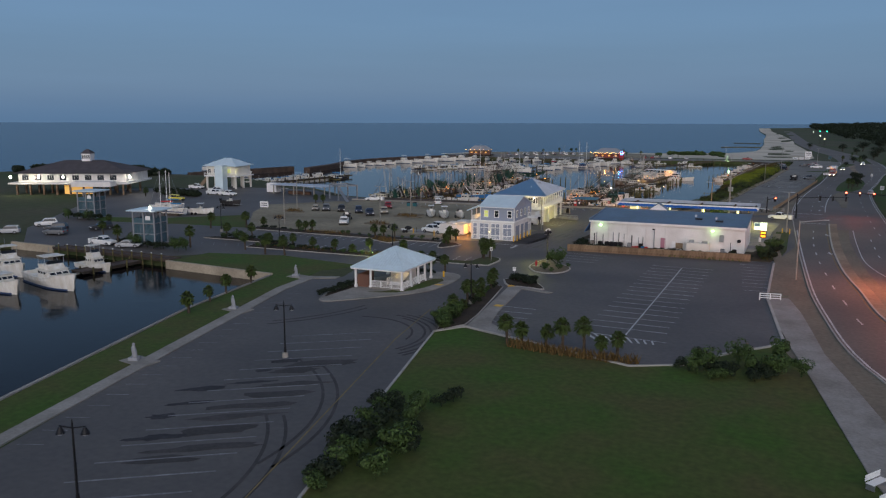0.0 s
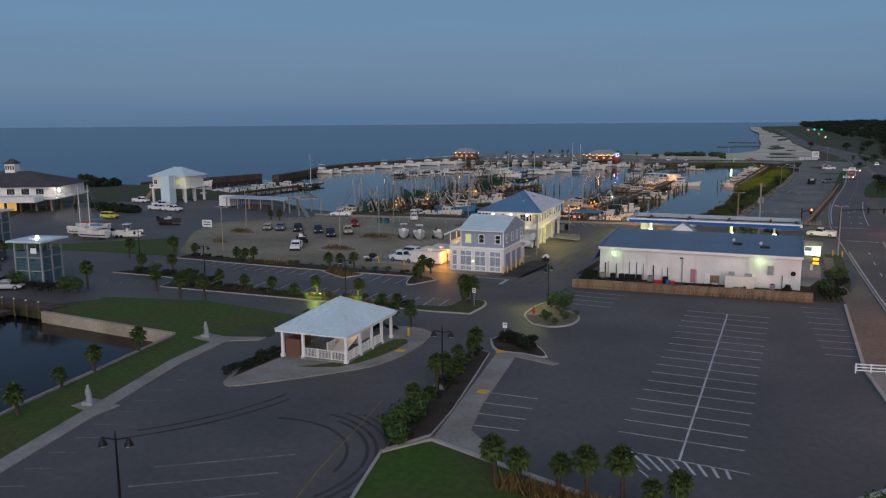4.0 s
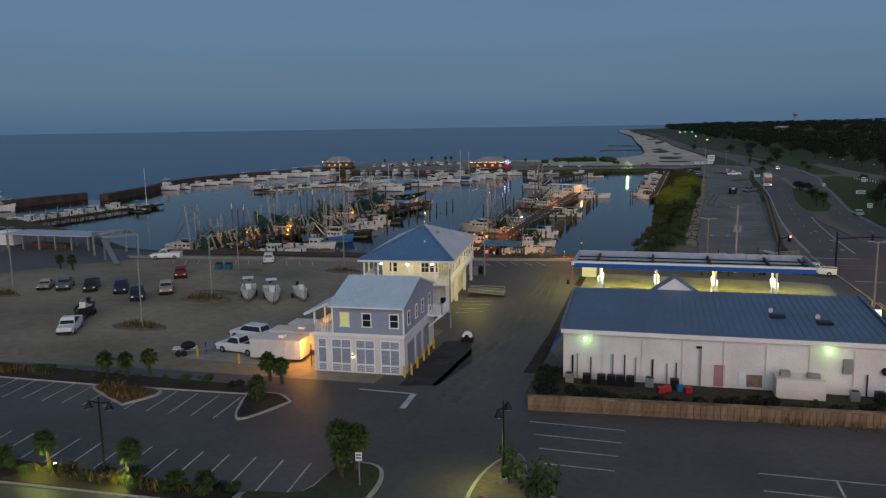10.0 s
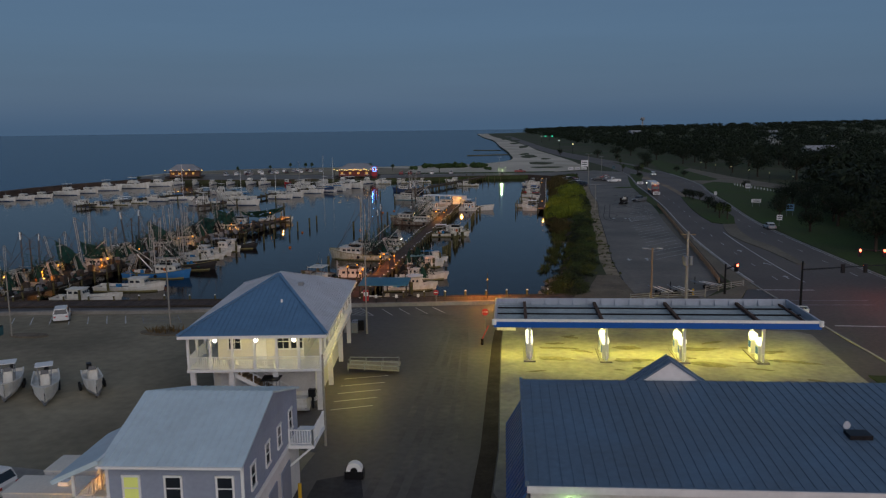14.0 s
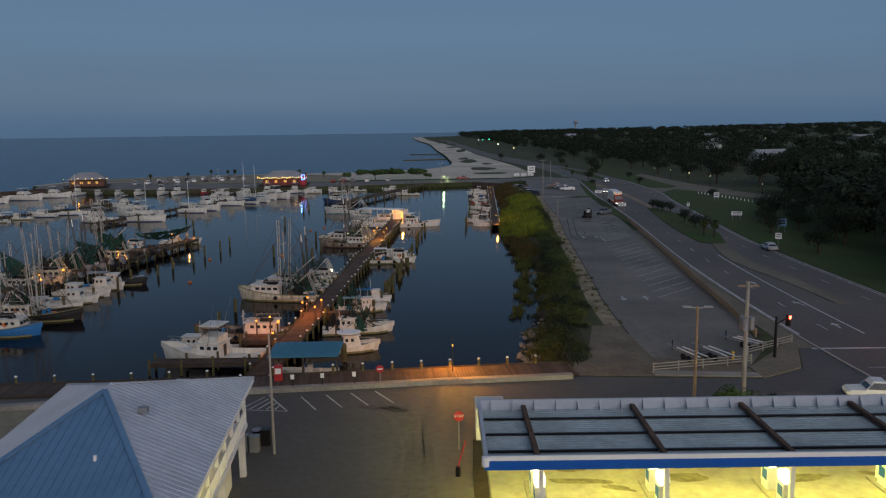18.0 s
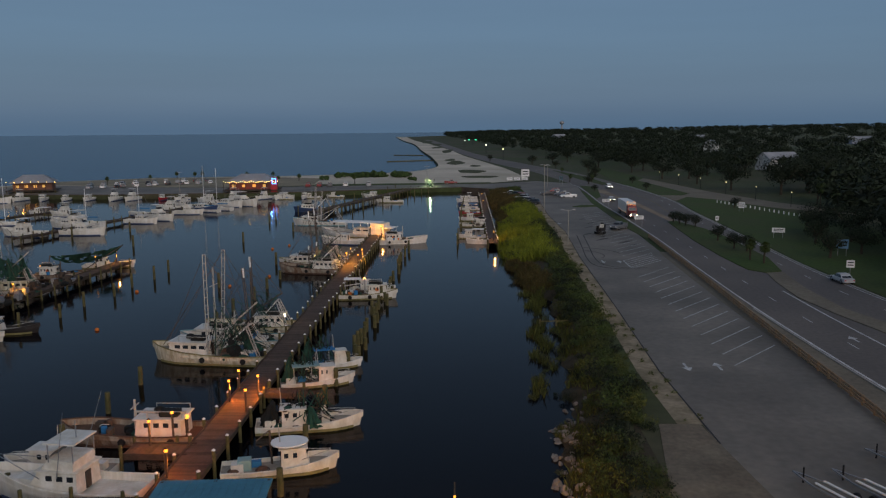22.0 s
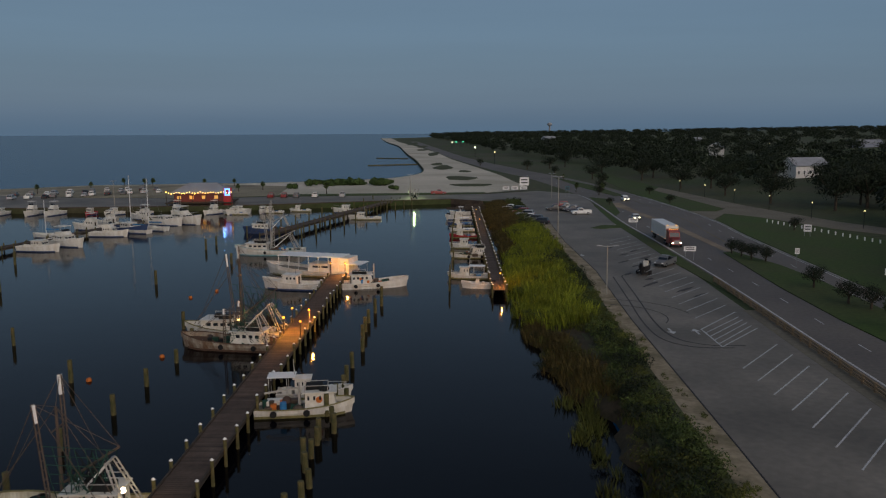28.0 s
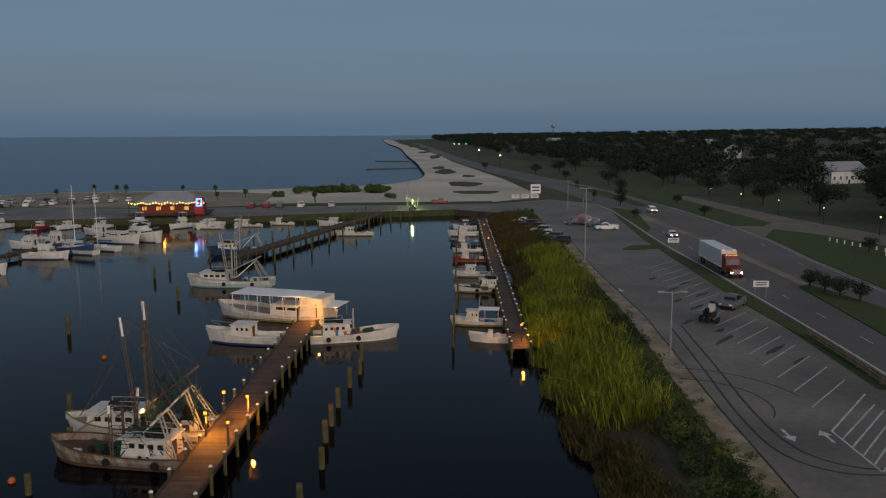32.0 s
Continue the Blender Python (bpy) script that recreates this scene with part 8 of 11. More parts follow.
def sail_boat(x, y, turn, L=9.0, mast=11.0, label="white sailing yacht with bare mast", sailcover="canvas_blue", z=WATER):
    t = thing("sailing_boat", label, "boat", x, y, z, turn, "boats in the harbour")
    B, F = L * 0.3, 0.9
    hull(t, L, B, F, 0.3, "hull_white", "cabin_white", "hull_blue", "white", 0.45)
    part("coach_roof", Geo().loft([[(-L * 0.12, 0.9, 0.7), (-L * 0.12, -0.9, 0.7), (L * 0.22, -0.6, 0.8), (L * 0.22, 0.6, 0.8)], [(-L * 0.1, 0.75, 1.25), (-L * 0.1, -0.75, 1.25), (L * 0.18, -0.45, 1.15), (L * 0.18, 0.45, 1.15)]]), M["cabin_white"], t)
    part("mast", Geo().cyl((L * 0.08, 0, 0.7), (L * 0.08, 0, mast), 0.09, 0.06), M["trim"], t)
    part("boom", Geo().cyl((L * 0.08, 0, 2.0), (-L * 0.38, 0, 2.1), 0.05), M["metal_grey"], t)
    part("sail_cover", Geo().beam((L * 0.06, 0, 2.15), (-L * 0.34, 0, 2.2), 0.25, 0.28), M[sailcover], t, "furled sail under cover")
    for p in ((L * 0.48, 0), (-L * 0.48, 0), (L * 0.08, B * 0.48), (L * 0.08, -B * 0.48)):
        part("stay", Geo().beam((L * 0.08, 0, mast), (p[0], p[1], 1.0), 0.025, 0.025), M["metal_grey"], t)
    return t


# main pier, west side
cruiser(-80.6, 225.4, 173, 11.5, True, "white sport-fishing cruiser with tall outriggers at the dock", "hull_white", True)
workboat(-83.5, 229.6, 176, 8.5, "hull_white", None, "cabin_white", False, "white bay boat behind a sport cruiser")
trawler(-80.4, 235.8, 180, 11.8, "hull_rusty", "cabin_white", False, 0.4, 0.12, True, "steel_rust", label="brown shrimp boat with boxy white cabin and gear", lit="bulb_sodium", dirty=True)
trawler(-81.2, 258.6, 173, 13.8, "hull_old", "cabin_white", True, 1.15, 0.06, False, label="weathered white shrimp trawler with two tall raised outriggers")
trawler(-81.0, 264.8, 178, 12.0, "hull_white", "cabin_white", True, 0.5, 0.1, False, "hull_teal", label="white shrimp boat with teal trim and green nets")
trawler(-80.5, 271.4, 181, 11.0, "hull_old", "cabin_white", True, 1.05, 0.05, True, label="small shrimp boat with a glowing deck lamp", lit="bulb_white", mast="spar_dark")
trawler(-81.2, 312.9, 171, 11.8, "hull_rusty", "cabin_white", True, 0.55, 0.1, True, "steel_rust", label="low rusty shrimp boat with small white wheelhouse", dirty=True, mast="spar_dark")
trawler(-81.6, 318.1, 177, 13.0, "hull_white", "cabin_white", True, 1.1, 0.05, False, label="white shrimp trawler with dark leaning outriggers", lit="bulb_warm", mast="spar_dark")
cruiser(-81.2, 347.9, 170, 9.4, False, "white cabin boat with long hardtop", "hull_white")
ps = workboat(-80.4, 360.7, 165, 16.5, "hull_white", "trim", "cabin_white", True, "long white passenger boat with full-length awning")
part("passenger_roof", Geo().box(-6.4, -2.2, 3.55, 5.6, 2.2, 3.65), M["trim"], ps, "long white awning roof")
for k in range(7):
    for s_ in (1, -1):
        part("roof_post", Geo().cbox(-6 + k * 1.9, s_ * 2.1, 0.9, 0.07, 0.07, 2.65), M["trim"], ps)
part("lit_cabin", Geo().box(-7.9, -2.0, 0.9, -4.6, 2.0, 3.5), M["cabin_white"], ps, "white aft cabin")
trawler(-93.2, 383.7, 177, 14.0, "hull_white", "cabin_white", False, 0.8, 0.25, False, "hull_teal", label="large white trawler with web of rigging")
trawler(-101.8, 418.9, 190, 12.0, "hull_blue", "cabin_white", False, 0.8, 0.22, False, "hull_blue", label="dark blue hulled trawler with pale rigging")
cruiser(-89.1, 466.6, 178, 8.5, False, "white motor boat at the far pier")
workboat(-81.0, 447.5, 179, 9.0, "hull_white", None, "cabin_white", False, "white work boat at the far pier")
trawler(-70.0, 500.0, 100, 9.0, "hull_teal", "cabin_white", True, 0.7, 0.2, False, label="small boat floodlit bright green at the quay")
# main pier, east side
tw = workboat(-68.2, 250.4, 17, 7.2, "hull_white", "hull_teal", "cabin_white", False, "white skiff with pale teal deck awning")
sb = workboat(-67.6, 256.2, 17, 6.0, "hull_white", "canvas_blue", "cabin_white", False, "small cabin boat with blue canvas top")
for bt in (tw, sb):
    tangle(bt, 7.0, 2.1, 0.4, 5.6, -0.2, random.Random(9))
    drape(bt, (-2.6, 0.5, 3.0), (-2.8, 0.4, 0.5), 0.7, "net")
lg = workboat(-66.7, 238.8, 12, 8.8, "hull_white", None, "cabin_white", True, "old white lugger with netting over its aft cabin")
rl = random.Random(38)
for k in range(16):
    px, py = rl.uniform(-2.6, 2.2), rl.uniform(-0.9, 0.9)
    on_roof = -2.2 < px < 0.1
    part("net_heap", Geo().ball(px, py, (2.05 if on_roof else 0.5) + rl.uniform(-0.1, 0.1), rl.uniform(0.25, 0.5), 8, 5, 0.45), M[rl.choice(["net", "net_dark", "net_dark", "spar_dark"])], lg, "heaped net")
tangle(lg, 8.8, 2.6, 0.5, 5.0, 1.6, rl)
drape(lg, (-3.0, 0.3, 2.6), (-3.3, 0.2, 0.4), 0.9, "net_dark")
drape(lg, (0.2, -0.9, 2.2), (0.5, -1.1, 0.5), 0.7, "net")
part("trawl_board", Geo().add([(1.1, 0.1, 0.5), (1.9, 0.1, 0.5), (1.5, 0.35, 1.9), (1.1, 0.3, 1.7)], [(0, 1, 2, 3)]).cbox(1.5, -0.1, 0.4, 0.7, 0.5, 0.9), M["cabin_white"], lg, "white hooded engine box")
part("boom", Geo().beam((-0.2, 0.4, 1.9), (2.9, 0.3, 1.1), 0.09, 0.09), M["spar_dark"], lg)
sk = workboat(-67.1, 230.0, 14, 8.4, "hull_white", None, "cabin_white", False, "white skiff with round-edged white hardtop")
part("hardtop", Geo().prism([(-0.6 + 1.55 * math.cos(a) * (1.0 if math.cos(a) > 0 else 0.8) + 1.3, 1.15 * math.sin(a)) for a in (k * math.pi / 12 for k in range(24))], 2.28, 2.38), M["trim"], sk, "white rounded hardtop")
part("bait_tank", Geo().cbox(-2.5, 0.2, 0.4, 1.0, 0.9, 0.8), M["hull_teal"], sk, "teal bait tank")
part("net_heap", Geo().ball(-1.2, -0.5, 0.5, 0.55, 8, 5, 0.5), M["steel_rust"], sk, "rusty heaped gear")
part("net_heap", Geo().ball(-3.3, -0.3, 0.5, 0.45, 8, 5, 0.5), M["steel_rust"], sk, "rusty heaped gear")
part("davit", Geo().beam((-0.5, 0.7, 0.4), (-0.6, 0.6, 3.1), 0.12, 0.12).beam((-0.6, 0.6, 3.1), (-1.6, 0.2, 2.5), 0.08, 0.08), M["spar_dark"], sk)
console_boat(-68.57, 220.02, 182, WATER, 6.2, "hull_white", None, "cream open skiff moored under the shelter")
trawler(-68.5, 291.3, 8, 8.6, "hull_white", "cabin_white", False, 0.45, 0.2, False, label="small white fishing boat with round life ring")
workboat(-68.4, 295.9, 6, 7.0, "hull_white", "trim", "cabin_white", True, "white skiff with teal trim and awning")
trawler(-68.2, 349.4, 14, 10.6, "hull_white", "cabin_white", False, 0.5, 0.1, True, "hull_white", label="clean white trawler with a white A-frame at the bow")
# finger dock by the bank
workboat(-52.4, 356.8, 174, 7.4, "hull_white", "trim", label="white day boat at the bank dock")
console_boat(-51.4, 348.4, 172, WATER, 4.8, "hull_white", None, "small white skiff at the bank dock")
trawler(-52.0, 378.6, 176, 7.6, "hull_white", "cabin_white", True, 0.5, 0.1, True, label="small shrimp skiff with green net at the bank dock")
workboat(-52.2, 392.0, 179, 7.8, "hull_white", None, label="white bay boat at the bank dock")
workboat(-53.2, 408.5, 179, 6.4, "hull_red", "trim", label="red hulled open boat at the bank dock")
workboat(-53.4, 420.0, 179, 6.2, "hull_white", "canvas_blue", label="white boat with blue awning at the bank dock")
workboat(-53.8, 432.0, 179, 6.6, "hull_blue", "trim", label="blue hulled boat at the bank dock")
cruiser(-54.2, 446.0, 179, 7.2, False, "white motor boat at the bank dock")
console_boat(-53.8, 460.0, 178, WATER, 6.0, "hull_white", "trim", "white open boat at the bank dock")
# shrimp pier to the west: luggers bow-out on the east side, trawlers on the west
rb = random.Random(5)
for k, (x, y, kind, size) in enumerate(((-109.3, 217.8, 0, 10.5), (-106.9, 226.4, 0, 11.0), (-107.6, 237.2, 2, 11.5), (-106.6, 245.5, 1, 11.5), (-109.4, 251.0, 0, 9.5), (-109.6, 256.2, 0, 9.0), (-109.9, 261.4, 0, 9.0), (-110.2, 266.4, 0, 9.0), (-108.2, 270.5, 3, 8.5))):
    if kind in (1, 2):
        plain(trawler, x - size / 2, y, rb.uniform(-6, 6), size, "hull_bright" if kind == 2 else "hull_black", "cabin_white", kind == 1, 1.1, 0.08, kind == 1, "boot_stripe",
              "white shrimp boat with bright blue lower hull" if kind == 2 else "dark shrimp boat with tall pale masts", mast="spar", hang=1.6)
    else:
        plain(workboat, x - size / 2, y, rb.uniform(-4, 8), size, "hull_black" if kind == 3 else "hull_white", "roof_grey" if kind == 3 else None, "cabin_white", k % 2 == 0, "low dark covered work boat at the shrimp pier" if kind == 3 else "white lugger moored bow-out at the shrimp pier")
for k in range(12):
    y = 214.5 + k * 7.2
    x = -125 + (y - 212) * 0.0708
    tb_ = plain(trawler, x - 7.6, y, 180 + rb.uniform(-12, 12), rb.uniform(10.5, 14), rb.choice(["hull_white", "hull_old", "hull_rusty"]), rb.choice(["cabin_white", "hull_old"]), True, rb.uniform(0.8, 1.2), rb.uniform(0.03, 0.16), rb.random() < 0.4, "boot_stripe",
          "shrimp trawler with nets hung to dry at the pier", lit="bulb_sodium" if k in (1, 3, 4, 8) else None, dirty=k % 2 == 0, mast="spar_dark" if k in (2, 6, 10) else "spar", hang=2.4)
    if k in (3, 4, 7, 10, 11):
        slung_net(tb_, (-4.6, 1.5, 4.6), (1.6, -1.2, 6.4 if k % 2 else 5.2), 2.6, 1.8)
te = trawler(-124.5, 308, 12, 9, "hull_rusty", "cabin_white", True, 0.45, 0.3, True, "steel_rust", "shrimp boat under a wide green net at the pier end", lit="bulb_sodium", mast="spar_dark")
slung_net(te, (-2.4, 2.6, 3.7), (9.2, 6.2, 4.7), 2.3, 2.2)
for ax, ay, bx_, by_ in ((-2.4, 1.0, -2.4, 2.6), (3.0, 1.2, 9.2, 6.2)):
    part("net_pole", Geo().beam((ax, ay, 0.8), (bx_, by_, 3.7 if ax < 0 else 4.7), 0.12, 0.12), M["spar_dark"], te)
workboat(-121.0, 318.8, 10, 9.0, "hull_white", None, "cabin_white", True, "white round-cabin boat at the pier end")
# traps, crates and net heaps crowding the shrimp pier
rc = random.Random(77)
for material, n, label in (("net_dark", 90, "dark heaped nets on the shrimp pier"), ("wood_dark", 70, "weathered timber crates and pallets on the shrimp pier"), ("metal_grey", 60, "grey wire crab traps stacked on the shrimp pier"), ("net", 50, "green nets heaped on the shrimp pier")):
    g = Geo()
    for k in range(n):
        y = rc.uniform(214, 302)
        x = -125 + (y - 212) * 0.0708 + rc.choice((-1, 1)) * rc.uniform(0.7, 1.4)
        if material in ("net_dark", "net"):
            g.ball(x, y, -0.2, rc.uniform(0.3, 0.7), 8, 5, rc.uniform(0.5, 0.9))
        else:
            z = -0.3
            for q in range(rc.choice((1, 1, 2, 3))):
                g.cbox(x + rc.uniform(-0.1, 0.1), y, z, rc.uniform(0.5, 1.0), rc.uniform(0.5, 1.0), 0.42)
                z += 0.42
    heap = structure("gear_heap", g, M[material], label, "fishing gear")
    tagged(heap, label, "fishing gear", kind="stuff")
# marina docks further off
plain(cruiser, -157.5, 379.5, 166, 15.0, True, "large white trawler yacht moored in the basin")
for k in range(13):
    u = k / 12
    x, y = -158 + 19 * u, 352 + 94 * u
    if k in (2, 5, 6, 8, 9, 11, 12):
        plain(cruiser, x + 6, y - 2.5, 346 + rb.uniform(-12, 12), rb.uniform(9, 12.5), rb.random() < 0.6, "white motor yacht at the marina dock", hullm=rb.choice(["hull_white", "hull_white", "hull_blue"]))
    if k in (4, 7):
        plain(sail_boat, x - 6, y + 3, 166 + rb.uniform(-5, 5), rb.uniform(8, 10), rb.uniform(9, 11), "white sailing yacht at the marina dock")
    elif k in (1, 3, 9, 10, 12):
        plain(cruiser, x - 6, y + 3, 166 + rb.uniform(-8, 8), rb.uniform(8, 12), rb.random() < 0.5, "white cabin cruiser at the marina dock")
for k, (x, y, form, size) in enumerate(((-209, 236, 1, 7), (-213, 246, 1, 7.5), (-213, 251.5, 0, 7), (-211.5, 256, 1, 7), (-211.5, 260.5, 1, 8), (-212, 265.5, 0, 8), (-212, 271.5, 1, 8), (-213, 276.5, 0, 8.5), (-212, 285, 0, 8.5), (-202, 283, 2, 9), (-208, 294, 3, 10),
                                        (-204, 360, 0, 9.5), (-197, 358.5, 1, 8), (-193.5, 365, 1, 7), (-191, 372, 1, 7), (-188, 379, 0, 9), (-190, 395, 0, 8), (-186, 414, 1, 8), (-181, 385, 3, 9.5), (-175, 407, 0, 9), (-197, 373, 1, 7.5))):
    if form == 0:
        plain(cruiser, x, y, 175 + rb.uniform(-12, 12), size, rb.random() < 0.5, "white motor boat on a marina berth")
    elif form == 3:
        plain(sail_boat, x, y, 8, size, 13, "white sailing yacht with a tall bare mast")
    else:
        plain(workboat, x, y, 180 + rb.uniform(-14, 14), size, "hull_black" if form == 2 else "hull_red" if k == 5 else "hull_white", rb.choice([None, "canvas_blue", "trim"]), label="small boat on a marina berth")
for x, y, size in ((-286, 300, 16), (-270, 294, 10), (-250, 274, 14)):
    plain(cruiser, x, y, 10, size, True, "large white yacht beside the west breakwater")
for x, y, size in ((-248, 359, 12), (-243, 364, 7), (-247, 379, 7), (-244, 384, 9), (-242, 392, 9), (-240, 406, 12), (-237, 415, 9), (-236, 428, 13), (-231, 441, 15), (-225, 452, 13)):
    plain(cruiser, x, y, rb.uniform(-20, 5), size, size > 10, "white yacht along the breakwater")
for k in range(13):
    x = -222 + k * 9.1 + rb.uniform(-2, 2)
    plain(cruiser, x, 461.5 + 0.09 * max(0, k * 7.4 - 50), 262 + rb.uniform(-25, 25), rb.uniform(6, 10), rb.random() < 0.3, "motor boat stern-to at the north quay", hullm="hull_red" if k == 6 else "hull_white")
for x, y, tn, l in ((-122, 462, 176, 8), (-112, 466, 176, 7), (-104, 470, 176, 6.5)):
    plain(workboat, x, y, tn, l, label="small boat at the north quay")
plain(cruiser, -131, 439.5, -32, 15.0, True, "large white yacht with blue canvas at the dock end", hullm="hull_white")
plain(sail_boat, -133.5, 424, 160, 9.5, 13.5, "two-masted white sailing yacht at the dock end")
plain(sail_boat, -136, 419, 160, 9.5, 14.5, "white sailing yacht at the dock end")
# the small basin
bb = cruiser(-108.5, 77.0, -12, 13.5, True, "large white motor yacht with covered aft deck")
bb.location.z = BASIN
bb = cruiser(-112.5, 71.0, -10, 11.0, False, "white cabin cruiser in the small basin")
bb.location.z = BASIN
bb = cruiser(-113.5, 88.5, -4, 8.0, True, "white flybridge boat at the timber landing")
bb.location.z = BASIN
bb = cruiser(-124, 80, -14, 12.0, True, "white motor yacht in the small basin")
bb.location.z = BASIN
# floats
for x, y in ((-92.4, 300.5), (-88.0, 309), (-93, 346), (-95.5, 341), (-106, 296), (-101, 272)):
    b = thing("mooring_float", "orange round mooring float on the water", "buoy", x, y, WATER, 0, "orange floats")
    part("ball", Geo().ball(0, 0, 0.1, 0.3), M["orange"], b)

# ---- plants ----
def palm_mesh(seed, h, fronds=18, size=1.25):
    """Trunk and crown of a cabbage palm: fan fronds of narrow leaflets on arching stems."""
    r = random.Random(seed)
    lean = r.uniform(-0.25, 0.25)
    tr = Geo()
    k = 7
    for i in range(k):
        a, b = i / k, (i + 1) / k
        tr.cyl((lean * a * a, 0, h * a), (lean * b * b, 0, h * b + 0.02), 0.17 - 0.03 * a + 0.02 * (i % 2), 0.16 - 0.03 * b, 8)
    for i in range(14):
        a = r.uniform(0, 6.28)
        z = h * r.uniform(0.8, 1.0)
        tr.beam((lean + 0.12 * math.cos(a), 0.12 * math.sin(a), z), (lean + 0.34 * math.cos(a), 0.34 * math.sin(a), z + 0.22), 0.07, 0.05)
    cr = Geo()
    for i in range(fronds):
        a = 2.4 * i + r.uniform(-0.3, 0.3)
        e = 1.4 - 2.5 * i / fronds + r.uniform(-0.15, 0.15)
        d = Vector((math.cos(a) * math.cos(e), math.sin(a) * math.cos(e), math.sin(e)))
        o = Vector((lean, 0, h))
        stem = size * r.uniform(0.55, 0.8)
        hub = o + d * stem
        hub.z -= 0.12 * stem
        cr.beam(o, hub, 0.035, 0.025)
        side = d.cross(Vector((0, 0, 1)))
        side = side.normalized() if side.length > 0.05 else Vector((1, 0, 0))
        for j in range(13):
            f = (j - 6) / 6
            w = (d * math.cos(f * 1.35) + side * math.sin(f * 1.35)).normalized()
            ln = size * (0.85 - 0.25 * abs(f)) * r.uniform(0.85, 1.1)
            tip = hub + w * ln + Vector((0, 0, -0.30 * ln - 0.12 * r.random()))
            mid = hub + w * ln * 0.55 + Vector((0, 0, -0.03))
            q = w.cross(Vector((0, 0, 1)))
            q = (q.normalized() if q.length > 0.05 else side) * 0.085
            cr.add([hub, mid - q, tip, mid + q], [(0, 1, 2, 3)])
    return mesh_of("trunk", tr, M["bark"]), mesh_of("crown", cr, M["palm_leaf"])


PALMS = [palm_mesh(1, 2.0, 34, 0.66), palm_mesh(2, 2.7, 38, 0.76), palm_mesh(3, 3.1, 38, 0.78), palm_mesh(4, 1.0, 28, 0.62), palm_mesh(5, 7.0, 36, 1.4)]


def palm(x, y, kind, turn=0, scale=1.0, z=0.02, label="cabbage palm with a short trunk and fan fronds"):
    t = thing("palm_tree", label, "palm", x, y, z, turn, "palms")
    for nm, me in zip(("trunk", "crown"), PALMS[kind]):
        piece(nm, me, t, Matrix.Scale(scale, 4))


rv = random.Random(21)
for i, x in enumerate((-32.2, -30.6, -28.0, -25.8, -23.6, -21.6, -20.2)):
    palm(x, 77.0 + rv.uniform(-0.5, 0.8), (1, 0, 0, 2, 2, 0, 0)[i], rv.uniform(0, 360), rv.uniform(0.9, 1.05), label="small cabbage palm in a bed of rusty grass")
for x, y, k in ((-42.8, 84.8, 1), (-44.4, 91.7, 1), (-44.6, 94, 0), (-45.6, 98.5, 0), (-45.4, 101.5, 0), (-43.0, 82, 3), (-43.6, 88.4, 3), (-41.6, 79.4, 3), (-45.8, 103.6, 0), (-44.6, 96.5, 3)):
    palm(x, y, k, rv.uniform(0, 360), rv.uniform(0.85, 1.1), label="young palm in the bed beside the drive")
for x, y, k in ((-57.3, 124.3, 1), (-56.2, 124.8, 1), (-56.6, 123.4, 0), (-57.1, 109.6, 1), (-60.2, 110.2, 0), (-72.4, 141.0, 0), (-70.9, 140.6, 0), (-70.4, 135.4, 0), (-71, 136.2, 3), (-84.2, 138.6, 1), (-88.4, 137.6, 0), (-86.6, 138.2, 0),
                (-104.9, 137.8, 0), (-106.1, 137.0, 0), (-107.4, 136.2, 0), (-77.4, 118.9, 1), (-70.6, 118.8, 1), (-84.6, 118, 0), (-89.8, 117.8, 0), (-94.0, 117.2, 1), (-81, 118.2, 3), (-99.5, 117, 0), (-64.5, 118.6, 3), (-66.5, 118.6, 3),
                (-94.3, 109.8, 1), (-90.5, 110.6, 1), (-101, 112, 1), (-73.4, 70.5, 0), (-75.6, 76.5, 0), (-77.4, 81.5, 0), (-79, 88.5, 0), (-108, 122, 2), (-114, 121, 1), (-66.6, 102, 1), (-112, 109, 2), (-126, 104, 2), (-140, 112, 1), (-133, 118, 2),
                (-150, 122, 1), (-128, 131, 1), (-122, 136, 1), (-118, 137, 0), (-200, 177, 0), (-140, 186, 0), (-137, 185.6, 0)):
    palm(x, y, k, rv.uniform(0, 360), rv.uniform(0.85, 1.12))
for x, y, k in ((-104, 520, 2), (-206, 547, 1), (-200, 566, 1), (-190, 563, 1), (-215, 522, 2), (-186, 562, 1), (-165, 566, 1), (-150, 560, 2), (-140, 530, 1), (-133, 540, 1), (-3.1, 315.6, 2), (-1.9, 312.1, 2), (46, 402, 4), (52, 418, 4), (40, 378, 4),
                (-10, 523, 1), (-1, 520, 1), (-6, 590, 1), (60, 436, 4)):
    palm(x, y, k, rv.uniform(0, 360), rv.uniform(0.9, 1.1), 0.0, "palm beside the shore road")


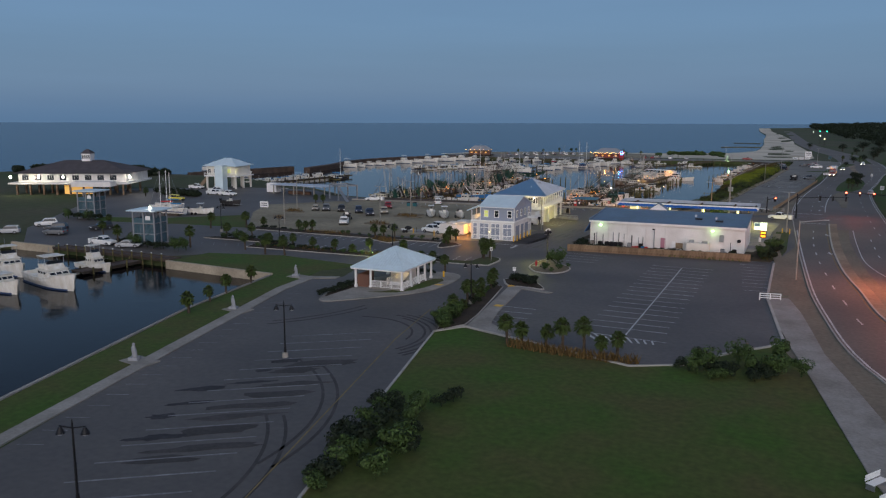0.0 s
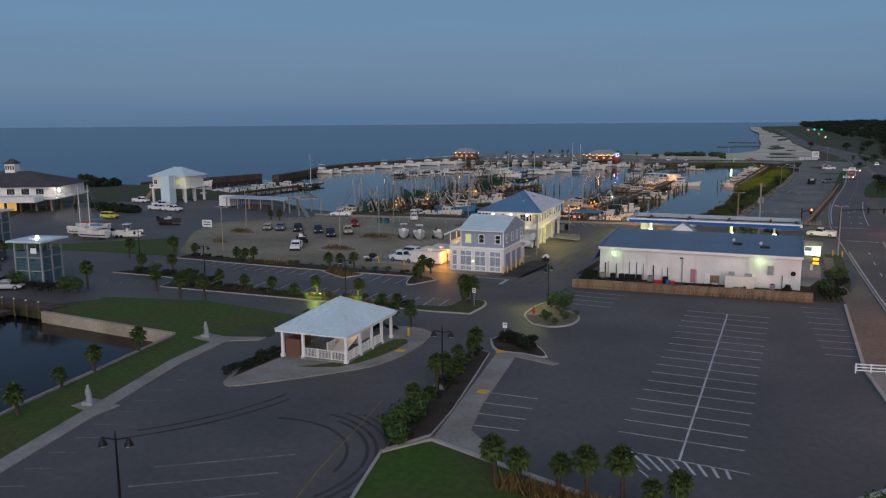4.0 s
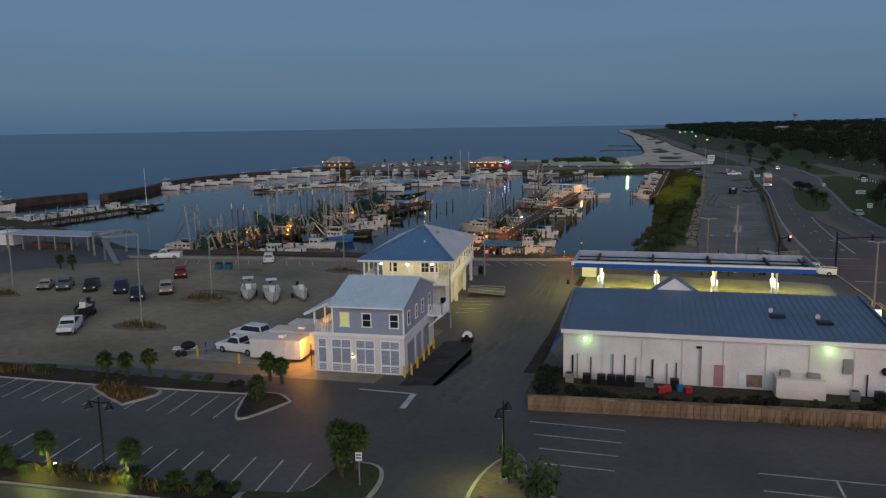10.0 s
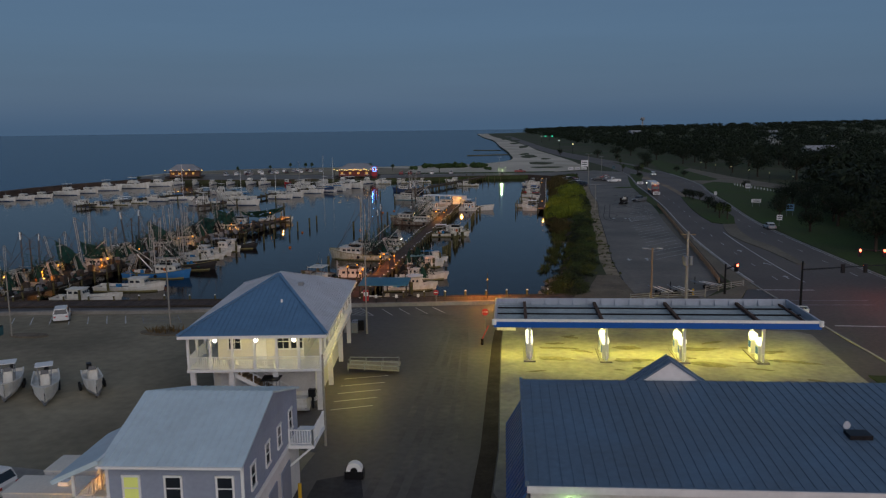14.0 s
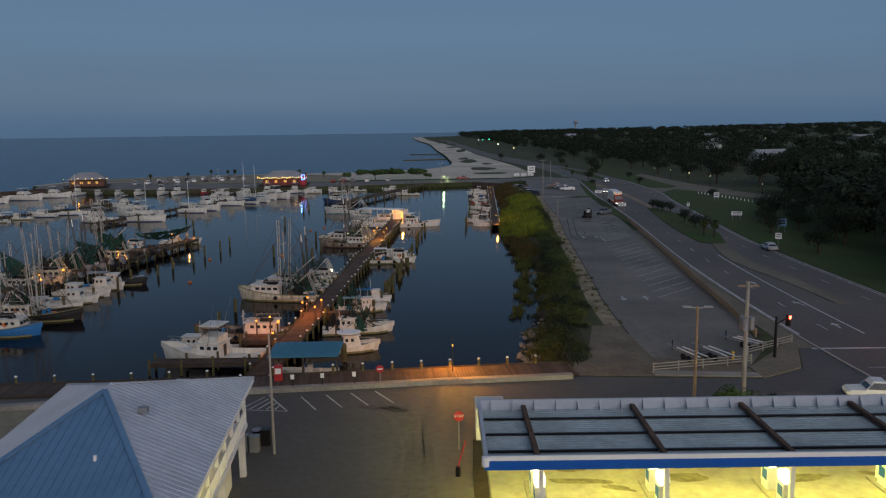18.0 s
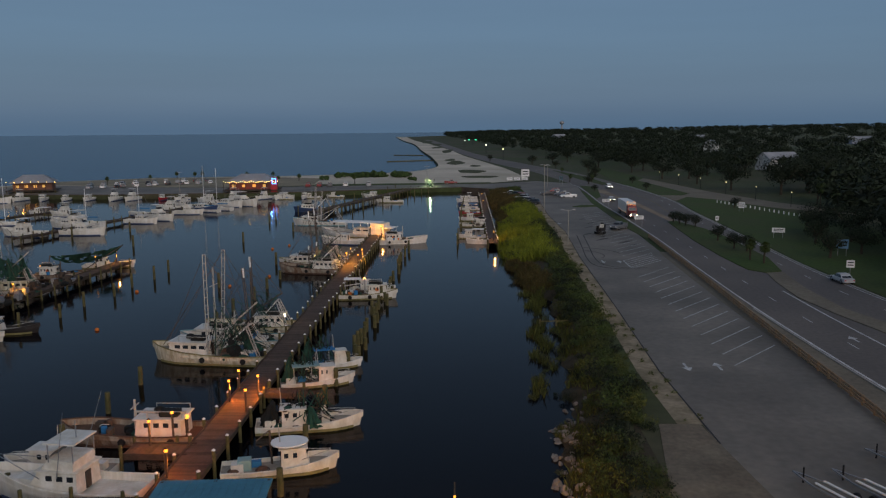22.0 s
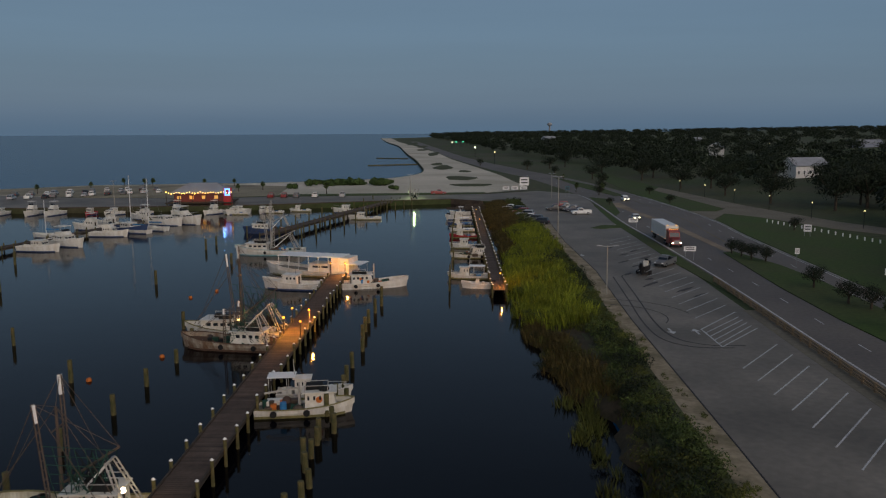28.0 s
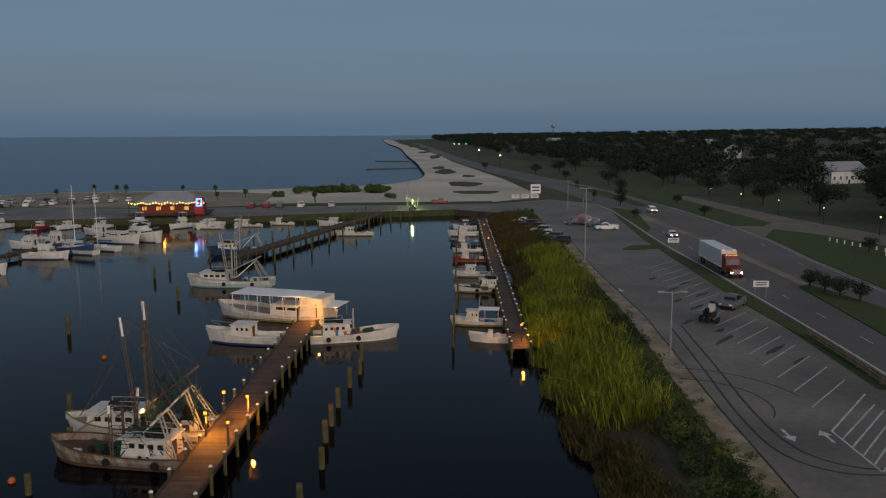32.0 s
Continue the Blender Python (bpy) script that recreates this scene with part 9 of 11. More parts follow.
def leaf_cloud(r, n, rx, ry, rz, z0, leaf, flat_=0.5, lumps=9):
    """Leaf-sized quads gathered in lumps, with gaps between."""
    g = Geo()
    cs = []
    for _ in range(lumps):
        a, u = r.uniform(0, 6.28), r.random() ** 0.5
        cs.append((rx * 0.72 * u * math.cos(a), ry * 0.72 * u * math.sin(a), z0 + rz * r.uniform(-0.55, 0.7) * (1 - 0.5 * u), r.uniform(0.3, 0.52)))
    for _ in range(n):
        c = r.choice(cs)
        d = Vector((r.gauss(0, 1), r.gauss(0, 1), r.gauss(0, 0.8))).normalized()
        k = c[3] * r.uniform(0.75, 1.05)
        p = Vector((c[0] + d.x * rx * k, c[1] + d.y * ry * k, c[2] + d.z * rz * k))
        m = (d + Vector((r.uniform(-0.7, 0.7), r.uniform(-0.7, 0.7), r.uniform(-0.2, 0.9)))).normalized()
        s = m.cross(Vector((r.uniform(-1, 1), r.uniform(-1, 1), r.uniform(-1, 1)))).normalized()
        u = m.cross(s)
        w, h = leaf * r.uniform(0.6, 1.2), leaf * r.uniform(0.5, 1.0)
        g.add([p - s * w, p + u * h * 0.5, p + s * w, p - u * h * 0.5], [(0, 1, 2, 3)])
    return g


def shrub_mesh(seed, rx, ry, h, n, leaf, material):
    r = random.Random(seed)
    g = leaf_cloud(r, n, rx, ry, h * 0.55, h * 0.5, leaf, lumps=7)
    g.cyl((0, 0, -0.25), (0.05, 0.02, h * 0.5), 0.05, 0.02, 6).cyl((0, 0, -0.25), (-0.2, 0.1, h * 0.45), 0.04, 0.015, 6)
    return mesh_of("shrub", g, M[material])


SHRUBS = [shrub_mesh(1, 0.85, 0.75, 1.1, 420, 0.12, "leaf"), shrub_mesh(2, 1.25, 1.0, 1.3, 560, 0.14, "leaf_dark"), shrub_mesh(3, 0.65, 0.65, 0.8, 320, 0.10, "leaf"), shrub_mesh(4, 1.05, 1.05, 2.0, 720, 0.14, "leaf")]


def shrub(x, y, kind, scale=1.0, z=0.12, label="low leafy green shrub"):
    t = new("shrub", SHRUBS[kind])
    t.matrix_basis = pose(x, y, z, 0, 0, rv.uniform(0, 360)) @ Matrix.Scale(scale, 4)
    tagged(t, label, "shrub", "shrubs")


def hedge(line, step, kinds, lo, hi, label, wobble=0.4):
    for a, b in zip(line, line[1:]):
        a, b = Vector(a), Vector(b)
        n = max(1, int((b - a).length / step))
        for k in range(n):
            p = a.lerp(b, (k + rv.random() * 0.4) / n)
            shrub(p.x + rv.uniform(-wobble, wobble), p.y + rv.uniform(-wobble, wobble), rv.choice(kinds), rv.uniform(lo, hi), label=label)


hedge([(-12.4, 76), (-2.6, 79.4)], 0.85, (1, 1, 3), 0.7, 1.2, "dark shrub in the bed by the road", 0.9)
hedge([(-11, 74.6), (-4, 77.4)], 1.1, (1, 0), 0.6, 1.0, "dark shrub in the bed by the road", 0.7)
for x, y in ((-11.3, 77.6), (-8.6, 80.6), (-4.9, 83.6)):
    shrub(x, y, 3, 1.35, label="young round-headed tree in the shrub bed")
hedge([(-29, 38), (-32.4, 50), (-33.6, 54)], 0.8, (1, 1, 0), 0.9, 1.6, "dark tangled shrub beside the lot", 1.4)
hedge([(-27, 42), (-30, 54), (-29.6, 58)], 1.2, (1, 3), 0.7, 1.4, "dark tangled shrub beside the lot", 0.9)
hedge([(-45.6, 110.6), (-43.4, 108.4), (-40.4, 106.4)], 0.8, (1, 1), 0.8, 1.2, "dark shrub in the triangular bed", 0.9)
hedge([(-62, 118.7), (-75, 118.4), (-102, 115.8)], 1.3, (0, 2, 1), 0.6, 1.0, "rusty grass clump in the planted strip", 0.7)
hedge([(-74, 138), (-104, 136.6), (-119, 136)], 2.4, (0, 2, 1), 0.5, 1.0, "shrub in the planted strip", 0.6)
hedge([(-41.6, 78.6), (-43.2, 86)], 0.6, (1, 1, 3), 0.8, 1.3, "dark dense shrub at the lot corner", 0.8)
hedge([(-42, 80), (-44, 90), (-46, 103)], 1.1, (1, 2, 0), 0.5, 0.9, "shrub under the young palms", 0.7)
hedge([(-46.2, 142.6), (-30, 144.4), (-15.4, 146.6)], 1.15, (1, 1, 0), 0.65, 1.1, "unkempt shrub behind the store", 0.8)
hedge([(-46.4, 143), (-47, 150)], 0.9, (1, 1), 0.8, 1.2, "unkempt shrub behind the store", 0.5)
hedge([(-13.6, 146), (-12.4, 160)], 1.0, (1, 3, 1), 0.9, 1.5, "unkempt shrub beside the store", 0.8)
hedge([(-64.4, 86.6), (-64.4, 97)], 0.8, (1, 1), 0.6, 0.9, "dark shrub at the pavilion", 0.2)
hedge([(-62.8, 104), (-58, 107.6)], 0.9, (1, 1, 0), 0.6, 0.95, "dark shrub at the pavilion", 0.5)
hedge([(-126, 104.6), (-118, 105.4), (-109, 106)], 1.2, (1, 3), 0.9, 1.4, "dark shrub around the service tower", 0.9)
hedge([(-172, 127.5), (-162, 129)], 1.6, (1, 3), 1.1, 1.7, "dark shrub around the service tower", 1.2)
hedge([(-98.6, 119.4), (-104, 121.6), (-116, 120.4)], 1.5, (1, 0, 3), 0.8, 1.2, "shrub in the lamp island", 0.7)
hedge([(-34, 204.4), (-24, 205.6)], 2.2, (3, 1), 1.0, 1.5, "dark bush on the verge", 0.5)
for x, y, k, s in ((-42.8, 122.4, 3, 1.7), (-43.6, 119.0, 0, 1.1), (-41.8, 120.4, 0, 0.9), (-45.4, 125.6, 3, 1.0), (-44.6, 121.4, 2, 1.0), (-41.2, 123.4, 2, 0.8), (-46.2, 128.8, 3, 0.8), (-42.2, 118.2, 2, 0.9)):
    shrub(x, y, k, s, 0.18, "leafy shrub in the dirt island")
def tree_meshes(seed, h, spread, n, leaf):
    """A live oak: tapered trunk, limbs and a broad uneven crown of leaf clumps."""
    r = random.Random(seed)
    tr = Geo().cyl((0, 0, -0.2), (0.1, 0, h * 0.32), 0.38, 0.28, 8)
    for k in range(6):
        a = k * 1.05 + r.uniform(-0.3, 0.3)
        p = Vector((0.1, 0, h * 0.3))
        q = Vector((math.cos(a) * spread * 0.34, math.sin(a) * spread * 0.34, h * r.uniform(0.45, 0.62)))
        e = Vector((math.cos(a) * spread * 0.62, math.sin(a) * spread * 0.62, h * r.uniform(0.55, 0.82)))
        tr.cyl(p, q, 0.2, 0.13, 6).cyl(q, e, 0.13, 0.05, 5)
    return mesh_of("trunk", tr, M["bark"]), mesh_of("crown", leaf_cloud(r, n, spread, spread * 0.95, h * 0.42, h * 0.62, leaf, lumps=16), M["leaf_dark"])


OAKS = [tree_meshes(31, 9.0, 6.0, 2400, 0.28), tree_meshes(32, 11.0, 7.5, 2800, 0.32), tree_meshes(33, 7.0, 4.5, 1600, 0.25)]


def oak(x, y, kind, scale=1.0, label="broad dark live oak"):
    t = thing("oak_tree", label, "tree", x, y, 0, rv.uniform(0, 360), "park trees")
    for nm, me in zip(("trunk", "crown"), OAKS[kind]):
        piece(nm, me, t, Matrix.Scale(scale, 4))


for x, y, k, s in ((14, 262, 1, 1.0), (22, 276, 1, 1.1), (30, 292, 1, 1.1), (20, 300, 0, 0.9), (40, 310, 1, 1.2), (30, 325, 1, 1.0), (46, 330, 1, 1.1), (24, 350, 0, 0.8), (52, 352, 1, 1.1), (36, 246, 1, 1.1), (26, 232, 0, 1.0), (16, 216, 0, 1.0), (60, 372, 1, 1.0),
                   (44, 474, 1, 1.0), (40, 505, 0, 1.0), (34, 540, 0, 1.0), (46, 540, 1, 1.1), (30, 590, 1, 1.0), (40, 610, 1, 1.1), (22, 648, 0, 1.1), (70, 470, 1, 1.0), (82, 490, 1, 1.2), (60, 560, 1, 1.2), (78, 560, 1, 1.2),
                   (15, 512, 2, 0.5), (13, 476, 2, 0.5), (-4, 508, 2, 0.55), (1, 532, 2, 0.6), (-7, 472, 2, 0.4), (6.5, 560, 2, 0.8), (9, 600, 0, 0.8), (-4, 640, 2, 0.8), (-40, 745, 2, 0.7), (-14, 690, 2, 0.9), (0, 700, 0, 0.9), (12, 720, 1, 1.0),
                   (24, 408, 2, 0.45), (21, 346, 0, 0.75), (19.5, 322, 0, 0.6), (25, 338, 1, 0.8), (27, 318, 1, 0.9), (22, 309, 0, 0.8), (17, 336, 2, 0.8), (12, 318, 2, 0.7), (11, 290, 2, 0.8), (75, 420, 1, 1.1), (88, 440, 1, 1.0), (64, 402, 1, 1.0), (90, 530, 1, 1.1), (100, 560, 0, 1.1), (126, 590, 1, 1.1), (120, 560, 1, 1.1), (92, 610, 1, 1.0)):
    oak(x, y, k, s * rv.uniform(0.9, 1.1))
for x, y, k, s in ((54, 452, 1, 1.25), (66, 458, 1, 1.3), (79, 573, 0, 1.1)):
    oak(x, y, k, s)
rm = random.Random(77)
for x, y, s in ((-2.4, 373, 0.42), (-1.8, 369.5, 0.45), (-1.2, 366, 0.48), (0.4, 363.5, 0.42), (-1.4, 340, 0.55), (-1.6, 329, 0.5), (-0.3, 325.5, 0.5)):
    oak(x, y, 2, s * rm.uniform(0.95, 1.1), "small dark bushy tree on the grassed median")

def quads(name, label, category, material, v):
    """One object of many loose leaf quads."""
    v = np.asarray(v, dtype=np.float32)
    n = len(v) // 4
    me = bpy.data.meshes.new(name)
    me.vertices.add(len(v))
    me.vertices.foreach_set("co", v.ravel())
    me.loops.add(n * 4)
    me.loops.foreach_set("vertex_index", np.arange(n * 4, dtype=np.int32))
    me.polygons.add(n)
    me.polygons.foreach_set("loop_start", np.arange(0, n * 4, 4, dtype=np.int32))
    me.materials.append(M[material])
    me.update(calc_edges=True)
    return tagged(new(name, me), label, category, kind="stuff")


def thicket(name, label, material, spots, seed, leaf=0.085, n=520, squash=0.7):
    """Many bushes grown into one mass: spots (x, y, z, size)."""
    forms = [np.array(leaf_cloud(random.Random(seed + k), n, 1.15, 1.0, squash, squash * 0.75, leaf, lumps=11).v, dtype=np.float32) for k in range(5)]
    r = np.random.RandomState(seed)
    out = []
    for x, y, z, size in spots:
        a, th = forms[r.randint(5)], r.rand() * 6.28
        c, q = math.cos(th) * size, math.sin(th) * size
        out.append(np.stack([a[:, 0] * c - a[:, 1] * q + x, a[:, 0] * q + a[:, 1] * c + y, a[:, 2] * size * (0.8 + 0.4 * r.rand()) + z], 1))
    quads(name, label, "scrub", material, np.concatenate(out))


# the woods inland: thousands of crowns in one mass
def rise_z(x, y):
    """The land behind the shore road climbs gently."""
    return 14.0 * np.clip((np.asarray(x) - 90) / (420 + 0.3 * np.clip(np.asarray(y) - 300, 0, 4000)), 0, 1)


slope_land = Geo()
xs, ys = [30 + 55 * k for k in range(60)], [200 + 75 * k for k in range(54)]
slope_land.v = [(gx, gy, float(rise_z(gx, gy)) - 0.3 if k < 59 else -1.0) for gy in ys for k, gx in enumerate(xs)]
slope_land.f = [(r * 60 + c, r * 60 + c + 1, (r + 1) * 60 + c + 1, (r + 1) * 60 + c) for r in range(53) for c in range(59)]
structure("rising_ground", slope_land, M["land"], "dark ground rising gently inland", "ground")
base = [leaf_cloud(random.Random(50 + k), 190, 5.5, 5.5, 3.8, 5.5, 0.78, lumps=11) for k in range(5)]
arrs = [np.array(g.v, dtype=np.float32) for g in base]
rw = np.random.RandomState(8)
chunks = []
count = 0
while count < 3400:
    y = 250 + (rw.rand() ** 1.9) * 3600
    front = np.interp(y, [230, 300, 360, 440, 480, 560, 640, 800, 1050, 1500, 2200, 4000], [16, 20, 30, 56, 56, 50, 28, 12, -26, -66, -130, 60])
    x = front + 4 + (rw.rand() ** 1.4) * (260 + y * 0.85)
    if (y < 612 and y > 430 and abs(x - (-54.7 + (y - 238) * 0.447)) < 7 + (y - 430) * 0.045) or (abs(x - 107) < 20 and abs(y - 600) < 14) or (abs(x - 60) < 12 and abs(y - 448) < 14):
        continue
    a = arrs[rw.randint(5)]
    th, s = rw.rand() * 6.28, 0.75 + 0.7 * rw.rand() + min(y, 2500) / 3500
    c, q = math.cos(th), math.sin(th)
    chunks.append(np.stack([(a[:, 0] * c - a[:, 1] * q) * s + x, (a[:, 0] * q + a[:, 1] * c) * s + y, a[:, 2] * s * 0.95 + max(0.0, float(rise_z(x, y)) - 0.3)], 1))
    count += 1
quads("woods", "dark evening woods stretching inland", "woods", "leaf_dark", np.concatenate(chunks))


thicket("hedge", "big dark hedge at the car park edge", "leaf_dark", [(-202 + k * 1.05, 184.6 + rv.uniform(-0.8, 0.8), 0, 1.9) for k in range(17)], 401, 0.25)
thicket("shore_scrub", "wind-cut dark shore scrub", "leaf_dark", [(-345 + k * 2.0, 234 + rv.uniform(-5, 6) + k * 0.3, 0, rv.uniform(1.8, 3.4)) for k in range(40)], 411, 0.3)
thicket("dune_scrub", "low dune scrub on the spit", "leaf", [(rv.uniform(-120, -84), 566 + rv.uniform(-6, 10), 0, rv.uniform(1.2, 2.8)) for k in range(34)] + [(-98, 566, 0, 2.6), (-80, 535, 0, 2.0), (-122, 545, 0, 2.0)], 421, 0.28)


# ---- bank reeds and rough grass ----
def blades(name, label, material, spots, per, hgt, wid, seed, lean=0.35):
    """Upright pointed blades strewn over round spots (x, y, rx, ry)."""
    r = np.random.RandomState(seed)
    vs = []
    for sx, sy, rx, ry, dens in spots:
        n = int(per * dens * rx * ry * 3.14)
        a, u = r.rand(n) * 6.283, np.sqrt(r.rand(n))
        x, y = sx + rx * u * np.cos(a), sy + ry * u * np.sin(a)
        h = hgt * (0.55 + 0.6 * r.rand(n)) * (0.75 + 0.35 * np.sqrt(1 - u * u))
        th = r.rand(n) * 6.283
        w = wid * (0.6 + 0.8 * r.rand(n))
        lx, ly = (r.rand(n) - 0.5) * 2 * lean * h, (r.rand(n) - 0.5) * 2 * lean * h
        z0 = np.where(y > 215, bank_z(x, y), 0.02)
        p0 = np.stack([x - w * np.cos(th), y - w * np.sin(th), z0], 1)
        p1 = np.stack([x + w * np.cos(th), y + w * np.sin(th), z0], 1)
        p2 = np.stack([x + lx + w * 0.5 * np.cos(th), y + ly + w * 0.5 * np.sin(th), z0 + h], 1)
        p3 = np.stack([x + lx * 0.5 - w * np.cos(th), y + ly * 0.5 - w * np.sin(th), z0 + h * 0.6], 1)
        vs.append(np.stack([p0, p1, p2, p3], 1).reshape(-1, 3))
    quads(name, label, "reeds", material, np.concatenate(vs))


rs = random.Random(77)
green, olive, brown, tussock, b_green, b_olive, b_dark, b_brown, b_lime = [], [], [], [], [], [], [], [], []


y = 222.0
while y < 484:
    lot = -39.4 if y < 233 else -37.6 if y < 243 else -36.4 if y < 262 else (-35.6 if y < 300 else (-34.6 if y < 340 else -33.8))
    edge = float(shore_x(y))

    def put(kind, x, size, up=0.0):
        kind.append((x, y + rs.uniform(-1.2, 1.2), float(bank_z(x, y)) + up, size))

    inner = lot - rs.uniform(3.9, 5.2)                    # where the bushes give way to mud
    for k in range(4):                                   # the hedge of bushes along the car park
        x = rs.uniform(inner, lot - 0.4)
        q = rs.random()
        put(b_green if q < 0.5 else b_dark if q < 0.75 else b_olive, x, rs.uniform(0.7, 1.7) * (1.0 if x < lot - 1.4 else 0.6))
    if y < 320:
        if rs.random() < 0.7:
            olive.append((rs.uniform(edge + 0.6, inner), y, rs.uniform(0.7, 1.4), rs.uniform(1.0, 2.2), 0.7))
        if rs.random() < 0.5:
            put(b_olive if rs.random() < 0.6 else b_dark, rs.uniform(edge - 0.3, edge + 1.6), rs.uniform(0.45, 0.9))
    if 246 < y < 290:                                    # dark tussocks standing in the shallows off the mud
        if rs.random() < 0.85:
            tussock.append((edge - rs.uniform(1.2, 3.2), y, rs.uniform(0.4, 0.9), rs.uniform(0.8, 1.8), 0.9))
        if rs.random() < 0.4:
            put(b_olive, edge - rs.uniform(1.4, 2.8), rs.uniform(0.4, 0.7), 0.6)
    if 286 < y < 294:
        tussock.append((edge - rs.uniform(0.6, 2.6), y, 0.9, 1.4, 1))
    if 293 < y < 324:                                    # golden sedge
        w = 3.6 if y < 312 else 2.2
        for k in range(2):
            x = edge + rs.uniform(0.3, w)
            brown.append((x, y, rs.uniform(0.9, 1.6), rs.uniform(1.4, 2.6), 1))
            put(b_brown if rs.random() < 0.75 else b_olive, x + 0.3, rs.uniform(0.6, 1.1))
    if 318 < y < 376:                                    # tall bright reeds
        for k in range(3):
            x = rs.uniform(edge + 0.8, lot - 3.4)
            green.append((x, y + rs.uniform(-1, 1), rs.uniform(1.2, 2.4), rs.uniform(1.6, 3.0), 0.9))
            put(b_lime if rs.random() < 0.7 else b_green, x, rs.uniform(0.9, 1.7), 0.5)
    if 376 <= y < 412:
        for k in range(3):
            x = rs.uniform(edge + 3.0, lot - 1.6)
            green.append((x, y, rs.uniform(1.2, 2.2), rs.uniform(1.6, 3.0), 0.8))
            put(b_lime if rs.random() < 0.5 else b_green, x, rs.uniform(0.9, 1.6), 0.4)
        brown.append((rs.uniform(edge + 0.4, edge + 2.6), y, rs.uniform(1.0, 1.8), rs.uniform(1.4, 2.6), 0.8))
    if y > 404:
        brown.append((rs.uniform(-45, -40), y, rs.uniform(2.0, 3.2), rs.uniform(3, 5), 1))
        put(b_brown, rs.uniform(-45, -39), rs.uniform(0.7, 1.3))
        put(b_dark, rs.uniform(-44, -39), rs.uniform(0.5, 1.0))
    y += 1.7
blades("bank_reeds", "tall yellow-green reeds on the harbour bank", "reed_green", green, 10, 2.0, 0.05, 1)
thicket("bank_scrub", "bright yellow-green bushes on the harbour bank", "reed_green", b_lime, 351)
blades("bank_grass", "olive rough grass on the harbour bank", "reed_olive", olive, 22, 0.8, 0.05, 2, 0.6)
blades("marsh_tussock", "dark olive tussocks in the shallows", "reed_olive", tussock, 34, 1.55, 0.05, 7, 0.4)
blades("bank_sedge", "golden brown sedge at the water's edge", "reed_brown", brown, 20, 1.1, 0.045, 3, 0.5)
thicket("bank_scrub", "olive scrub on the harbour bank", "reed_olive", b_olive, 301)
thicket("bank_scrub", "dark green bushes on the harbour bank", "leaf_bank", b_green, 311)
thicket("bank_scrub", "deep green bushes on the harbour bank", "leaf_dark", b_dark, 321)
thicket("bank_scrub", "rusty low scrub at the water's edge", "reed_brown", b_brown, 331)
tufts = [(rs.choice((-35.4, -34.4, -34.2)) + rs.uniform(-0.9, 0.5), rs.uniform(236, 470), 0.0, rs.uniform(0.15, 0.45)) for k in range(160)]
thicket("kerb_weeds", "straggling weeds on the sandy kerb strip", "reed_olive", tufts, 341, 0.25, 60)
blades("rusty_grass", "rusty ornamental grass under the palms", "rust_grass", [(-31 + 1.15 * k, 76.2 - 0.12 * k + 0.01 * k * k, 0.9, 0.8, 1) for k in range(12)] + [(-83, 133.6, 2.2, 1.2, 0.7), (-85.5, 134.8, 1.6, 0.8, 0.7), (-100, 136.4, 6, 0.7, 0.4), (-76, 118.4, 3, 0.6, 0.4), (-70, 118.4, 6, 0.6, 0.5), (-92, 117.4, 8, 0.6, 0.4), (-132, 166, 2.8, 1.1, 0.7), (-126, 152.4, 1.7, 0.7, 0.7), (-98.8, 155.2, 2.8, 1.1, 0.5), (-100, 170.8, 3.2, 1.3, 0.5), (-90.2, 195.4, 2.4, 1.1, 0.4)], 28, 1.0, 0.05, 4, 0.5)
blades("rough_grass", "rough grass along the wall foot", "reed_olive", [(-30, 142.8, 15, 1.0, 0.5), (-13, 152, 1.4, 7, 0.6), (-47.6, 146, 0.6, 5, 0.7)], 10, 0.6, 0.05, 5, 0.5)
# stones at the bank foot
rocks = []
for k in range(4):
    r = random.Random(90 + k)
    g = Geo().ball(0, 0, 0, 0.5, 7, 5, 0.6)
    g.v = [(px * r.uniform(0.75, 1.25), py * r.uniform(0.75, 1.25), pz * r.uniform(0.8, 1.2)) for px, py, pz in g.v]
    rocks.append(mesh_of("stone", g, M["rock"]))
rip = thing("riprap", "tumbled pale riprap stones at the water", "rocks", 0, 0, 0, 0, "", "structure")
for k in range(80):
    yy = 221 + (rs.random() ** 1.3) * 24
    xx = float(shore_x(yy)) + rs.uniform(-0.7, 1.3)
    piece("stone", rs.choice(rocks), rip, pose(xx, yy, float(bank_z(xx, yy)) + rs.uniform(0.0, 0.25), rs.uniform(0, 360), rs.uniform(-30, 30), rs.uniform(0, 360)) @ Matrix.Scale(rs.uniform(0.35, 1.0), 4))

# ---- vehicles ----
def car_body(L, W, H, hood, cabin0, cabin1, bed=None):
    """Rings along a car: lower body with rounded ends."""
    z0, zb = 0.32, H * 0.60
    xs = [(-L / 2, 0.80, zb * 0.86), (-L / 2 + 0.12, 0.94, zb * 0.98), (-L * 0.25, 1.0, zb), (L * 0.1, 1.0, zb), (L * 0.3, 0.98, zb * hood), (L / 2 - 0.2, 0.92, zb * hood * 0.95), (L / 2, 0.78, zb * 0.70)]
    rings = []
    for x, w, z in xs:
        h = W / 2 * w
        rings.append([(x, -h, z0), (x, h, z0), (x, h * 1.02, (z0 + z) / 2), (x, h * 0.93, z), (x, -h * 0.93, z), (x, -h * 1.02, (z0 + z) / 2)])
    return Geo().loft(rings)


WHEEL = None


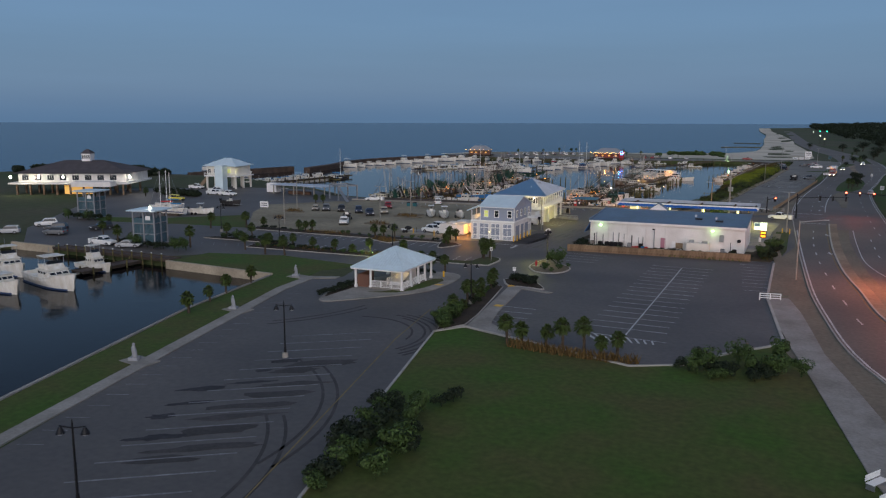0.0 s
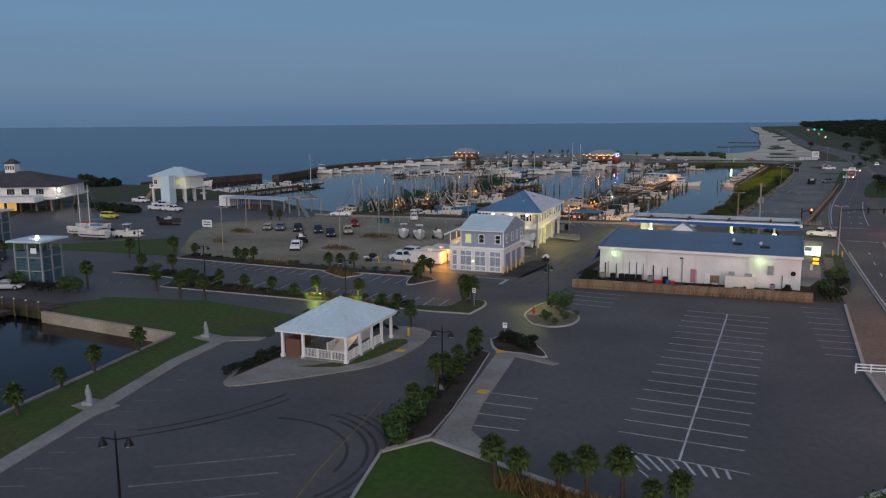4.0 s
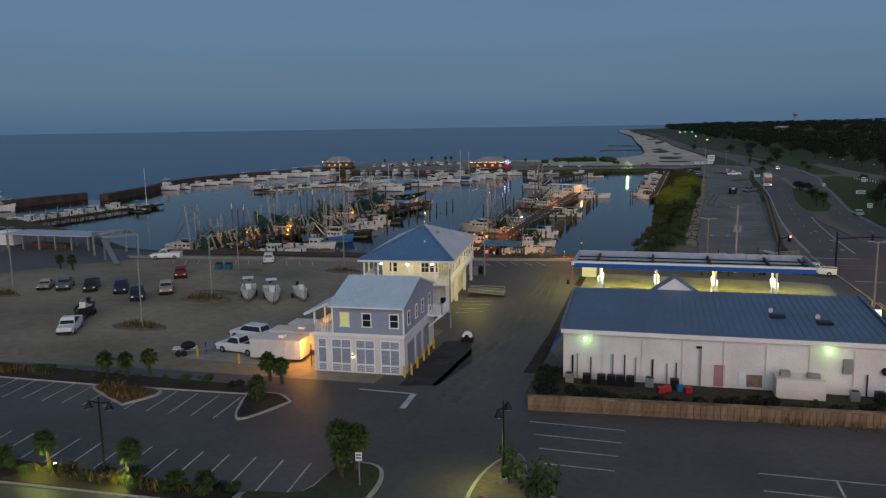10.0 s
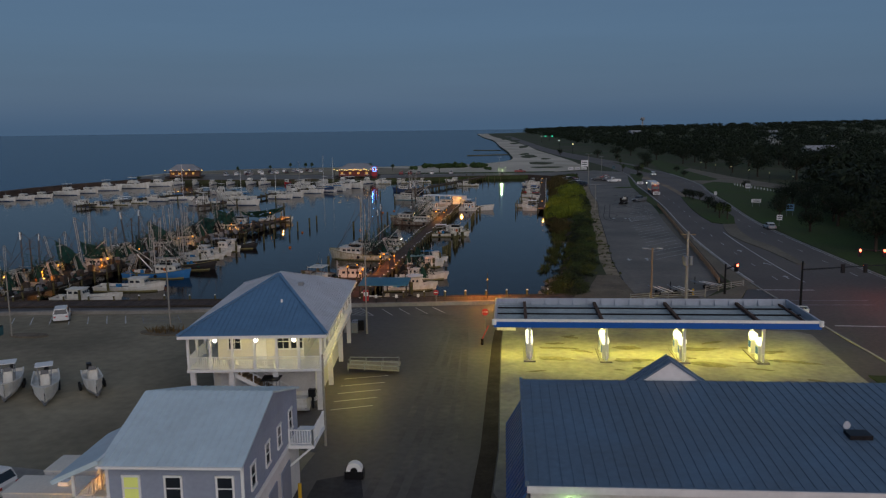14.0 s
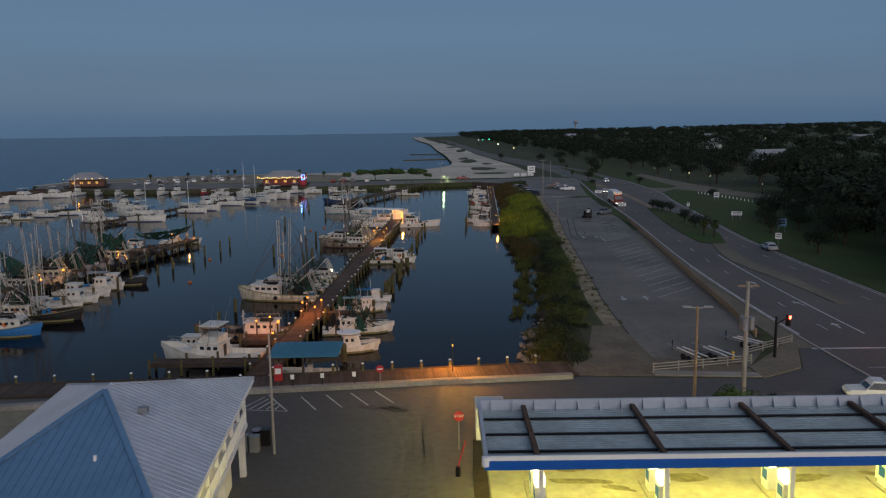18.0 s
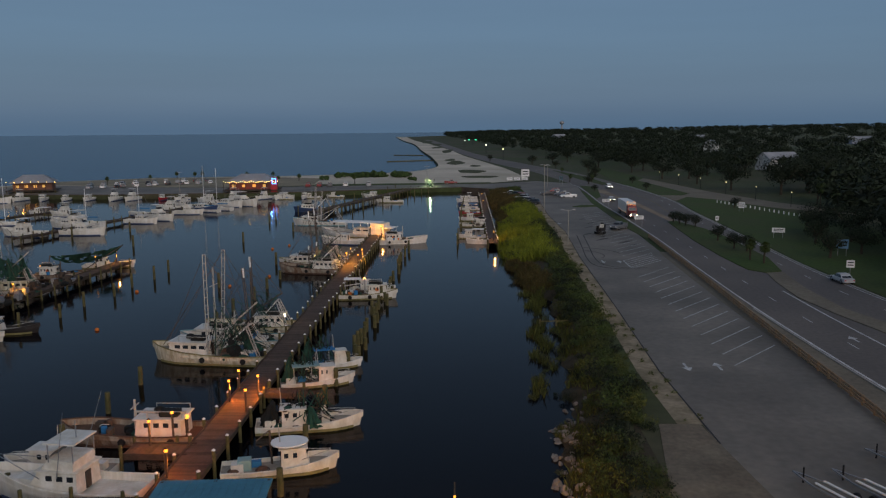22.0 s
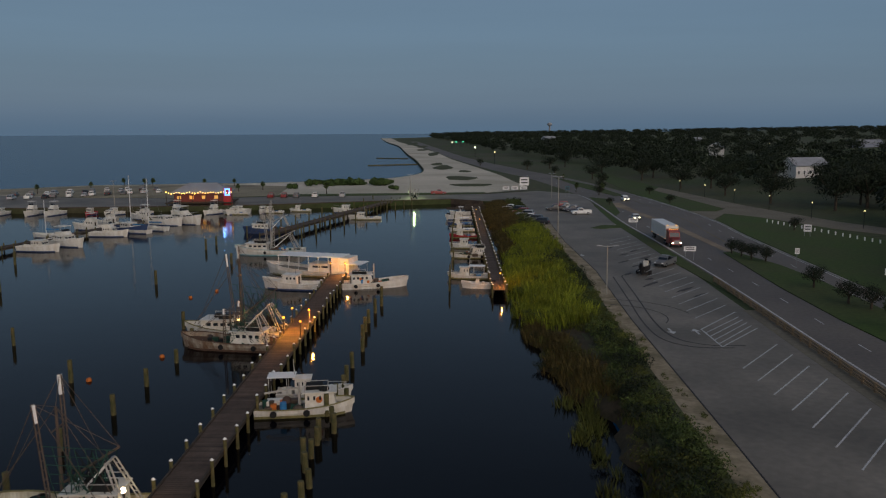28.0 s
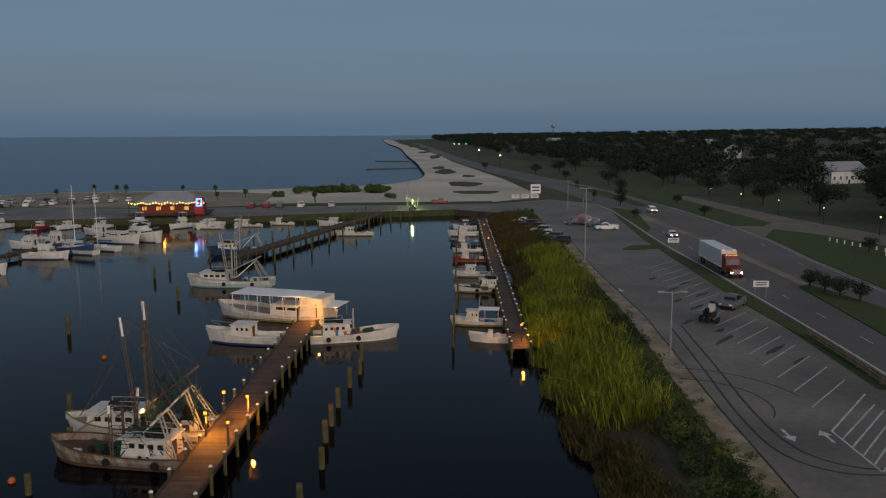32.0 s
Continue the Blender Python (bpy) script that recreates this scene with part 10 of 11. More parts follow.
def vehicle(x, y, turn, color, kind="suv", label="parked car", lights=False, z=0.03):
    global WHEEL
    name = {"suv": "car", "sedan": "car", "pickup": "pickup_truck"}[kind]
    t = thing(name, label, "car" if kind != "pickup" else "pickup truck", x, y, z, turn, "parked vehicles")
    col = paint(*color)
    L, W, H = {"suv": (4.8, 1.95, 1.78), "sedan": (4.7, 1.85, 1.45), "pickup": (5.6, 2.0, 1.85)}[kind]
    part("body", car_body(L, W, H, 0.94 if kind != "sedan" else 0.9, 0, 0), col, t)
    a0, a1, b0, b1 = {"suv": (-L * 0.47, L * 0.2, -L * 0.42, L * 0.06), "sedan": (-L * 0.34, L * 0.2, -L * 0.2, L * 0.06), "pickup": (-L * 0.1, L * 0.24, -L * 0.06, L * 0.13)}[kind]
    zb = H * 0.6
    c = part("cabin", Geo().loft([[(a0, W * 0.46, zb - 0.03), (a0, -W * 0.46, zb - 0.03), (a1, -W * 0.46, zb - 0.03), (a1, W * 0.46, zb - 0.03)], [(b0, W * 0.37, H - 0.05), (b0, -W * 0.37, H - 0.05), (b1, -W * 0.37, H - 0.05), (b1, W * 0.37, H - 0.05)],
                                     [(b0 + 0.1, W * 0.34, H), (b0 + 0.1, -W * 0.34, H), (b1 - 0.1, -W * 0.34, H), (b1 - 0.1, W * 0.34, H)]]), col, t)
    zl, zh = zb + 0.05, H - 0.13

    def at(u, za, zb_, lo, hi):
        return lo + (hi - lo) * (u - za) / (zb_ - za)
    for s in (1, -1):
        y0, y1 = W * 0.46 - (W * 0.09) * 0.12 + 0.012, W * 0.37 + (W * 0.09) * 0.12 + 0.012
        f0, f1, r0, r1 = a1 - 0.1, b1 - 0.02, a0 + 0.12, b0 + 0.1
        part("side_glass", Geo().quad((r0, s * y0, zl), (f0, s * y0, zl), (f1, s * y1, zh), (r1, s * y1, zh)), M["glass"], c)
    part("windscreen", Geo().quad((a1 - 0.04, -W * 0.40, zl), (a1 - 0.04, W * 0.40, zl), (b1 + 0.05, W * 0.33, zh), (b1 + 0.05, -W * 0.33, zh)), M["glass"], c)
    part("rear_glass", Geo().quad((a0 + 0.0, W * 0.40, zl), (a0 + 0.0, -W * 0.40, zl), (b0 - 0.03, -W * 0.33, zh), (b0 - 0.03, W * 0.33, zh)), M["glass"], c)
    if kind == "pickup":
        part("bed_floor", Geo().box(-L * 0.48, -W * 0.40, zb - 0.02, -L * 0.12, W * 0.40, zb + 0.015), M["tyre"], t, "dark open truck bed")
        for s in (1, -1):
            part("bed_side", Geo().box(-L * 0.49, s * W * 0.44 - 0.05, zb - 0.05, -L * 0.1, s * W * 0.44 + 0.05, zb + 0.16), col, t)
        part("tailgate", Geo().box(-L * 0.5, -W * 0.44, zb - 0.2, -L * 0.485, W * 0.44, zb + 0.16), col, t)
    if WHEEL is None:
        WHEEL = (mesh_of("wheel", Geo().cyl((0, -0.11, 0), (0, 0.11, 0), 0.36, 0.36, 14), M["tyre"]), mesh_of("rim", Geo().cyl((0, -0.125, 0), (0, 0.125, 0), 0.2, 0.2, 10), M["metal_grey"]))
    for wx in (-L * 0.31, L * 0.31):
        for s in (1, -1):
            w = piece("wheel", WHEEL[0], t, Matrix.Translation((wx, s * (W / 2 - 0.1), 0.36)))
            piece("rim", WHEEL[1], w, Matrix.Identity(4))
    for s in (1, -1):
        part("headlight", Geo().box(L / 2 - 0.09, s * W * 0.33 - 0.16, zb * 0.62, L / 2 + 0.015, s * W * 0.33 + 0.16, zb * 0.78), M["bulb_white" if lights else "trim"], t)
        part("tail_light", Geo().box(-L / 2 - 0.015, s * W * 0.35 - 0.12, zb * 0.66, -L / 2 + 0.08, s * W * 0.35 + 0.12, zb * 0.84), M["red"], t)
    part("bumper", Geo().box(L / 2 - 0.12, -W * 0.44, 0.34, L / 2 + 0.05, W * 0.44, 0.55), M["metal_dark"], t)
    return t


WHITE, BLACK, GREY, SILVER = ("white", (0.72, 0.72, 0.70)), ("black", (0.02, 0.02, 0.023)), ("grey", (0.13, 0.135, 0.14)), ("silver", (0.40, 0.41, 0.42))
RED, BLUE, TEAL, YELLOW, TAN = ("red", (0.22, 0.02, 0.022)), ("blue", (0.018, 0.028, 0.055)), ("teal", (0.03, 0.13, 0.15)), ("yellow", (0.62, 0.52, 0.03)), ("tan", (0.33, 0.29, 0.22))
vehicle(-80.6, 149.0, 172, WHITE, "pickup", "white pickup truck parked by the box trailers")
vehicle(-82.6, 154.2, 172, WHITE, "suv", "white panel van parked by the box trailers")
vehicle(-106, 151.6, 300, WHITE, "pickup", "white pickup truck towing a loaded trailer")
vehicle(-129.4, 171.8, 302, TAN, "sedan", "small tan car in the boat yard")
vehicle(-126.4, 172.6, 304, GREY, "pickup", "grey pickup truck in the boat yard")
vehicle(-121.6, 172.8, 305, BLACK, "pickup", "black pickup truck in the boat yard")
vehicle(-115.8, 172.4, 305, BLUE, "suv", "dark blue car in the boat yard")
vehicle(-110.3, 169.2, 308, BLUE, "pickup", "dark blue pickup truck in the boat yard")
vehicle(-109.0, 174.0, 306, TAN, "pickup", "tan pickup truck beside the yard lamp")
vehicle(-114.5, 185.0, 305, RED, "suv", "dark red car in the boat yard")
vehicle(-128.4, 199.8, 200, WHITE, "pickup", "white pickup truck near the harbour front")
vehicle(-82.2, 206.8, 272, GREY, "pickup", "grey pickup truck on the harbour front")
vehicle(-77.6, 207.4, 272, WHITE, "suv", "white car on the harbour front")
vehicle(-107.4, 200.9, 120, WHITE, "suv", "white van parked at the promenade")
vehicle(-129.4, 103.2, 8, WHITE, "pickup", "white pickup truck on the quay")
vehicle(-122.4, 103.4, 30, SILVER, "sedan", "pale car on the quay")
for k, (vx, vy, vc) in enumerate(((-150, 108, GREY), (-155, 112, BLACK), (-160, 104, SILVER), (-164, 116, WHITE), (-148, 118, BLACK))):
    plain(vehicle, vx, vy, 200 + 12 * k, vc, "suv", "car parked on the western quay")
vehicle(-181.4, 172.2, 8, YELLOW, "suv", "bright yellow car in the west car park")
for vx, vy in ((-190.6, 198.4), (-184.6, 191.4), (-178.4, 191.0), (-206, 205)):
    plain(vehicle, vx, vy, 5, WHITE, "pickup", "white pickup truck under the marina house")
vehicle(-18.2, 360.4, 232, GREY, "pickup", "grey pickup truck with boat trailer in the bay", z=0.03)
for vx, vy, vc, vk in ((-37.6, 452, BLACK, "suv"), (-36.6, 446, RED, "suv"), (-36.0, 440, SILVER, "suv"), (-35.4, 434, WHITE, "sedan"), (-34.8, 428, GREY, "suv"), (-34.0, 421.6, BLACK, "suv"), (-39, 460, WHITE, "sedan")):
    plain(vehicle, vx, vy, 160, vc, vk, "car nosed in at the end of the harbour car park")
for vx, vy, vc, vk in ((-20.0, 444.6, WHITE, "pickup"), (-21.2, 452, BLUE, "pickup"), (-22.0, 458.6, SILVER, "pickup"), (-23, 466, RED, "suv"), (-25.8, 455, BLACK, "pickup")):
    plain(vehicle, vx, vy, 185, vc, vk, "pickup parked at the far end of the lot")
for k in range(24):
    plain(vehicle, -212 + (k % 12) * 3.6 + (k % 3) - 6 * (k // 12), 499 + (k % 12) * 2.6 + 13 * (k // 12), 100 + (k % 5) * 3, (SILVER, WHITE, BLACK, GREY, WHITE)[k % 5], ("suv", "pickup", "sedan")[k % 3], "car in the sandy lot behind the quay")
for vx, vc in ((-121, RED), (-116.4, RED), (-112.2, GREY), (-105.6, WHITE), (-96, SILVER)):
    plain(vehicle, vx, 503 + (vx + 121) * 0.1, 95, vc, "pickup", "pickup parked on the north quay")
plain(vehicle, -61.8, 515.4, 8, RED, "pickup", "red pickup truck on the quay road")
vehicle(-7.6, 432, 268, SILVER, "sedan", "silver car with headlights on the highway", True)
plain(vehicle, 0.8, 486, 272, WHITE, "suv", "car with headlights on the far highway", True)
vehicle(3.9, 295.4, 92, SILVER, "sedan", "pale car on the far carriageway")
vehicle(-16.1, 209.8, 172, WHITE, "pickup", "white pickup truck waiting near the lights")


def semi(x, y, turn):
    t = thing("semi_truck", "red tractor with long white box trailer and lamps lit", "truck", x, y, 0.03, turn)
    part("trailer_box", Geo().box(-14.2, -1.28, 1.15, -1.2, 1.28, 3.95), paint("white", WHITE[1]), t, "long white trailer box")
    part("trailer_frame", Geo().box(-13.8, -0.6, 0.85, -1.6, 0.6, 1.15), M["metal_dark"], t)
    cab = part("cab", Geo().loft([[(-0.9, 1.2, 0.6), (-0.9, -1.2, 0.6), (-0.9, -1.2, 3.4), (-0.9, 1.2, 3.4)], [(1.2, 1.2, 0.6), (1.2, -1.2, 0.6), (0.9, -1.1, 2.9), (0.9, 1.1, 2.9)]]), paint("red", RED[1]), t, "red sleeper cab")
    part("bonnet", Geo().loft([[(1.15, 1.05, 0.6), (1.15, -1.05, 0.6), (1.15, -1.0, 1.85), (1.15, 1.0, 1.85)], [(3.1, 0.85, 0.6), (3.1, -0.85, 0.6), (3.0, -0.75, 1.55), (3.0, 0.75, 1.55)]]), paint("red", RED[1]), t)
    part("windscreen", Geo().quad((1.17, -0.95, 1.95), (1.17, 0.95, 1.95), (0.97, 0.9, 2.75), (0.97, -0.9, 2.75)), M["glass"], cab)
    part("grille", Geo().box(3.02, -0.6, 0.75, 3.12, 0.6, 1.45), M["metal_grey"], t)
    for s in (1, -1):
        part("headlight", Geo().ball(3.1, s * 0.8, 0.95, 0.17), M["bulb_white"], t)
        for k in range(5):
            part("marker_lamp", Geo().cbox(-13.5 + k * 3, s * 1.3, 1.2, 0.16, 0.05, 0.1), M["bulb_sodium"], t)
        part("roof_lamp", Geo().cbox(-1.3, s * 0.9, 3.95, 0.12, 0.25, 0.12), M["bulb_sodium"], t)
        for wx in (-13, -11.8, -2.6, -1.4, 2.1):
            w = part("wheel", Geo().cyl((wx, s * 1.2, 0.5), (wx, s * 0.85, 0.5), 0.5, 0.5, 14), M["tyre"], t)
            part("rim", Geo().cyl((wx, s * 1.22, 0.5), (wx, s * 1.1, 0.5), 0.25, 0.25, 10), M["metal_grey"], w)
    for k in range(5):
        part("roof_lamp", Geo().cbox(0.2, -0.8 + k * 0.4, 3.32, 0.14, 0.14, 0.1), M["bulb_sodium"], t)


semi(-10.6, 384, 269)


# ---- boat trailers, box trailers ----
def trailer_frame(t, L=6.0):
    part("trailer_frame", Geo().beam((-L / 2, 0.7, 0.55), (L * 0.2, 0.6, 0.5), 0.1, 0.12).beam((-L / 2, -0.7, 0.55), (L * 0.2, -0.6, 0.5), 0.1, 0.12).beam((L * 0.2, 0.6, 0.5), (L * 0.62, 0, 0.45), 0.1, 0.1).beam((L * 0.2, -0.6, 0.5), (L * 0.62, 0, 0.45), 0.1, 0.1)
         .beam((-L * 0.3, -0.9, 0.42), (-L * 0.3, 0.9, 0.42), 0.1, 0.1), M["metal_grey"], t, "galvanised trailer frame")
    for s in (1, -1):
        for wx in (-L * 0.32, -L * 0.16):
            part("wheel", Geo().cyl((wx, s * 0.95, 0.32), (wx, s * 1.15, 0.32), 0.32, 0.32, 12), M["tyre"], t)
        part("bunk", Geo().beam((-L / 2, s * 0.42, 0.72), (L * 0.2, s * 0.36, 0.68), 0.16, 0.08), M["trim"], t, "white padded bunk")
    part("jack_post", Geo().cbox(L * 0.45, 0, 0.03, 0.08, 0.08, 1.1), M["metal_dark"], t)


def trailer_boat(x, y, turn, L, label, ttop="trim", hullm="hull_white"):
    b = console_boat(x, y, turn, 0.62, L, hullm, ttop, label)
    fr = thing("boat_trailer", "galvanised trailer under a parked boat", "trailer", x, y, 0.03, turn)
    trailer_frame(fr, L)
    part("keel_block", Geo().cbox(0, 0, 0.1, 1.2, 0.5, 0.2), M["wood_dark"], fr)
    return b


trailer_boat(-94.6, 173.4, 300, 6.4, "white fishing boat on a yard trailer")
trailer_boat(-90.6, 173.0, 303, 7.0, "white fishing boat with sun top on a yard trailer")
trailer_boat(-86.9, 174.6, 308, 5.0, "small white skiff on a yard trailer", None)
trailer_boat(-68.4, 171.2, 185, 6.6, "white boat with black sun top under the office stairs", "metal_dark")
trailer_boat(-23.4, 352.8, 58, 3.9, "low dark bass boat on a trailer behind a pickup", None, "hull_black")
trailer_boat(-109.4, 157.6, 300, 6.0, "open boat on a trailer behind a pickup", None, "hull_black")
for tx, ty, tt in ((-29.4, 223.0, 112), (-26.6, 223.4, 112)):
    e = thing("empty_trailer", "empty boat trailer with white bunks", "trailer", tx, ty, 0.03, tt)
    trailer_frame(e, 5.6)
e = thing("empty_trailer", "dark boat trailer parked by the corner rail", "trailer", -22.2, 227.6, 0.03, 125)
trailer_frame(e, 5.0)
for sx, sy, st in ((-160.4, 147.4, 200), (-154, 144.6, 190), (-163, 152, 205)):
    sail_boat(sx, sy, st, 7.5, 10, "sailing boat laid up on a stand in the car park", "red" if sx == -160.4 else "canvas_blue", 0.9)
    cr = thing("boat_cradle", "timber cradle under a laid-up boat", "cradle", sx, sy, 0.02, st)
    part("cradle_beam", Geo().box(-2, -0.9, 0, 2, 0.9, 0.55), M["wood_dark"], cr)
trailer_boat(-149, 149.4, 20, 6.5, "white motor boat parked in the west lot")
trailer_boat(-157, 169, 10, 6.0, "dark covered boat parked in the west lot", None, "hull_black")


def box_trailer(x, y, turn, L, label):
    t = thing("box_trailer", label, "trailer", x, y, 0.03, turn)
    part("body", Geo().box(-L / 2, -1.2, 0.45, L / 2, 1.2, 2.35), M["white_wall"], t)
    part("roof_lip", Geo().box(-L / 2 - 0.04, -1.24, 2.35, L / 2 + 0.04, 1.24, 2.42), M["stucco"], t, "stained pale roof")
    part("vent", Geo().cbox(0.3, 0, 2.42, 0.6, 0.5, 0.25), M["trim"], t)
    for k in range(5):
        part("side_rib", Geo().box(-L / 2 + (k + 0.5) * L / 5 - 0.03, -1.23, 0.5, -L / 2 + (k + 0.5) * L / 5 + 0.03, -1.2, 2.3), M["white_wall"], t)
    for s in (1, -1):
        for wx in (-0.5, 0.5):
            part("wheel", Geo().cyl((wx, s * 1.05, 0.33), (wx, s * 1.25, 0.33), 0.33, 0.33, 12), M["tyre"], t)


box_trailer(-75.0, 147.6, 5, 5.6, "grubby white box trailer lit orange by a lamp")
box_trailer(-74.6, 151.2, 5, 6.0, "white box trailer beside the house")
box_trailer(-74.2, 154.4, 5, 5.6, "white box trailer with rusty roof")
lamp("POINT", -71.0, 146.6, 2.6, 1000, (1.0, 0.40, 0.055), 0.15)
lp = thing("yard_lamp", "orange lamp on a low post by the trailers", "lamp", -70.7, 146.3, 0.03)
part("post", Geo().cyl((0, 0, 0), (0, 0, 2.5), 0.05), M["metal_dark"], lp)
part("lantern", Geo().ball(0, 0, 2.55, 0.13), M["bulb_sodium"], lp)
for bx, by in ((-78.4, 145.1), (-73.6, 145.3), (-84.0, 146.0)):
    yb = thing("bollard", "yellow steel bollard at the trailer yard", "bollard", bx, by, 0.03, 0, "yard bollards")
    part("tube", Geo().cyl((0, 0, 0), (0, 0, 1.05), 0.12, 0.12, 10), M["yellow"], yb)
    part("cap", Geo().ball(0, 0, 1.05, 0.12, 10, 4, 0.6), M["yellow"], yb)
flat("pavement", [(-70.2, 145.6), (-70.6, 157), (-86, 158.5), (-86.4, 145.4)], 0.04, "concrete_apron", "pale concrete pad under the parked trucks", "pavement")
jf = thing("jet_ski_trailer", "jet ski under a cover on a trailer", "trailer", -85.6, 147.0, 0.03, 30)
trailer_frame(jf, 3.6)
part("cover", Geo().ball(-0.2, 0, 0.95, 0.8, 9, 6, 0.55), M["tyre"], jf)


# ---- street furniture ----
def street_lamp(x, y, turn=0, lit=False, h=5.7, z=0.05):
    t = thing("street_lamp", "black twin-arm street lamp on a concrete foot", "street lamp", x, y, z, turn, "twin street lamps")
    part("foot", Geo().cyl((0, 0, 0), (0, 0, 0.55), 0.34, 0.30, 14), M["concrete"], t, "round concrete foot")
    part("pole", Geo().cyl((0, 0, 0.5), (0, 0, h), 0.10, 0.06, 10), M["metal_dark"], t)
    part("collar", Geo().cyl((0, 0, 0.55), (0, 0, 1.1), 0.16, 0.11, 10), M["metal_dark"], t)
    part("finial", Geo().cyl((0, 0, h), (0, 0, h + 0.35), 0.07, 0.01, 8), M["metal_dark"], t)
    for s in (1, -1):
        a = part("arm", Geo().beam((0, 0, h - 0.25), (s * 0.85, 0, h - 0.12), 0.06, 0.08), M["metal_dark"], t)
        part("shade", Geo().cyl((s * 0.8, 0, h - 0.2), (s * 0.8, 0, h - 0.62), 0.10, 0.30, 12), M["metal_dark"], a)
        part("lens", Geo().cyl((s * 0.8, 0, h - 0.62), (s * 0.8, 0, h - 0.68), 0.26, 0.2, 12), M["bulb_warm" if lit else "trim"], a)


for x, y, tn, lit in ((-50.5, 61.3, 25, False), (-41.2, 29.4, 25, False), (-43.8, 91.6, 10, False), (-45.7, 125.6, 80, False), (-72.7, 119.0, 5, False), (-99.3, 120.0, 10, False), (-122, 128, 10, False)):
    street_lamp(x, y, tn, lit)
for gx in (-77.4, -70.6):
    u = thing("palm_uplight", "small yellow-green uplight under a palm", "garden light", gx, 119.4, 0.18)
    part("housing", Geo().cyl((0, 0, 0), (0, 0, 0.18), 0.12, 0.14), M["metal_dark"], u)
    part("lens", Geo().cyl((0, 0, 0.18), (0, 0, 0.2), 0.12, 0.1), M["bulb_green"], u)
    lamp("POINT", gx + 0.4, 117.6, 1.2, 260, (0.80, 0.92, 0.16), 0.1)
lamp("POINT", -47.6, 125.0, 2.6, 330, (0.85, 0.85, 0.2), 0.1)
# wall and veranda light
lamp("POINT", -43.3, 148.4, 3.9, 18, (0.45, 1.0, 0.30), 0.1)
lamp("POINT", -22.5, 149.7, 3.9, 26, (0.55, 1.0, 0.25), 0.1)
for ox, oy in ((-72.6, 171.6), (-69.2, 172.1), (-66.2, 172.4)):
    lamp("POINT", ox, oy, 6.1, 75, (1.0, 0.82, 0.30), 0.12)
lamp("POINT", -66.5, 183, 6.0, 70, (1.0, 0.82, 0.28), 0.15)
lamp("POINT", -62.6, 178.5, 3.2, 480, (1.0, 0.78, 0.14), 0.2)
lamp("POINT", -69, 175.4, 2.7, 260, (1.0, 0.86, 0.36), 0.2)
lamp("POINT", -65.7, 145.5, 1.8, 16, WARM, 0.1)
lamp("POINT", -58.8, 99.2, 2.4, 22, WARM, 0.1)
lamp("POINT", -195.5, 206, 5.4, 130, (1.0, 0.9, 0.4), 0.3)
lamp("POINT", -191.5, 210, 6.6, 120, (1.0, 0.9, 0.4), 0.3)
lamp("POINT", -236, 160, 5.2, 500, (1.0, 0.86, 0.6), 0.4)
lamp("POINT", -208, 184, 6.6, 500, (1.0, 0.9, 0.75), 0.4)
lamp("POINT", -138, 473, 4.2, 260, SODIUM, 0.3)
lamp("POINT", -129, 472.5, 5.0, 260, (0.1, 0.35, 1.0), 0.3)
lamp("POINT", -227, 474.5, 4.6, 160, SODIUM, 0.3)
lamp("POINT", -70, 498.6, 3.2, 1500, (0.62, 1.0, 0.40), 0.3)
lamp("POINT", -77, 356.6, 2.6, 80, WARM, 0.2)
# added light with no fitting, for the yellow wash on the lane
lamp("POINT", -57, 206, 5.2, 480, (0.95, 0.85, 0.25), 0.3)


def pole(x, y, h, label, r=0.13, arm=0, material="concrete_pole", pods=0, z=0.02, name="light_pole"):
    t = thing(name, label, "pole", x, y, z, 0, "poles")
    part("shaft", Geo().cyl((0, 0, 0), (0, 0, h), r, r * 0.7, 9), M[material], t)
    if arm:
        for s in (1, -1):
            a = part("arm", Geo().beam((0, 0, h - 0.2), (s * arm, 0, h - 0.05), 0.07, 0.07), M["metal_grey"], t)
            part("lamp_head", Geo().cbox(s * arm, 0, h - 0.12, 0.7, 0.3, 0.14), M["metal_grey"], a)
    for k in range(pods):
        an = 2.1 * k
        part("transformer", Geo().cyl((0.42 * math.cos(an), 0.42 * math.sin(an), h - 4.2), (0.42 * math.cos(an), 0.42 * math.sin(an), h - 3.1), 0.27, 0.27, 10), M["metal_grey"], t, "grey pole transformer")
    return t


pole(-135, 171, 9.5, "tall pale light pole in the boat yard", 0.11, 1.0)
pole(-117.7, 144.2, 8.5, "tall pale light pole in the boat yard", 0.11, 1.0)
pole(-99.9, 172.2, 9.0, "tall pale light pole in the boat yard", 0.11, 1.0)
pole(-98.0, 154.8, 9.0, "tall pale light pole in the boat yard", 0.11, 1.0)
pole(-108.0, 192.0, 7.5, "thin pale pole behind the dumpsters", 0.09, 0)
pole(-61.6, 164.4, 7.2, "tall pale pole beside the office lane", 0.11, 0)
pole(-91.4, 198.6, 8.6, "tall pale light pole near the promenade", 0.11, 0.9)
pole(-66.1, 197.0, 9.2, "tall pale pole at the promenade", 0.11, 0)
pole(-32.4, 208.0, 8.8, "timber utility pole with street light", 0.15, 0.9, "rail_wood", name="utility_pole")
pole(-28.1, 208.6, 10.8, "tall concrete utility pole with three transformers", 0.22, 0, "concrete_pole", 3, name="utility_pole")
part("crossarm", Geo().beam((-0.9, 0, 10.4), (0.9, 0, 10.4), 0.12, 0.12), M["rail_wood"], bpy.data.objects["utility_pole.001"])
pole(-33.0, 335.8, 7.2, "thin street light in the harbour lot", 0.1, 1.2, "concrete_pole")
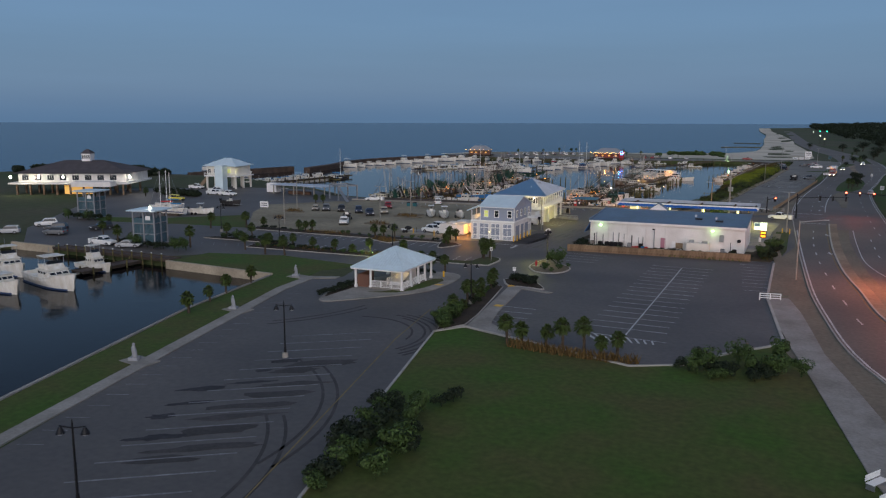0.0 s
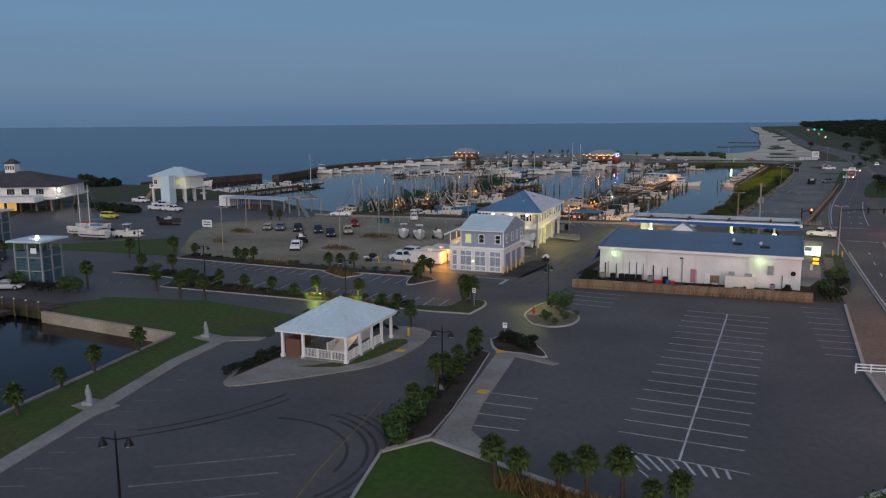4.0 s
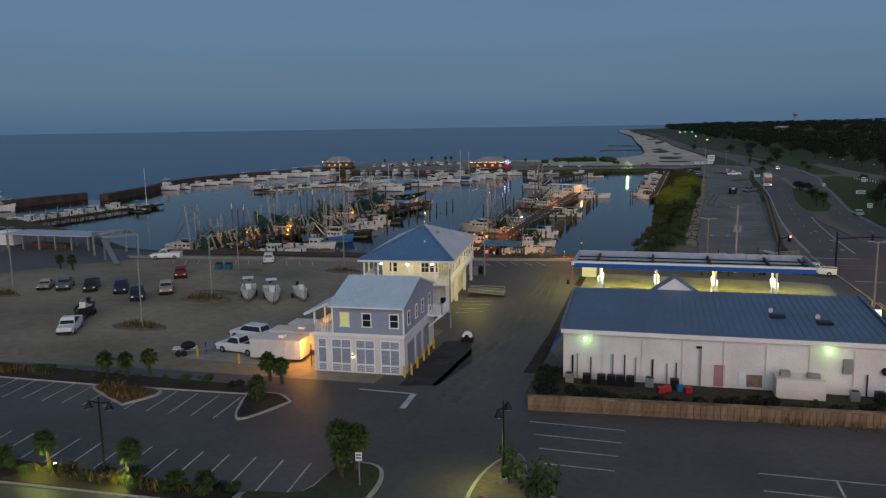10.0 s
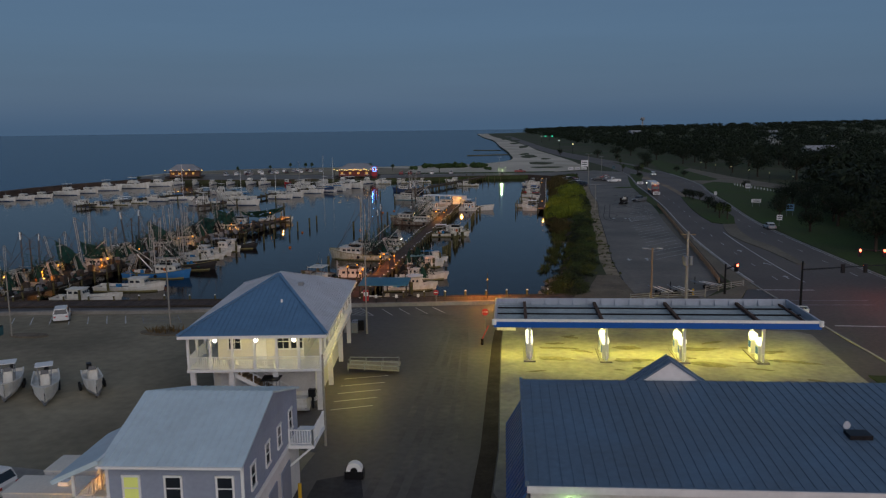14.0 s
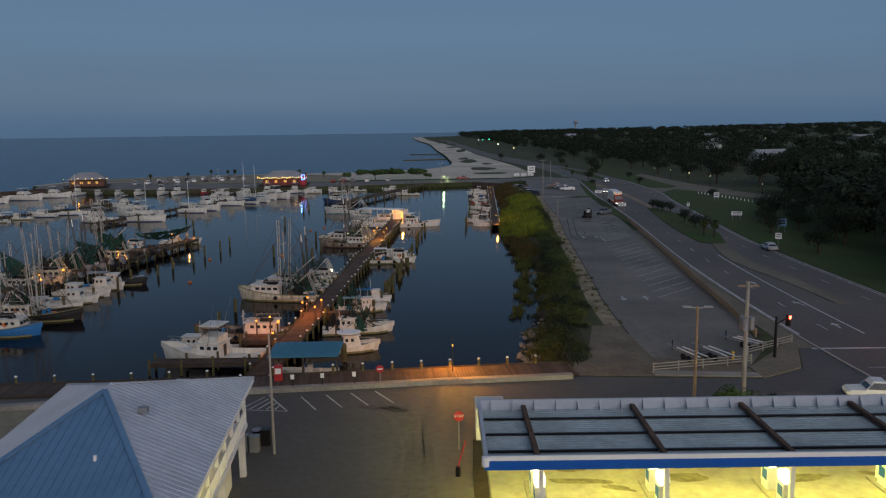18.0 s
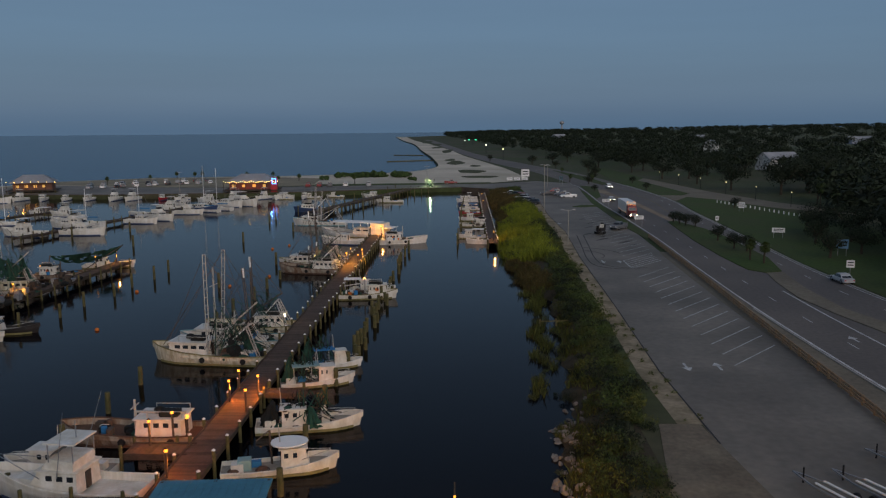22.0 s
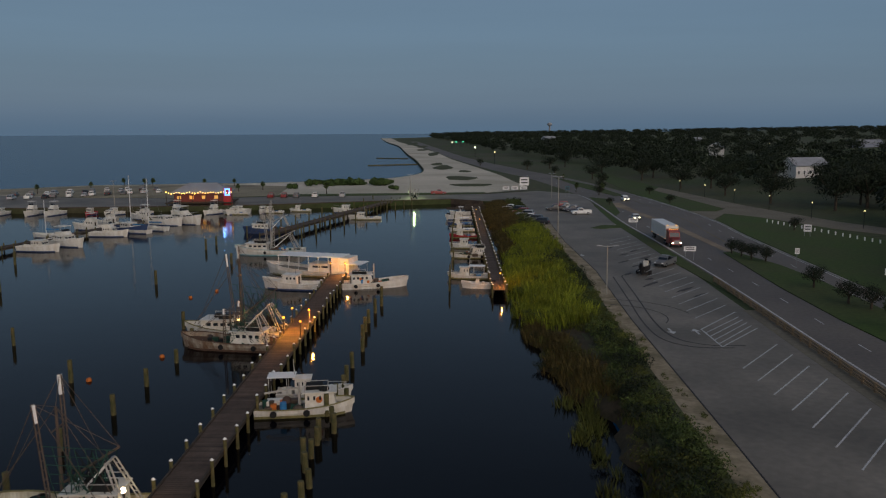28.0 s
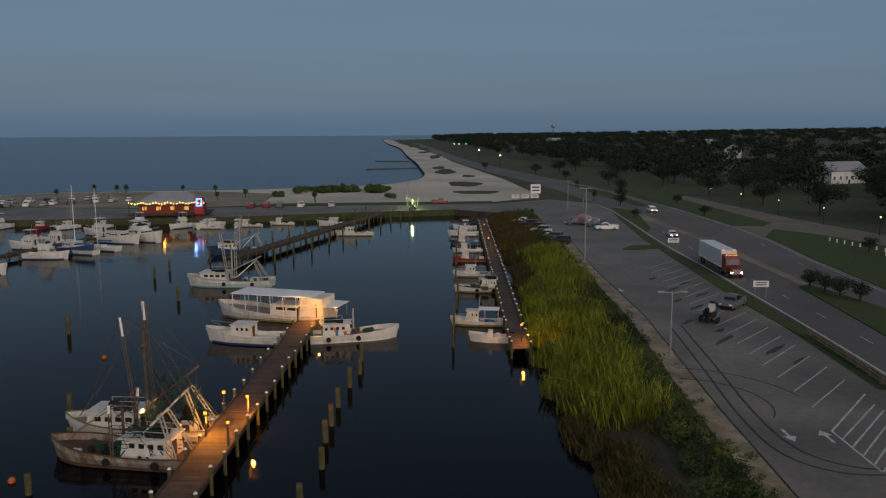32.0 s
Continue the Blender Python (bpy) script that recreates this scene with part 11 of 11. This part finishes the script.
pole(-32.4, 397.5, 13.5, "tall slim lamp mast in the harbour lot", 0.13, 0.8, "concrete_pole")
pole(-12.7, 185.0, 9.0, "pale light pole at the filling station", 0.14, 0.8)
for bx, by in ((-13.5, 184.4), (-12.0, 184.2), (-12.7, 186.2)):
    yb = thing("bollard", "yellow steel bollard round the light pole", "bollard", bx, by, 0.05, 0, "pole bollards")
    part("tube", Geo().cyl((0, 0, 0), (0, 0, 1.0), 0.1, 0.1, 10), M["yellow"], yb)
    part("cap", Geo().ball(0, 0, 1.0, 0.1, 10, 4, 0.6), M["yellow"], yb)
rp_ = pole(-6.9, 130.4, 9.2, "tall pale street light with a long arm over the highway", 0.11, 0)
part("long_arm", Geo().beam((0, 0, 9.0), (3.4, 0.2, 9.5), 0.08, 0.08), M["metal_grey"], rp_)
part("lamp_head", Geo().cbox(3.6, 0.2, 9.42, 0.8, 0.3, 0.14), M["metal_grey"], rp_)
pole(-70.5, 488, 9.0, "pale lamp mast on the north quay", 0.12, 0.7)
pole(-165, 475, 8.0, "quay lamp mast with lit lamp", 0.12, 0.7)
pole(-22.1, 498, 8.5, "lamp mast at the junction", 0.12, 0.7)
for k in range(6):
    pole(28 + k * 2.6, 520 - k * 22, 4.2, "small park lamp beside the gravel lane", 0.08, 0, "metal_dark")
    pt = thing("park_lantern", "warm lantern of a park lamp", "lamp", 28 + k * 2.6, 520 - k * 22, 4.2)
    part("globe", Geo().ball(0, 0, 0.1, 0.13), M["bulb_warm"], pt)


def signal_mast(x, y, turn, h, arm, heads, label):
    t = thing("traffic_signal", label, "traffic light", x, y, 0.05, turn, "traffic signals")
    part("mast", Geo().cyl((0, 0, 0), (0, 0, h), 0.17, 0.12, 10), M["metal_dark"], t)
    part("arm", Geo().cyl((0, 0, h * 0.82), (arm, 0, h * 0.9), 0.11, 0.06, 8), M["metal_dark"], t)
    for k in range(heads):
        hx = arm * (0.45 + 0.5 * k / max(1, heads - 1)) if heads > 1 else arm * 0.95
        b = part("signal_head", Geo().cbox(hx, 0, h * 0.86 - 0.75, 0.4, 0.35, 1.15), M["metal_dark"], t)
        part("red_lens", Geo().cyl((hx, -0.18, h * 0.86 + 0.17), (hx, -0.24, h * 0.86 + 0.17), 0.19, 0.19, 12), M["signal_red"], b)
        part("dark_lens", Geo().cyl((hx, -0.18, h * 0.86 - 0.15), (hx, -0.2, h * 0.86 - 0.15), 0.13, 0.13, 10), M["tyre"], b)
        part("dark_lens", Geo().cyl((hx, -0.18, h * 0.86 - 0.5), (hx, -0.2, h * 0.86 - 0.5), 0.13, 0.13, 10), M["tyre"], b)


signal_mast(-12.9, 214.0, 188, 6.3, -11.5, 3, "dark mast-arm traffic signal over the highway")
signal_mast(-20.6, 222.4, 40, 4.4, 2.4, 1, "short dark traffic signal at the corner")
signal_mast(9.6, 224, -3, 6.9, -12.5, 3, "dark mast-arm traffic signal across the road")
signal_mast(16, 150, 8, 6.6, -11, 3, "dark mast-arm traffic signal at the near junction")
lamp("POINT", 1.0, 220.5, 6.4, 700, (1.0, 0.16, 0.05), 0.3)
# unseen source, added for the red-orange glow over the near highway
lamp("POINT", 11.0, 128.0, 7.0, 9500, (1.0, 0.23, 0.06), 0.3)
fs = thing("far_signal", "green traffic lights far down the shore road", "traffic light", -52, 1262, 0)
part("mast", Geo().cyl((0, 0, 0), (0, 0, 9), 0.2), M["metal_dark"], fs)
for gx in (-5, 4):
    part("green_lens", Geo().ball(gx, 0, 7.6, 0.7), M["signal_green"], fs)
part("arm", Geo().beam((-5, 0, 8.6), (4, 0, 8.6), 0.2, 0.2), M["metal_dark"], fs)
for lx, ly in ((-62, 1190), (-40, 905), (-30, 760)):
    f = thing("far_lamp", "bright lamp far down the shore road", "street lamp", lx, ly, 0)
    part("mast", Geo().cyl((0, 0, 0), (0, 0, 8), 0.15), M["metal_dark"], f)
    part("globe", Geo().ball(0, 0, 8.2, 0.45), M["bulb_white" if ly > 800 else "bulb_warm"], f)
rl = random.Random(15)
for k in range(9):
    f = thing("house_lamp", "single lamp glinting between the trees", "lamp", rl.uniform(60, 420), rl.uniform(380, 1300), 0)
    hh = rl.uniform(7.5, 11)
    part("mast", Geo().cyl((0, 0, 0), (0, 0, hh), 0.1), M["metal_dark"], f)
    part("globe", Geo().ball(0, 0, hh, 0.2), M[rl.choice(["bulb_white", "bulb_warm", "bulb_sodium"])], f)


def road_sign(x, y, turn, w, h, z, label, face="white_paint", bars=2):
    t = thing("road_sign", label, "sign", x, y, 0.05, turn)
    for s in ((-1, 1) if w > 1.2 else (0,)):
        part("post", Geo().cbox(s * w * 0.35, 0, 0, 0.08, 0.08, z + h * 0.5), M["metal_grey"], t)
    p = part("panel", Geo().box(-w / 2, -0.07, z, w / 2, -0.04, z + h), M[face], t)
    for k in range(bars):
        part("text_bar", Geo().box(-w * 0.36, -0.078, z + h * (0.62 - 0.34 * k), w * 0.36, -0.071, z + h * (0.62 - 0.34 * k) + h * 0.14), M["metal_dark"], p)


road_sign(-12.8, 411.3, 0, 2.2, 0.9, 1.6, "pale roadside sign on two posts")
road_sign(-12.4, 366, 0, 2.2, 0.9, 1.6, "pale roadside sign on two posts")
road_sign(22.5, 397.6, -15, 1.6, 1.6, 1.0, "white park notice board")
road_sign(12.5, 344, -10, 2.6, 1.0, 1.2, "white low park sign")
road_sign(7.2, 300, -10, 1.2, 1.2, 1.4, "white square road sign")
road_sign(15, 320, -14, 2.0, 1.7, 1.4, "blue and white park sign", "roof_blue")
road_sign(-28.9, 531, 8, 3.6, 3.2, 2.0, "tall white sign board at the beach lot")
for k in range(3):
    road_sign(-36 + 3.4 * k, 530 + k * 0.3, 8, 2.6, 1.2, 0.5, "white low board at the beach lot")
road_sign(-142.4, 166.2, 8, 2.6, 1.6, 0.6, "white notice board in the west lot")
road_sign(-16, 503, 0, 1.6, 1.6, 2.2, "green direction sign at the junction", "teal_panel")
road_sign(-54.9, 122.6, 10, 0.45, 0.6, 1.9, "white sign on a post at the island")
road_sign(-44.8, 108.8, 10, 0.5, 0.6, 1.6, "small white sign in the shrub bed", bars=1)
road_sign(4.4, 360, 0, 0.8, 1.0, 2.0, "white speed sign on the median")

ss = thing("stop_sign", "red octagonal stop sign on a post", "sign", -52.3, 198.2, 0.05, 6)
part("post", Geo().cbox(0, 0, 0, 0.08, 0.08, 2.9), M["metal_grey"], ss)
octo = [(0.42 * math.cos(math.pi / 8 + k * math.pi / 4), 0.42 * math.sin(math.pi / 8 + k * math.pi / 4)) for k in range(8)]
pn = part("plate", Geo().add([(px, -0.08, 2.6 + pz) for px, pz in octo] + [(px, -0.05, 2.6 + pz) for px, pz in octo], [tuple(range(8)), tuple(range(15, 7, -1))] + [(i, 8 + i, 8 + (i + 1) % 8, (i + 1) % 8) for i in range(8)]), M["red"], ss)
fc = bpy.data.curves.new("stop_text", "FONT")
fc.body, fc.size, fc.align_x, fc.align_y = "STOP", 0.3, "CENTER", "CENTER"
fo = new("lettering", fc)
fo.data.materials.append(M["trim"])
fo.parent = ss
fo.matrix_basis = pose(0, -0.086, 2.6, 90, 0, 0)
cone = thing("lane_barrier", "slanting red barrier pole at the forecourt lane", "barrier", -52.2, 193.5, 0.05, 80)
part("foot", Geo().cbox(0, 0, 0, 0.3, 0.3, 0.7), M["metal_dark"], cone)
part("bar", Geo().beam((0, 0, 0.7), (2.6, 0, 1.5), 0.09, 0.09), M["red"], cone)
nb = thing("no_entry_sign", "round red and white sign at the promenade", "sign", -60.2, 212.6, 0.3, 6)
part("post", Geo().cbox(0, 0, 0, 0.07, 0.07, 1.5), M["metal_grey"], nb)
part("disc", Geo().cyl((0, -0.05, 1.5), (0, -0.09, 1.5), 0.36, 0.36, 16), M["red"], nb)
part("white_bar", Geo().box(-0.24, -0.1, 1.44, 0.24, -0.092, 1.56), M["trim"], nb)


def rail_fence(pts, label, material="rail_wood", h=0.95, gap=2.4, rails=(0.35, 0.62, 0.92), w=0.14, name="rail_fence"):
    a0 = Vector(pts[0])
    t = thing(name, label, "fence", a0.x, a0.y, 0.03)
    me = mesh_of("post", Geo().cbox(0, 0, 0, w * 1.3, w * 1.3, h + 0.08), M[material])
    for a, b in zip(pts, pts[1:]):
        a, b = Vector(a) - a0, Vector(b) - a0
        n = max(1, int((b - a).length / gap))
        for k in range(n + 1):
            p = a.lerp(b, k / n)
            piece("post", me, t, Matrix.Translation((p.x, p.y, 0)))
        for z in rails:
            part("rail", Geo().beam((a.x, a.y, z), (b.x, b.y, z), w * 0.6, w), M[material], t)


rail_fence([(-34, 217.2), (-23.6, 220.4)], "weathered pale timber rail along the boat ramp", "concrete_pole", 0.95, 2.4, (0.35, 0.62, 0.92), 0.09)
rail_fence([(-23.0, 223.4), (-16.8, 228.0)], "weathered pale timber rail at the corner", "concrete_pole", 0.95, 2.4, (0.35, 0.62, 0.92), 0.09)
rail_fence([(-19.7, 231), (-19.0, 243), (-18.4, 258), (-17.6, 275)], "low brown timber guard rail beside the highway", "rail_wood", 0.85, 2.4, (0.2, 0.5, 0.82), 0.17)
rail_fence([(-17.6, 275), (-16.4, 300), (-15.2, 330), (-14.6, 345)], "low brown timber guard rail beside the highway", "rail_wood", 0.85, 2.4, (0.2, 0.5, 0.82), 0.17)
# dark strip added so that the gaps between the rails read dark
structure("guard_kerb", Geo().prism(strip([(-19.2, 231), (-18.5, 243), (-17.9, 258), (-17.1, 275), (-15.9, 300), (-14.7, 330), (-14.1, 345)], -0.1, 0.45), -0.1, 0.16), M["wood_dark"], "low dark brown strip behind the guard rail", "kerb")
rail_fence([(23.8, 424), (27, 411), (30, 397), (33, 384)], "short white posts along the park lawn", "trim", 0.7, 2.2, (), 0.16, "post_row")
rail_fence([(-10.2, 113.2), (-7.6, 113.8)], "white metal rail at the lot corner", "trim", 0.9, 1.0, (0.3, 0.6, 0.9), 0.1)
rail_fence([(-44.4, 268), (-40.5, 268.4)], "weathered little dock rail in the reeds", "piling", 0.8, 1.5, (0.6,), 0.12)


# ---- statues, benches, small things ----
def statue(x, y, h, label):
    g = Geo().cbox(0, 0, 0, 1.1, 0.9, 0.35)
    prof = ((0.35, 0.34), (0.7, 0.28), (1.1, 0.30), (1.45, 0.26), (1.7, 0.14), (1.85, 0.17), (2.0, 0.08))
    n = 10
    rings = [[(0.05 * math.sin(z * 3) + r * math.cos(k * 2 * math.pi / n), 0.8 * r * math.sin(k * 2 * math.pi / n), z) for k in range(n)] for z, r in prof]
    g.loft(rings)
    ob = part("statue", g, M["roof_grey"])
    ob.matrix_basis = pose(x, y, 0.1, 0, 0, 20) @ Matrix.Scale(h / 2.0, 4)
    tagged(ob, label, "statue", "lawn statues")


for x, y in ((-63.4, 53.2), (-69.9, 74.8), (-76.4, 96)):
    flat("statue_pad", [(x - 1.2, y - 0.9), (x + 2.6, y - 1.4), (x + 2.6, y + 1.0), (x - 1.0, y + 1.3)], 0.11, "concrete", "small concrete pad on the lawn", "pavement")
    statue(x, y, 1.8, "pale carved statue on the lawn by the walk")


def bench(x, y, turn):
    t = thing("bench", "white slatted bench beside the pavement", "bench", x, y, 0.14, turn)
    for k in range(4):
        part("seat_slat", Geo().box(-0.9, -0.3 + k * 0.15, 0.43, 0.9, -0.18 + k * 0.15, 0.47), M["trim"], t)
    for k in range(3):
        part("back_slat", Geo().box(-0.9, 0.3, 0.55 + k * 0.15, 0.9, 0.34, 0.66 + k * 0.15), M["trim"], t)
    for s in (-0.75, 0.75):
        part("leg", Geo().cbox(s, 0, 0, 0.08, 0.6, 0.44), M["metal_grey"], t)


bench(3.4, 56.4, 60)
bench(4.2, 53.5, 60)
hy = thing("fire_hydrant", "red fire hydrant on a pale pad", "hydrant", -46.2, 121.6, 0.2)
part("pad", Geo().cbox(0, 0, 0, 1.0, 1.0, 0.06), M["concrete"], hy)
part("barrel", Geo().cyl((0, 0, 0.06), (0, 0, 0.75), 0.16, 0.14, 10).ball(0, 0, 0.78, 0.16), M["red"], hy)
part("nozzle", Geo().cyl((-0.26, 0, 0.5), (0.26, 0, 0.5), 0.08), M["red"], hy)
hy2 = thing("fire_hydrant", "yellow fire hydrant in the pavilion bed", "hydrant", -55.6, 106.2, 0.15)
part("barrel", Geo().cyl((0, 0, 0), (0, 0, 0.75), 0.15, 0.13, 10).ball(0, 0, 0.78, 0.15), M["yellow"], hy2)
for rx, ry in ((-43.6, 105.2), (-40.2, 92.6), (-53.4, 100.6)):
    flat("tactile_pad", [(rx - 0.5, ry - 0.5), (rx + 0.5, ry - 0.4), (rx + 0.5, ry + 0.5), (rx - 0.5, ry + 0.4)], 0.165, "yellow", "yellow tactile kerb ramp", "pavement")
for px in (-68.2, -65.5, -62.6):
    pk = thing("parking_sign", "small white parking sign on a black post", "sign", px, 211.3 + 0.17 * (px + 68.2), 0.02, 6, "parking signs")
    part("post", Geo().cbox(0, 0, 0, 0.06, 0.06, 1.5), M["metal_dark"], pk)
    part("plate", Geo().box(-0.17, -0.05, 1.15, 0.17, -0.032, 1.6), M["trim"], pk)
for px, py, pm in ((-68.6, 197.6, "metal_grey"), (-67.7, 197.5, "metal_grey"), (-67.2, 198.8, "metal_dark")):
    ub = thing("utility_cabinet", "grey utility cabinet beside a lamp pole", "cabinet", px, py, 0.02, 5)
    part("body", Geo().cbox(0, 0, 0, 0.7, 0.6, 1.2), M[pm], ub)
    part("cap", Geo().box(-0.38, -0.33, 1.2, 0.38, 0.33, 1.25), M[pm], ub)
hy3 = thing("fire_hydrant", "yellow fire hydrant beside the boat ramp rail", "hydrant", -25.0, 221.8, 0.03)
part("barrel", Geo().cyl((0, 0, 0), (0, 0, 0.75), 0.17, 0.15, 10).ball(0, 0, 0.78, 0.16), M["yellow"], hy3)
# bins and condensers behind the store
for k, (bx, by, bm) in enumerate(((-41.9, 148.2, "metal_dark"), (-41.0, 148.3, "metal_dark"), (-40.2, 148.3, "metal_dark"), (-39.3, 148.4, "metal_dark"), (-44.8, 148.0, "concrete"), (-43.2, 148.1, "metal_dark"), (-37.6, 148.5, "metal_grey"), (-35.4, 148.6, "metal_dark"), (-20.6, 149.3, "metal_grey"), (-18.6, 149.6, "metal_dark"))):
    b = thing("condenser_unit", "dark outdoor condenser unit behind the store", "air conditioner", bx, by, 0.1, 4)
    part("casing", Geo().cbox(0, 0, 0.05, 0.75, 0.7, 0.85), M[bm], b)
    part("fan_guard", Geo().cyl((0, 0, 0.9), (0, 0, 0.95), 0.3, 0.28, 12), M["metal_dark"], b)
for cx, cy, cm in ((-36.0, 147.7, "red"), (-34.2, 147.8, "red"), (-34.9, 148.1, "canvas_blue"), (-36.5, 147.2, "red")):
    c = thing("crate", "coloured plastic crate behind the store", "crate", cx, cy, 0.1, 25)
    part("shell", Geo().cbox(0, 0, 0.02, 0.6, 0.5, 0.5), M[cm], c)
for px, py in ((-58.0, 159.2),):
    mk = thing("tide_marker", "white round-topped cabinet on the kerb", "cabinet", px, py, 0.05, 5)
    part("base", Geo().cbox(0, 0, 0, 1.3, 0.7, 0.55), M["metal_dark"], mk)
    part("dome", Geo().cyl((0, -0.3, 0.6), (0, 0.3, 0.6), 0.55, 0.55, 14), M["trim"], mk)
    part("dark_face", Geo().cyl((0, -0.33, 0.6), (0, -0.305, 0.6), 0.25, 0.25, 12), M["metal_dark"], mk)
ice = thing("ice_box", "white ice machine beside the canopy", "ice machine", -50.0, 201.2, 0.06, 3)
part("body", Geo().cbox(0, 0, 0, 2.2, 2.6, 2.5), M["white_paint"], ice)
part("top", Geo().box(-1.15, -1.35, 2.5, 1.15, 1.35, 2.62), M["roof_white"], ice)
tb = thing("trash_bin", "dark bin beside the office lane", "bin", -68.0, 199.1, 0.05)
part("body", Geo().cyl((0, 0, 0), (0, 0, 1.0), 0.32, 0.36, 12), M["metal_dark"], tb)
part("rim", Geo().cyl((0, 0, 1.0), (0, 0, 1.08), 0.39, 0.37, 12), M["metal_grey"], tb)
for dx in (0, 1.75):
    dm = thing("dumpster", "small teal dumpster in the yard", "dumpster", -112.0 + dx, 192.2 + 0.15 * dx, 0.04, 8)
    dm.scale = (0.55, 0.7, 0.8)
    part("bin", Geo().loft([[(-0.9, -0.6, 0), (0.9, -0.6, 0), (0.9, 0.6, 0), (-0.9, 0.6, 0)], [(-0.95, -0.8, 1.2), (0.95, -0.8, 1.2), (0.95, 0.7, 1.4), (-0.95, 0.7, 1.4)]]), paint("teal", TEAL[1]), dm)
    part("lid", Geo().add([(-0.97, -0.82, 1.22), (0.97, -0.82, 1.22), (0.97, 0.72, 1.42), (-0.97, 0.72, 1.42)], [(0, 1, 2, 3)]), M["tyre"], dm)
hl = thing("boat_hoist", "grey steel boat hoist at the quay", "hoist", -140, 200, 0, -35)
for sx in (-4, 4):
    for sy in (-3, 3):
        part("leg", Geo().cbox(sx, sy, 0, 0.35, 0.35, 4.4), M["metal_grey"], hl)
    part("cross_beam", Geo().beam((sx, -3, 4.4), (sx, 3, 4.4), 0.4, 0.4), M["metal_grey"], hl)
for sy in (-3, 3):
    part("side_beam", Geo().beam((-4, sy, 4.4), (4, sy, 4.4), 0.35, 0.35), M["metal_grey"], hl)
part("gangway", Geo().beam((4, -3, 4.0), (12, -3, 0.4), 0.9, 0.2), M["metal_grey"], hl)
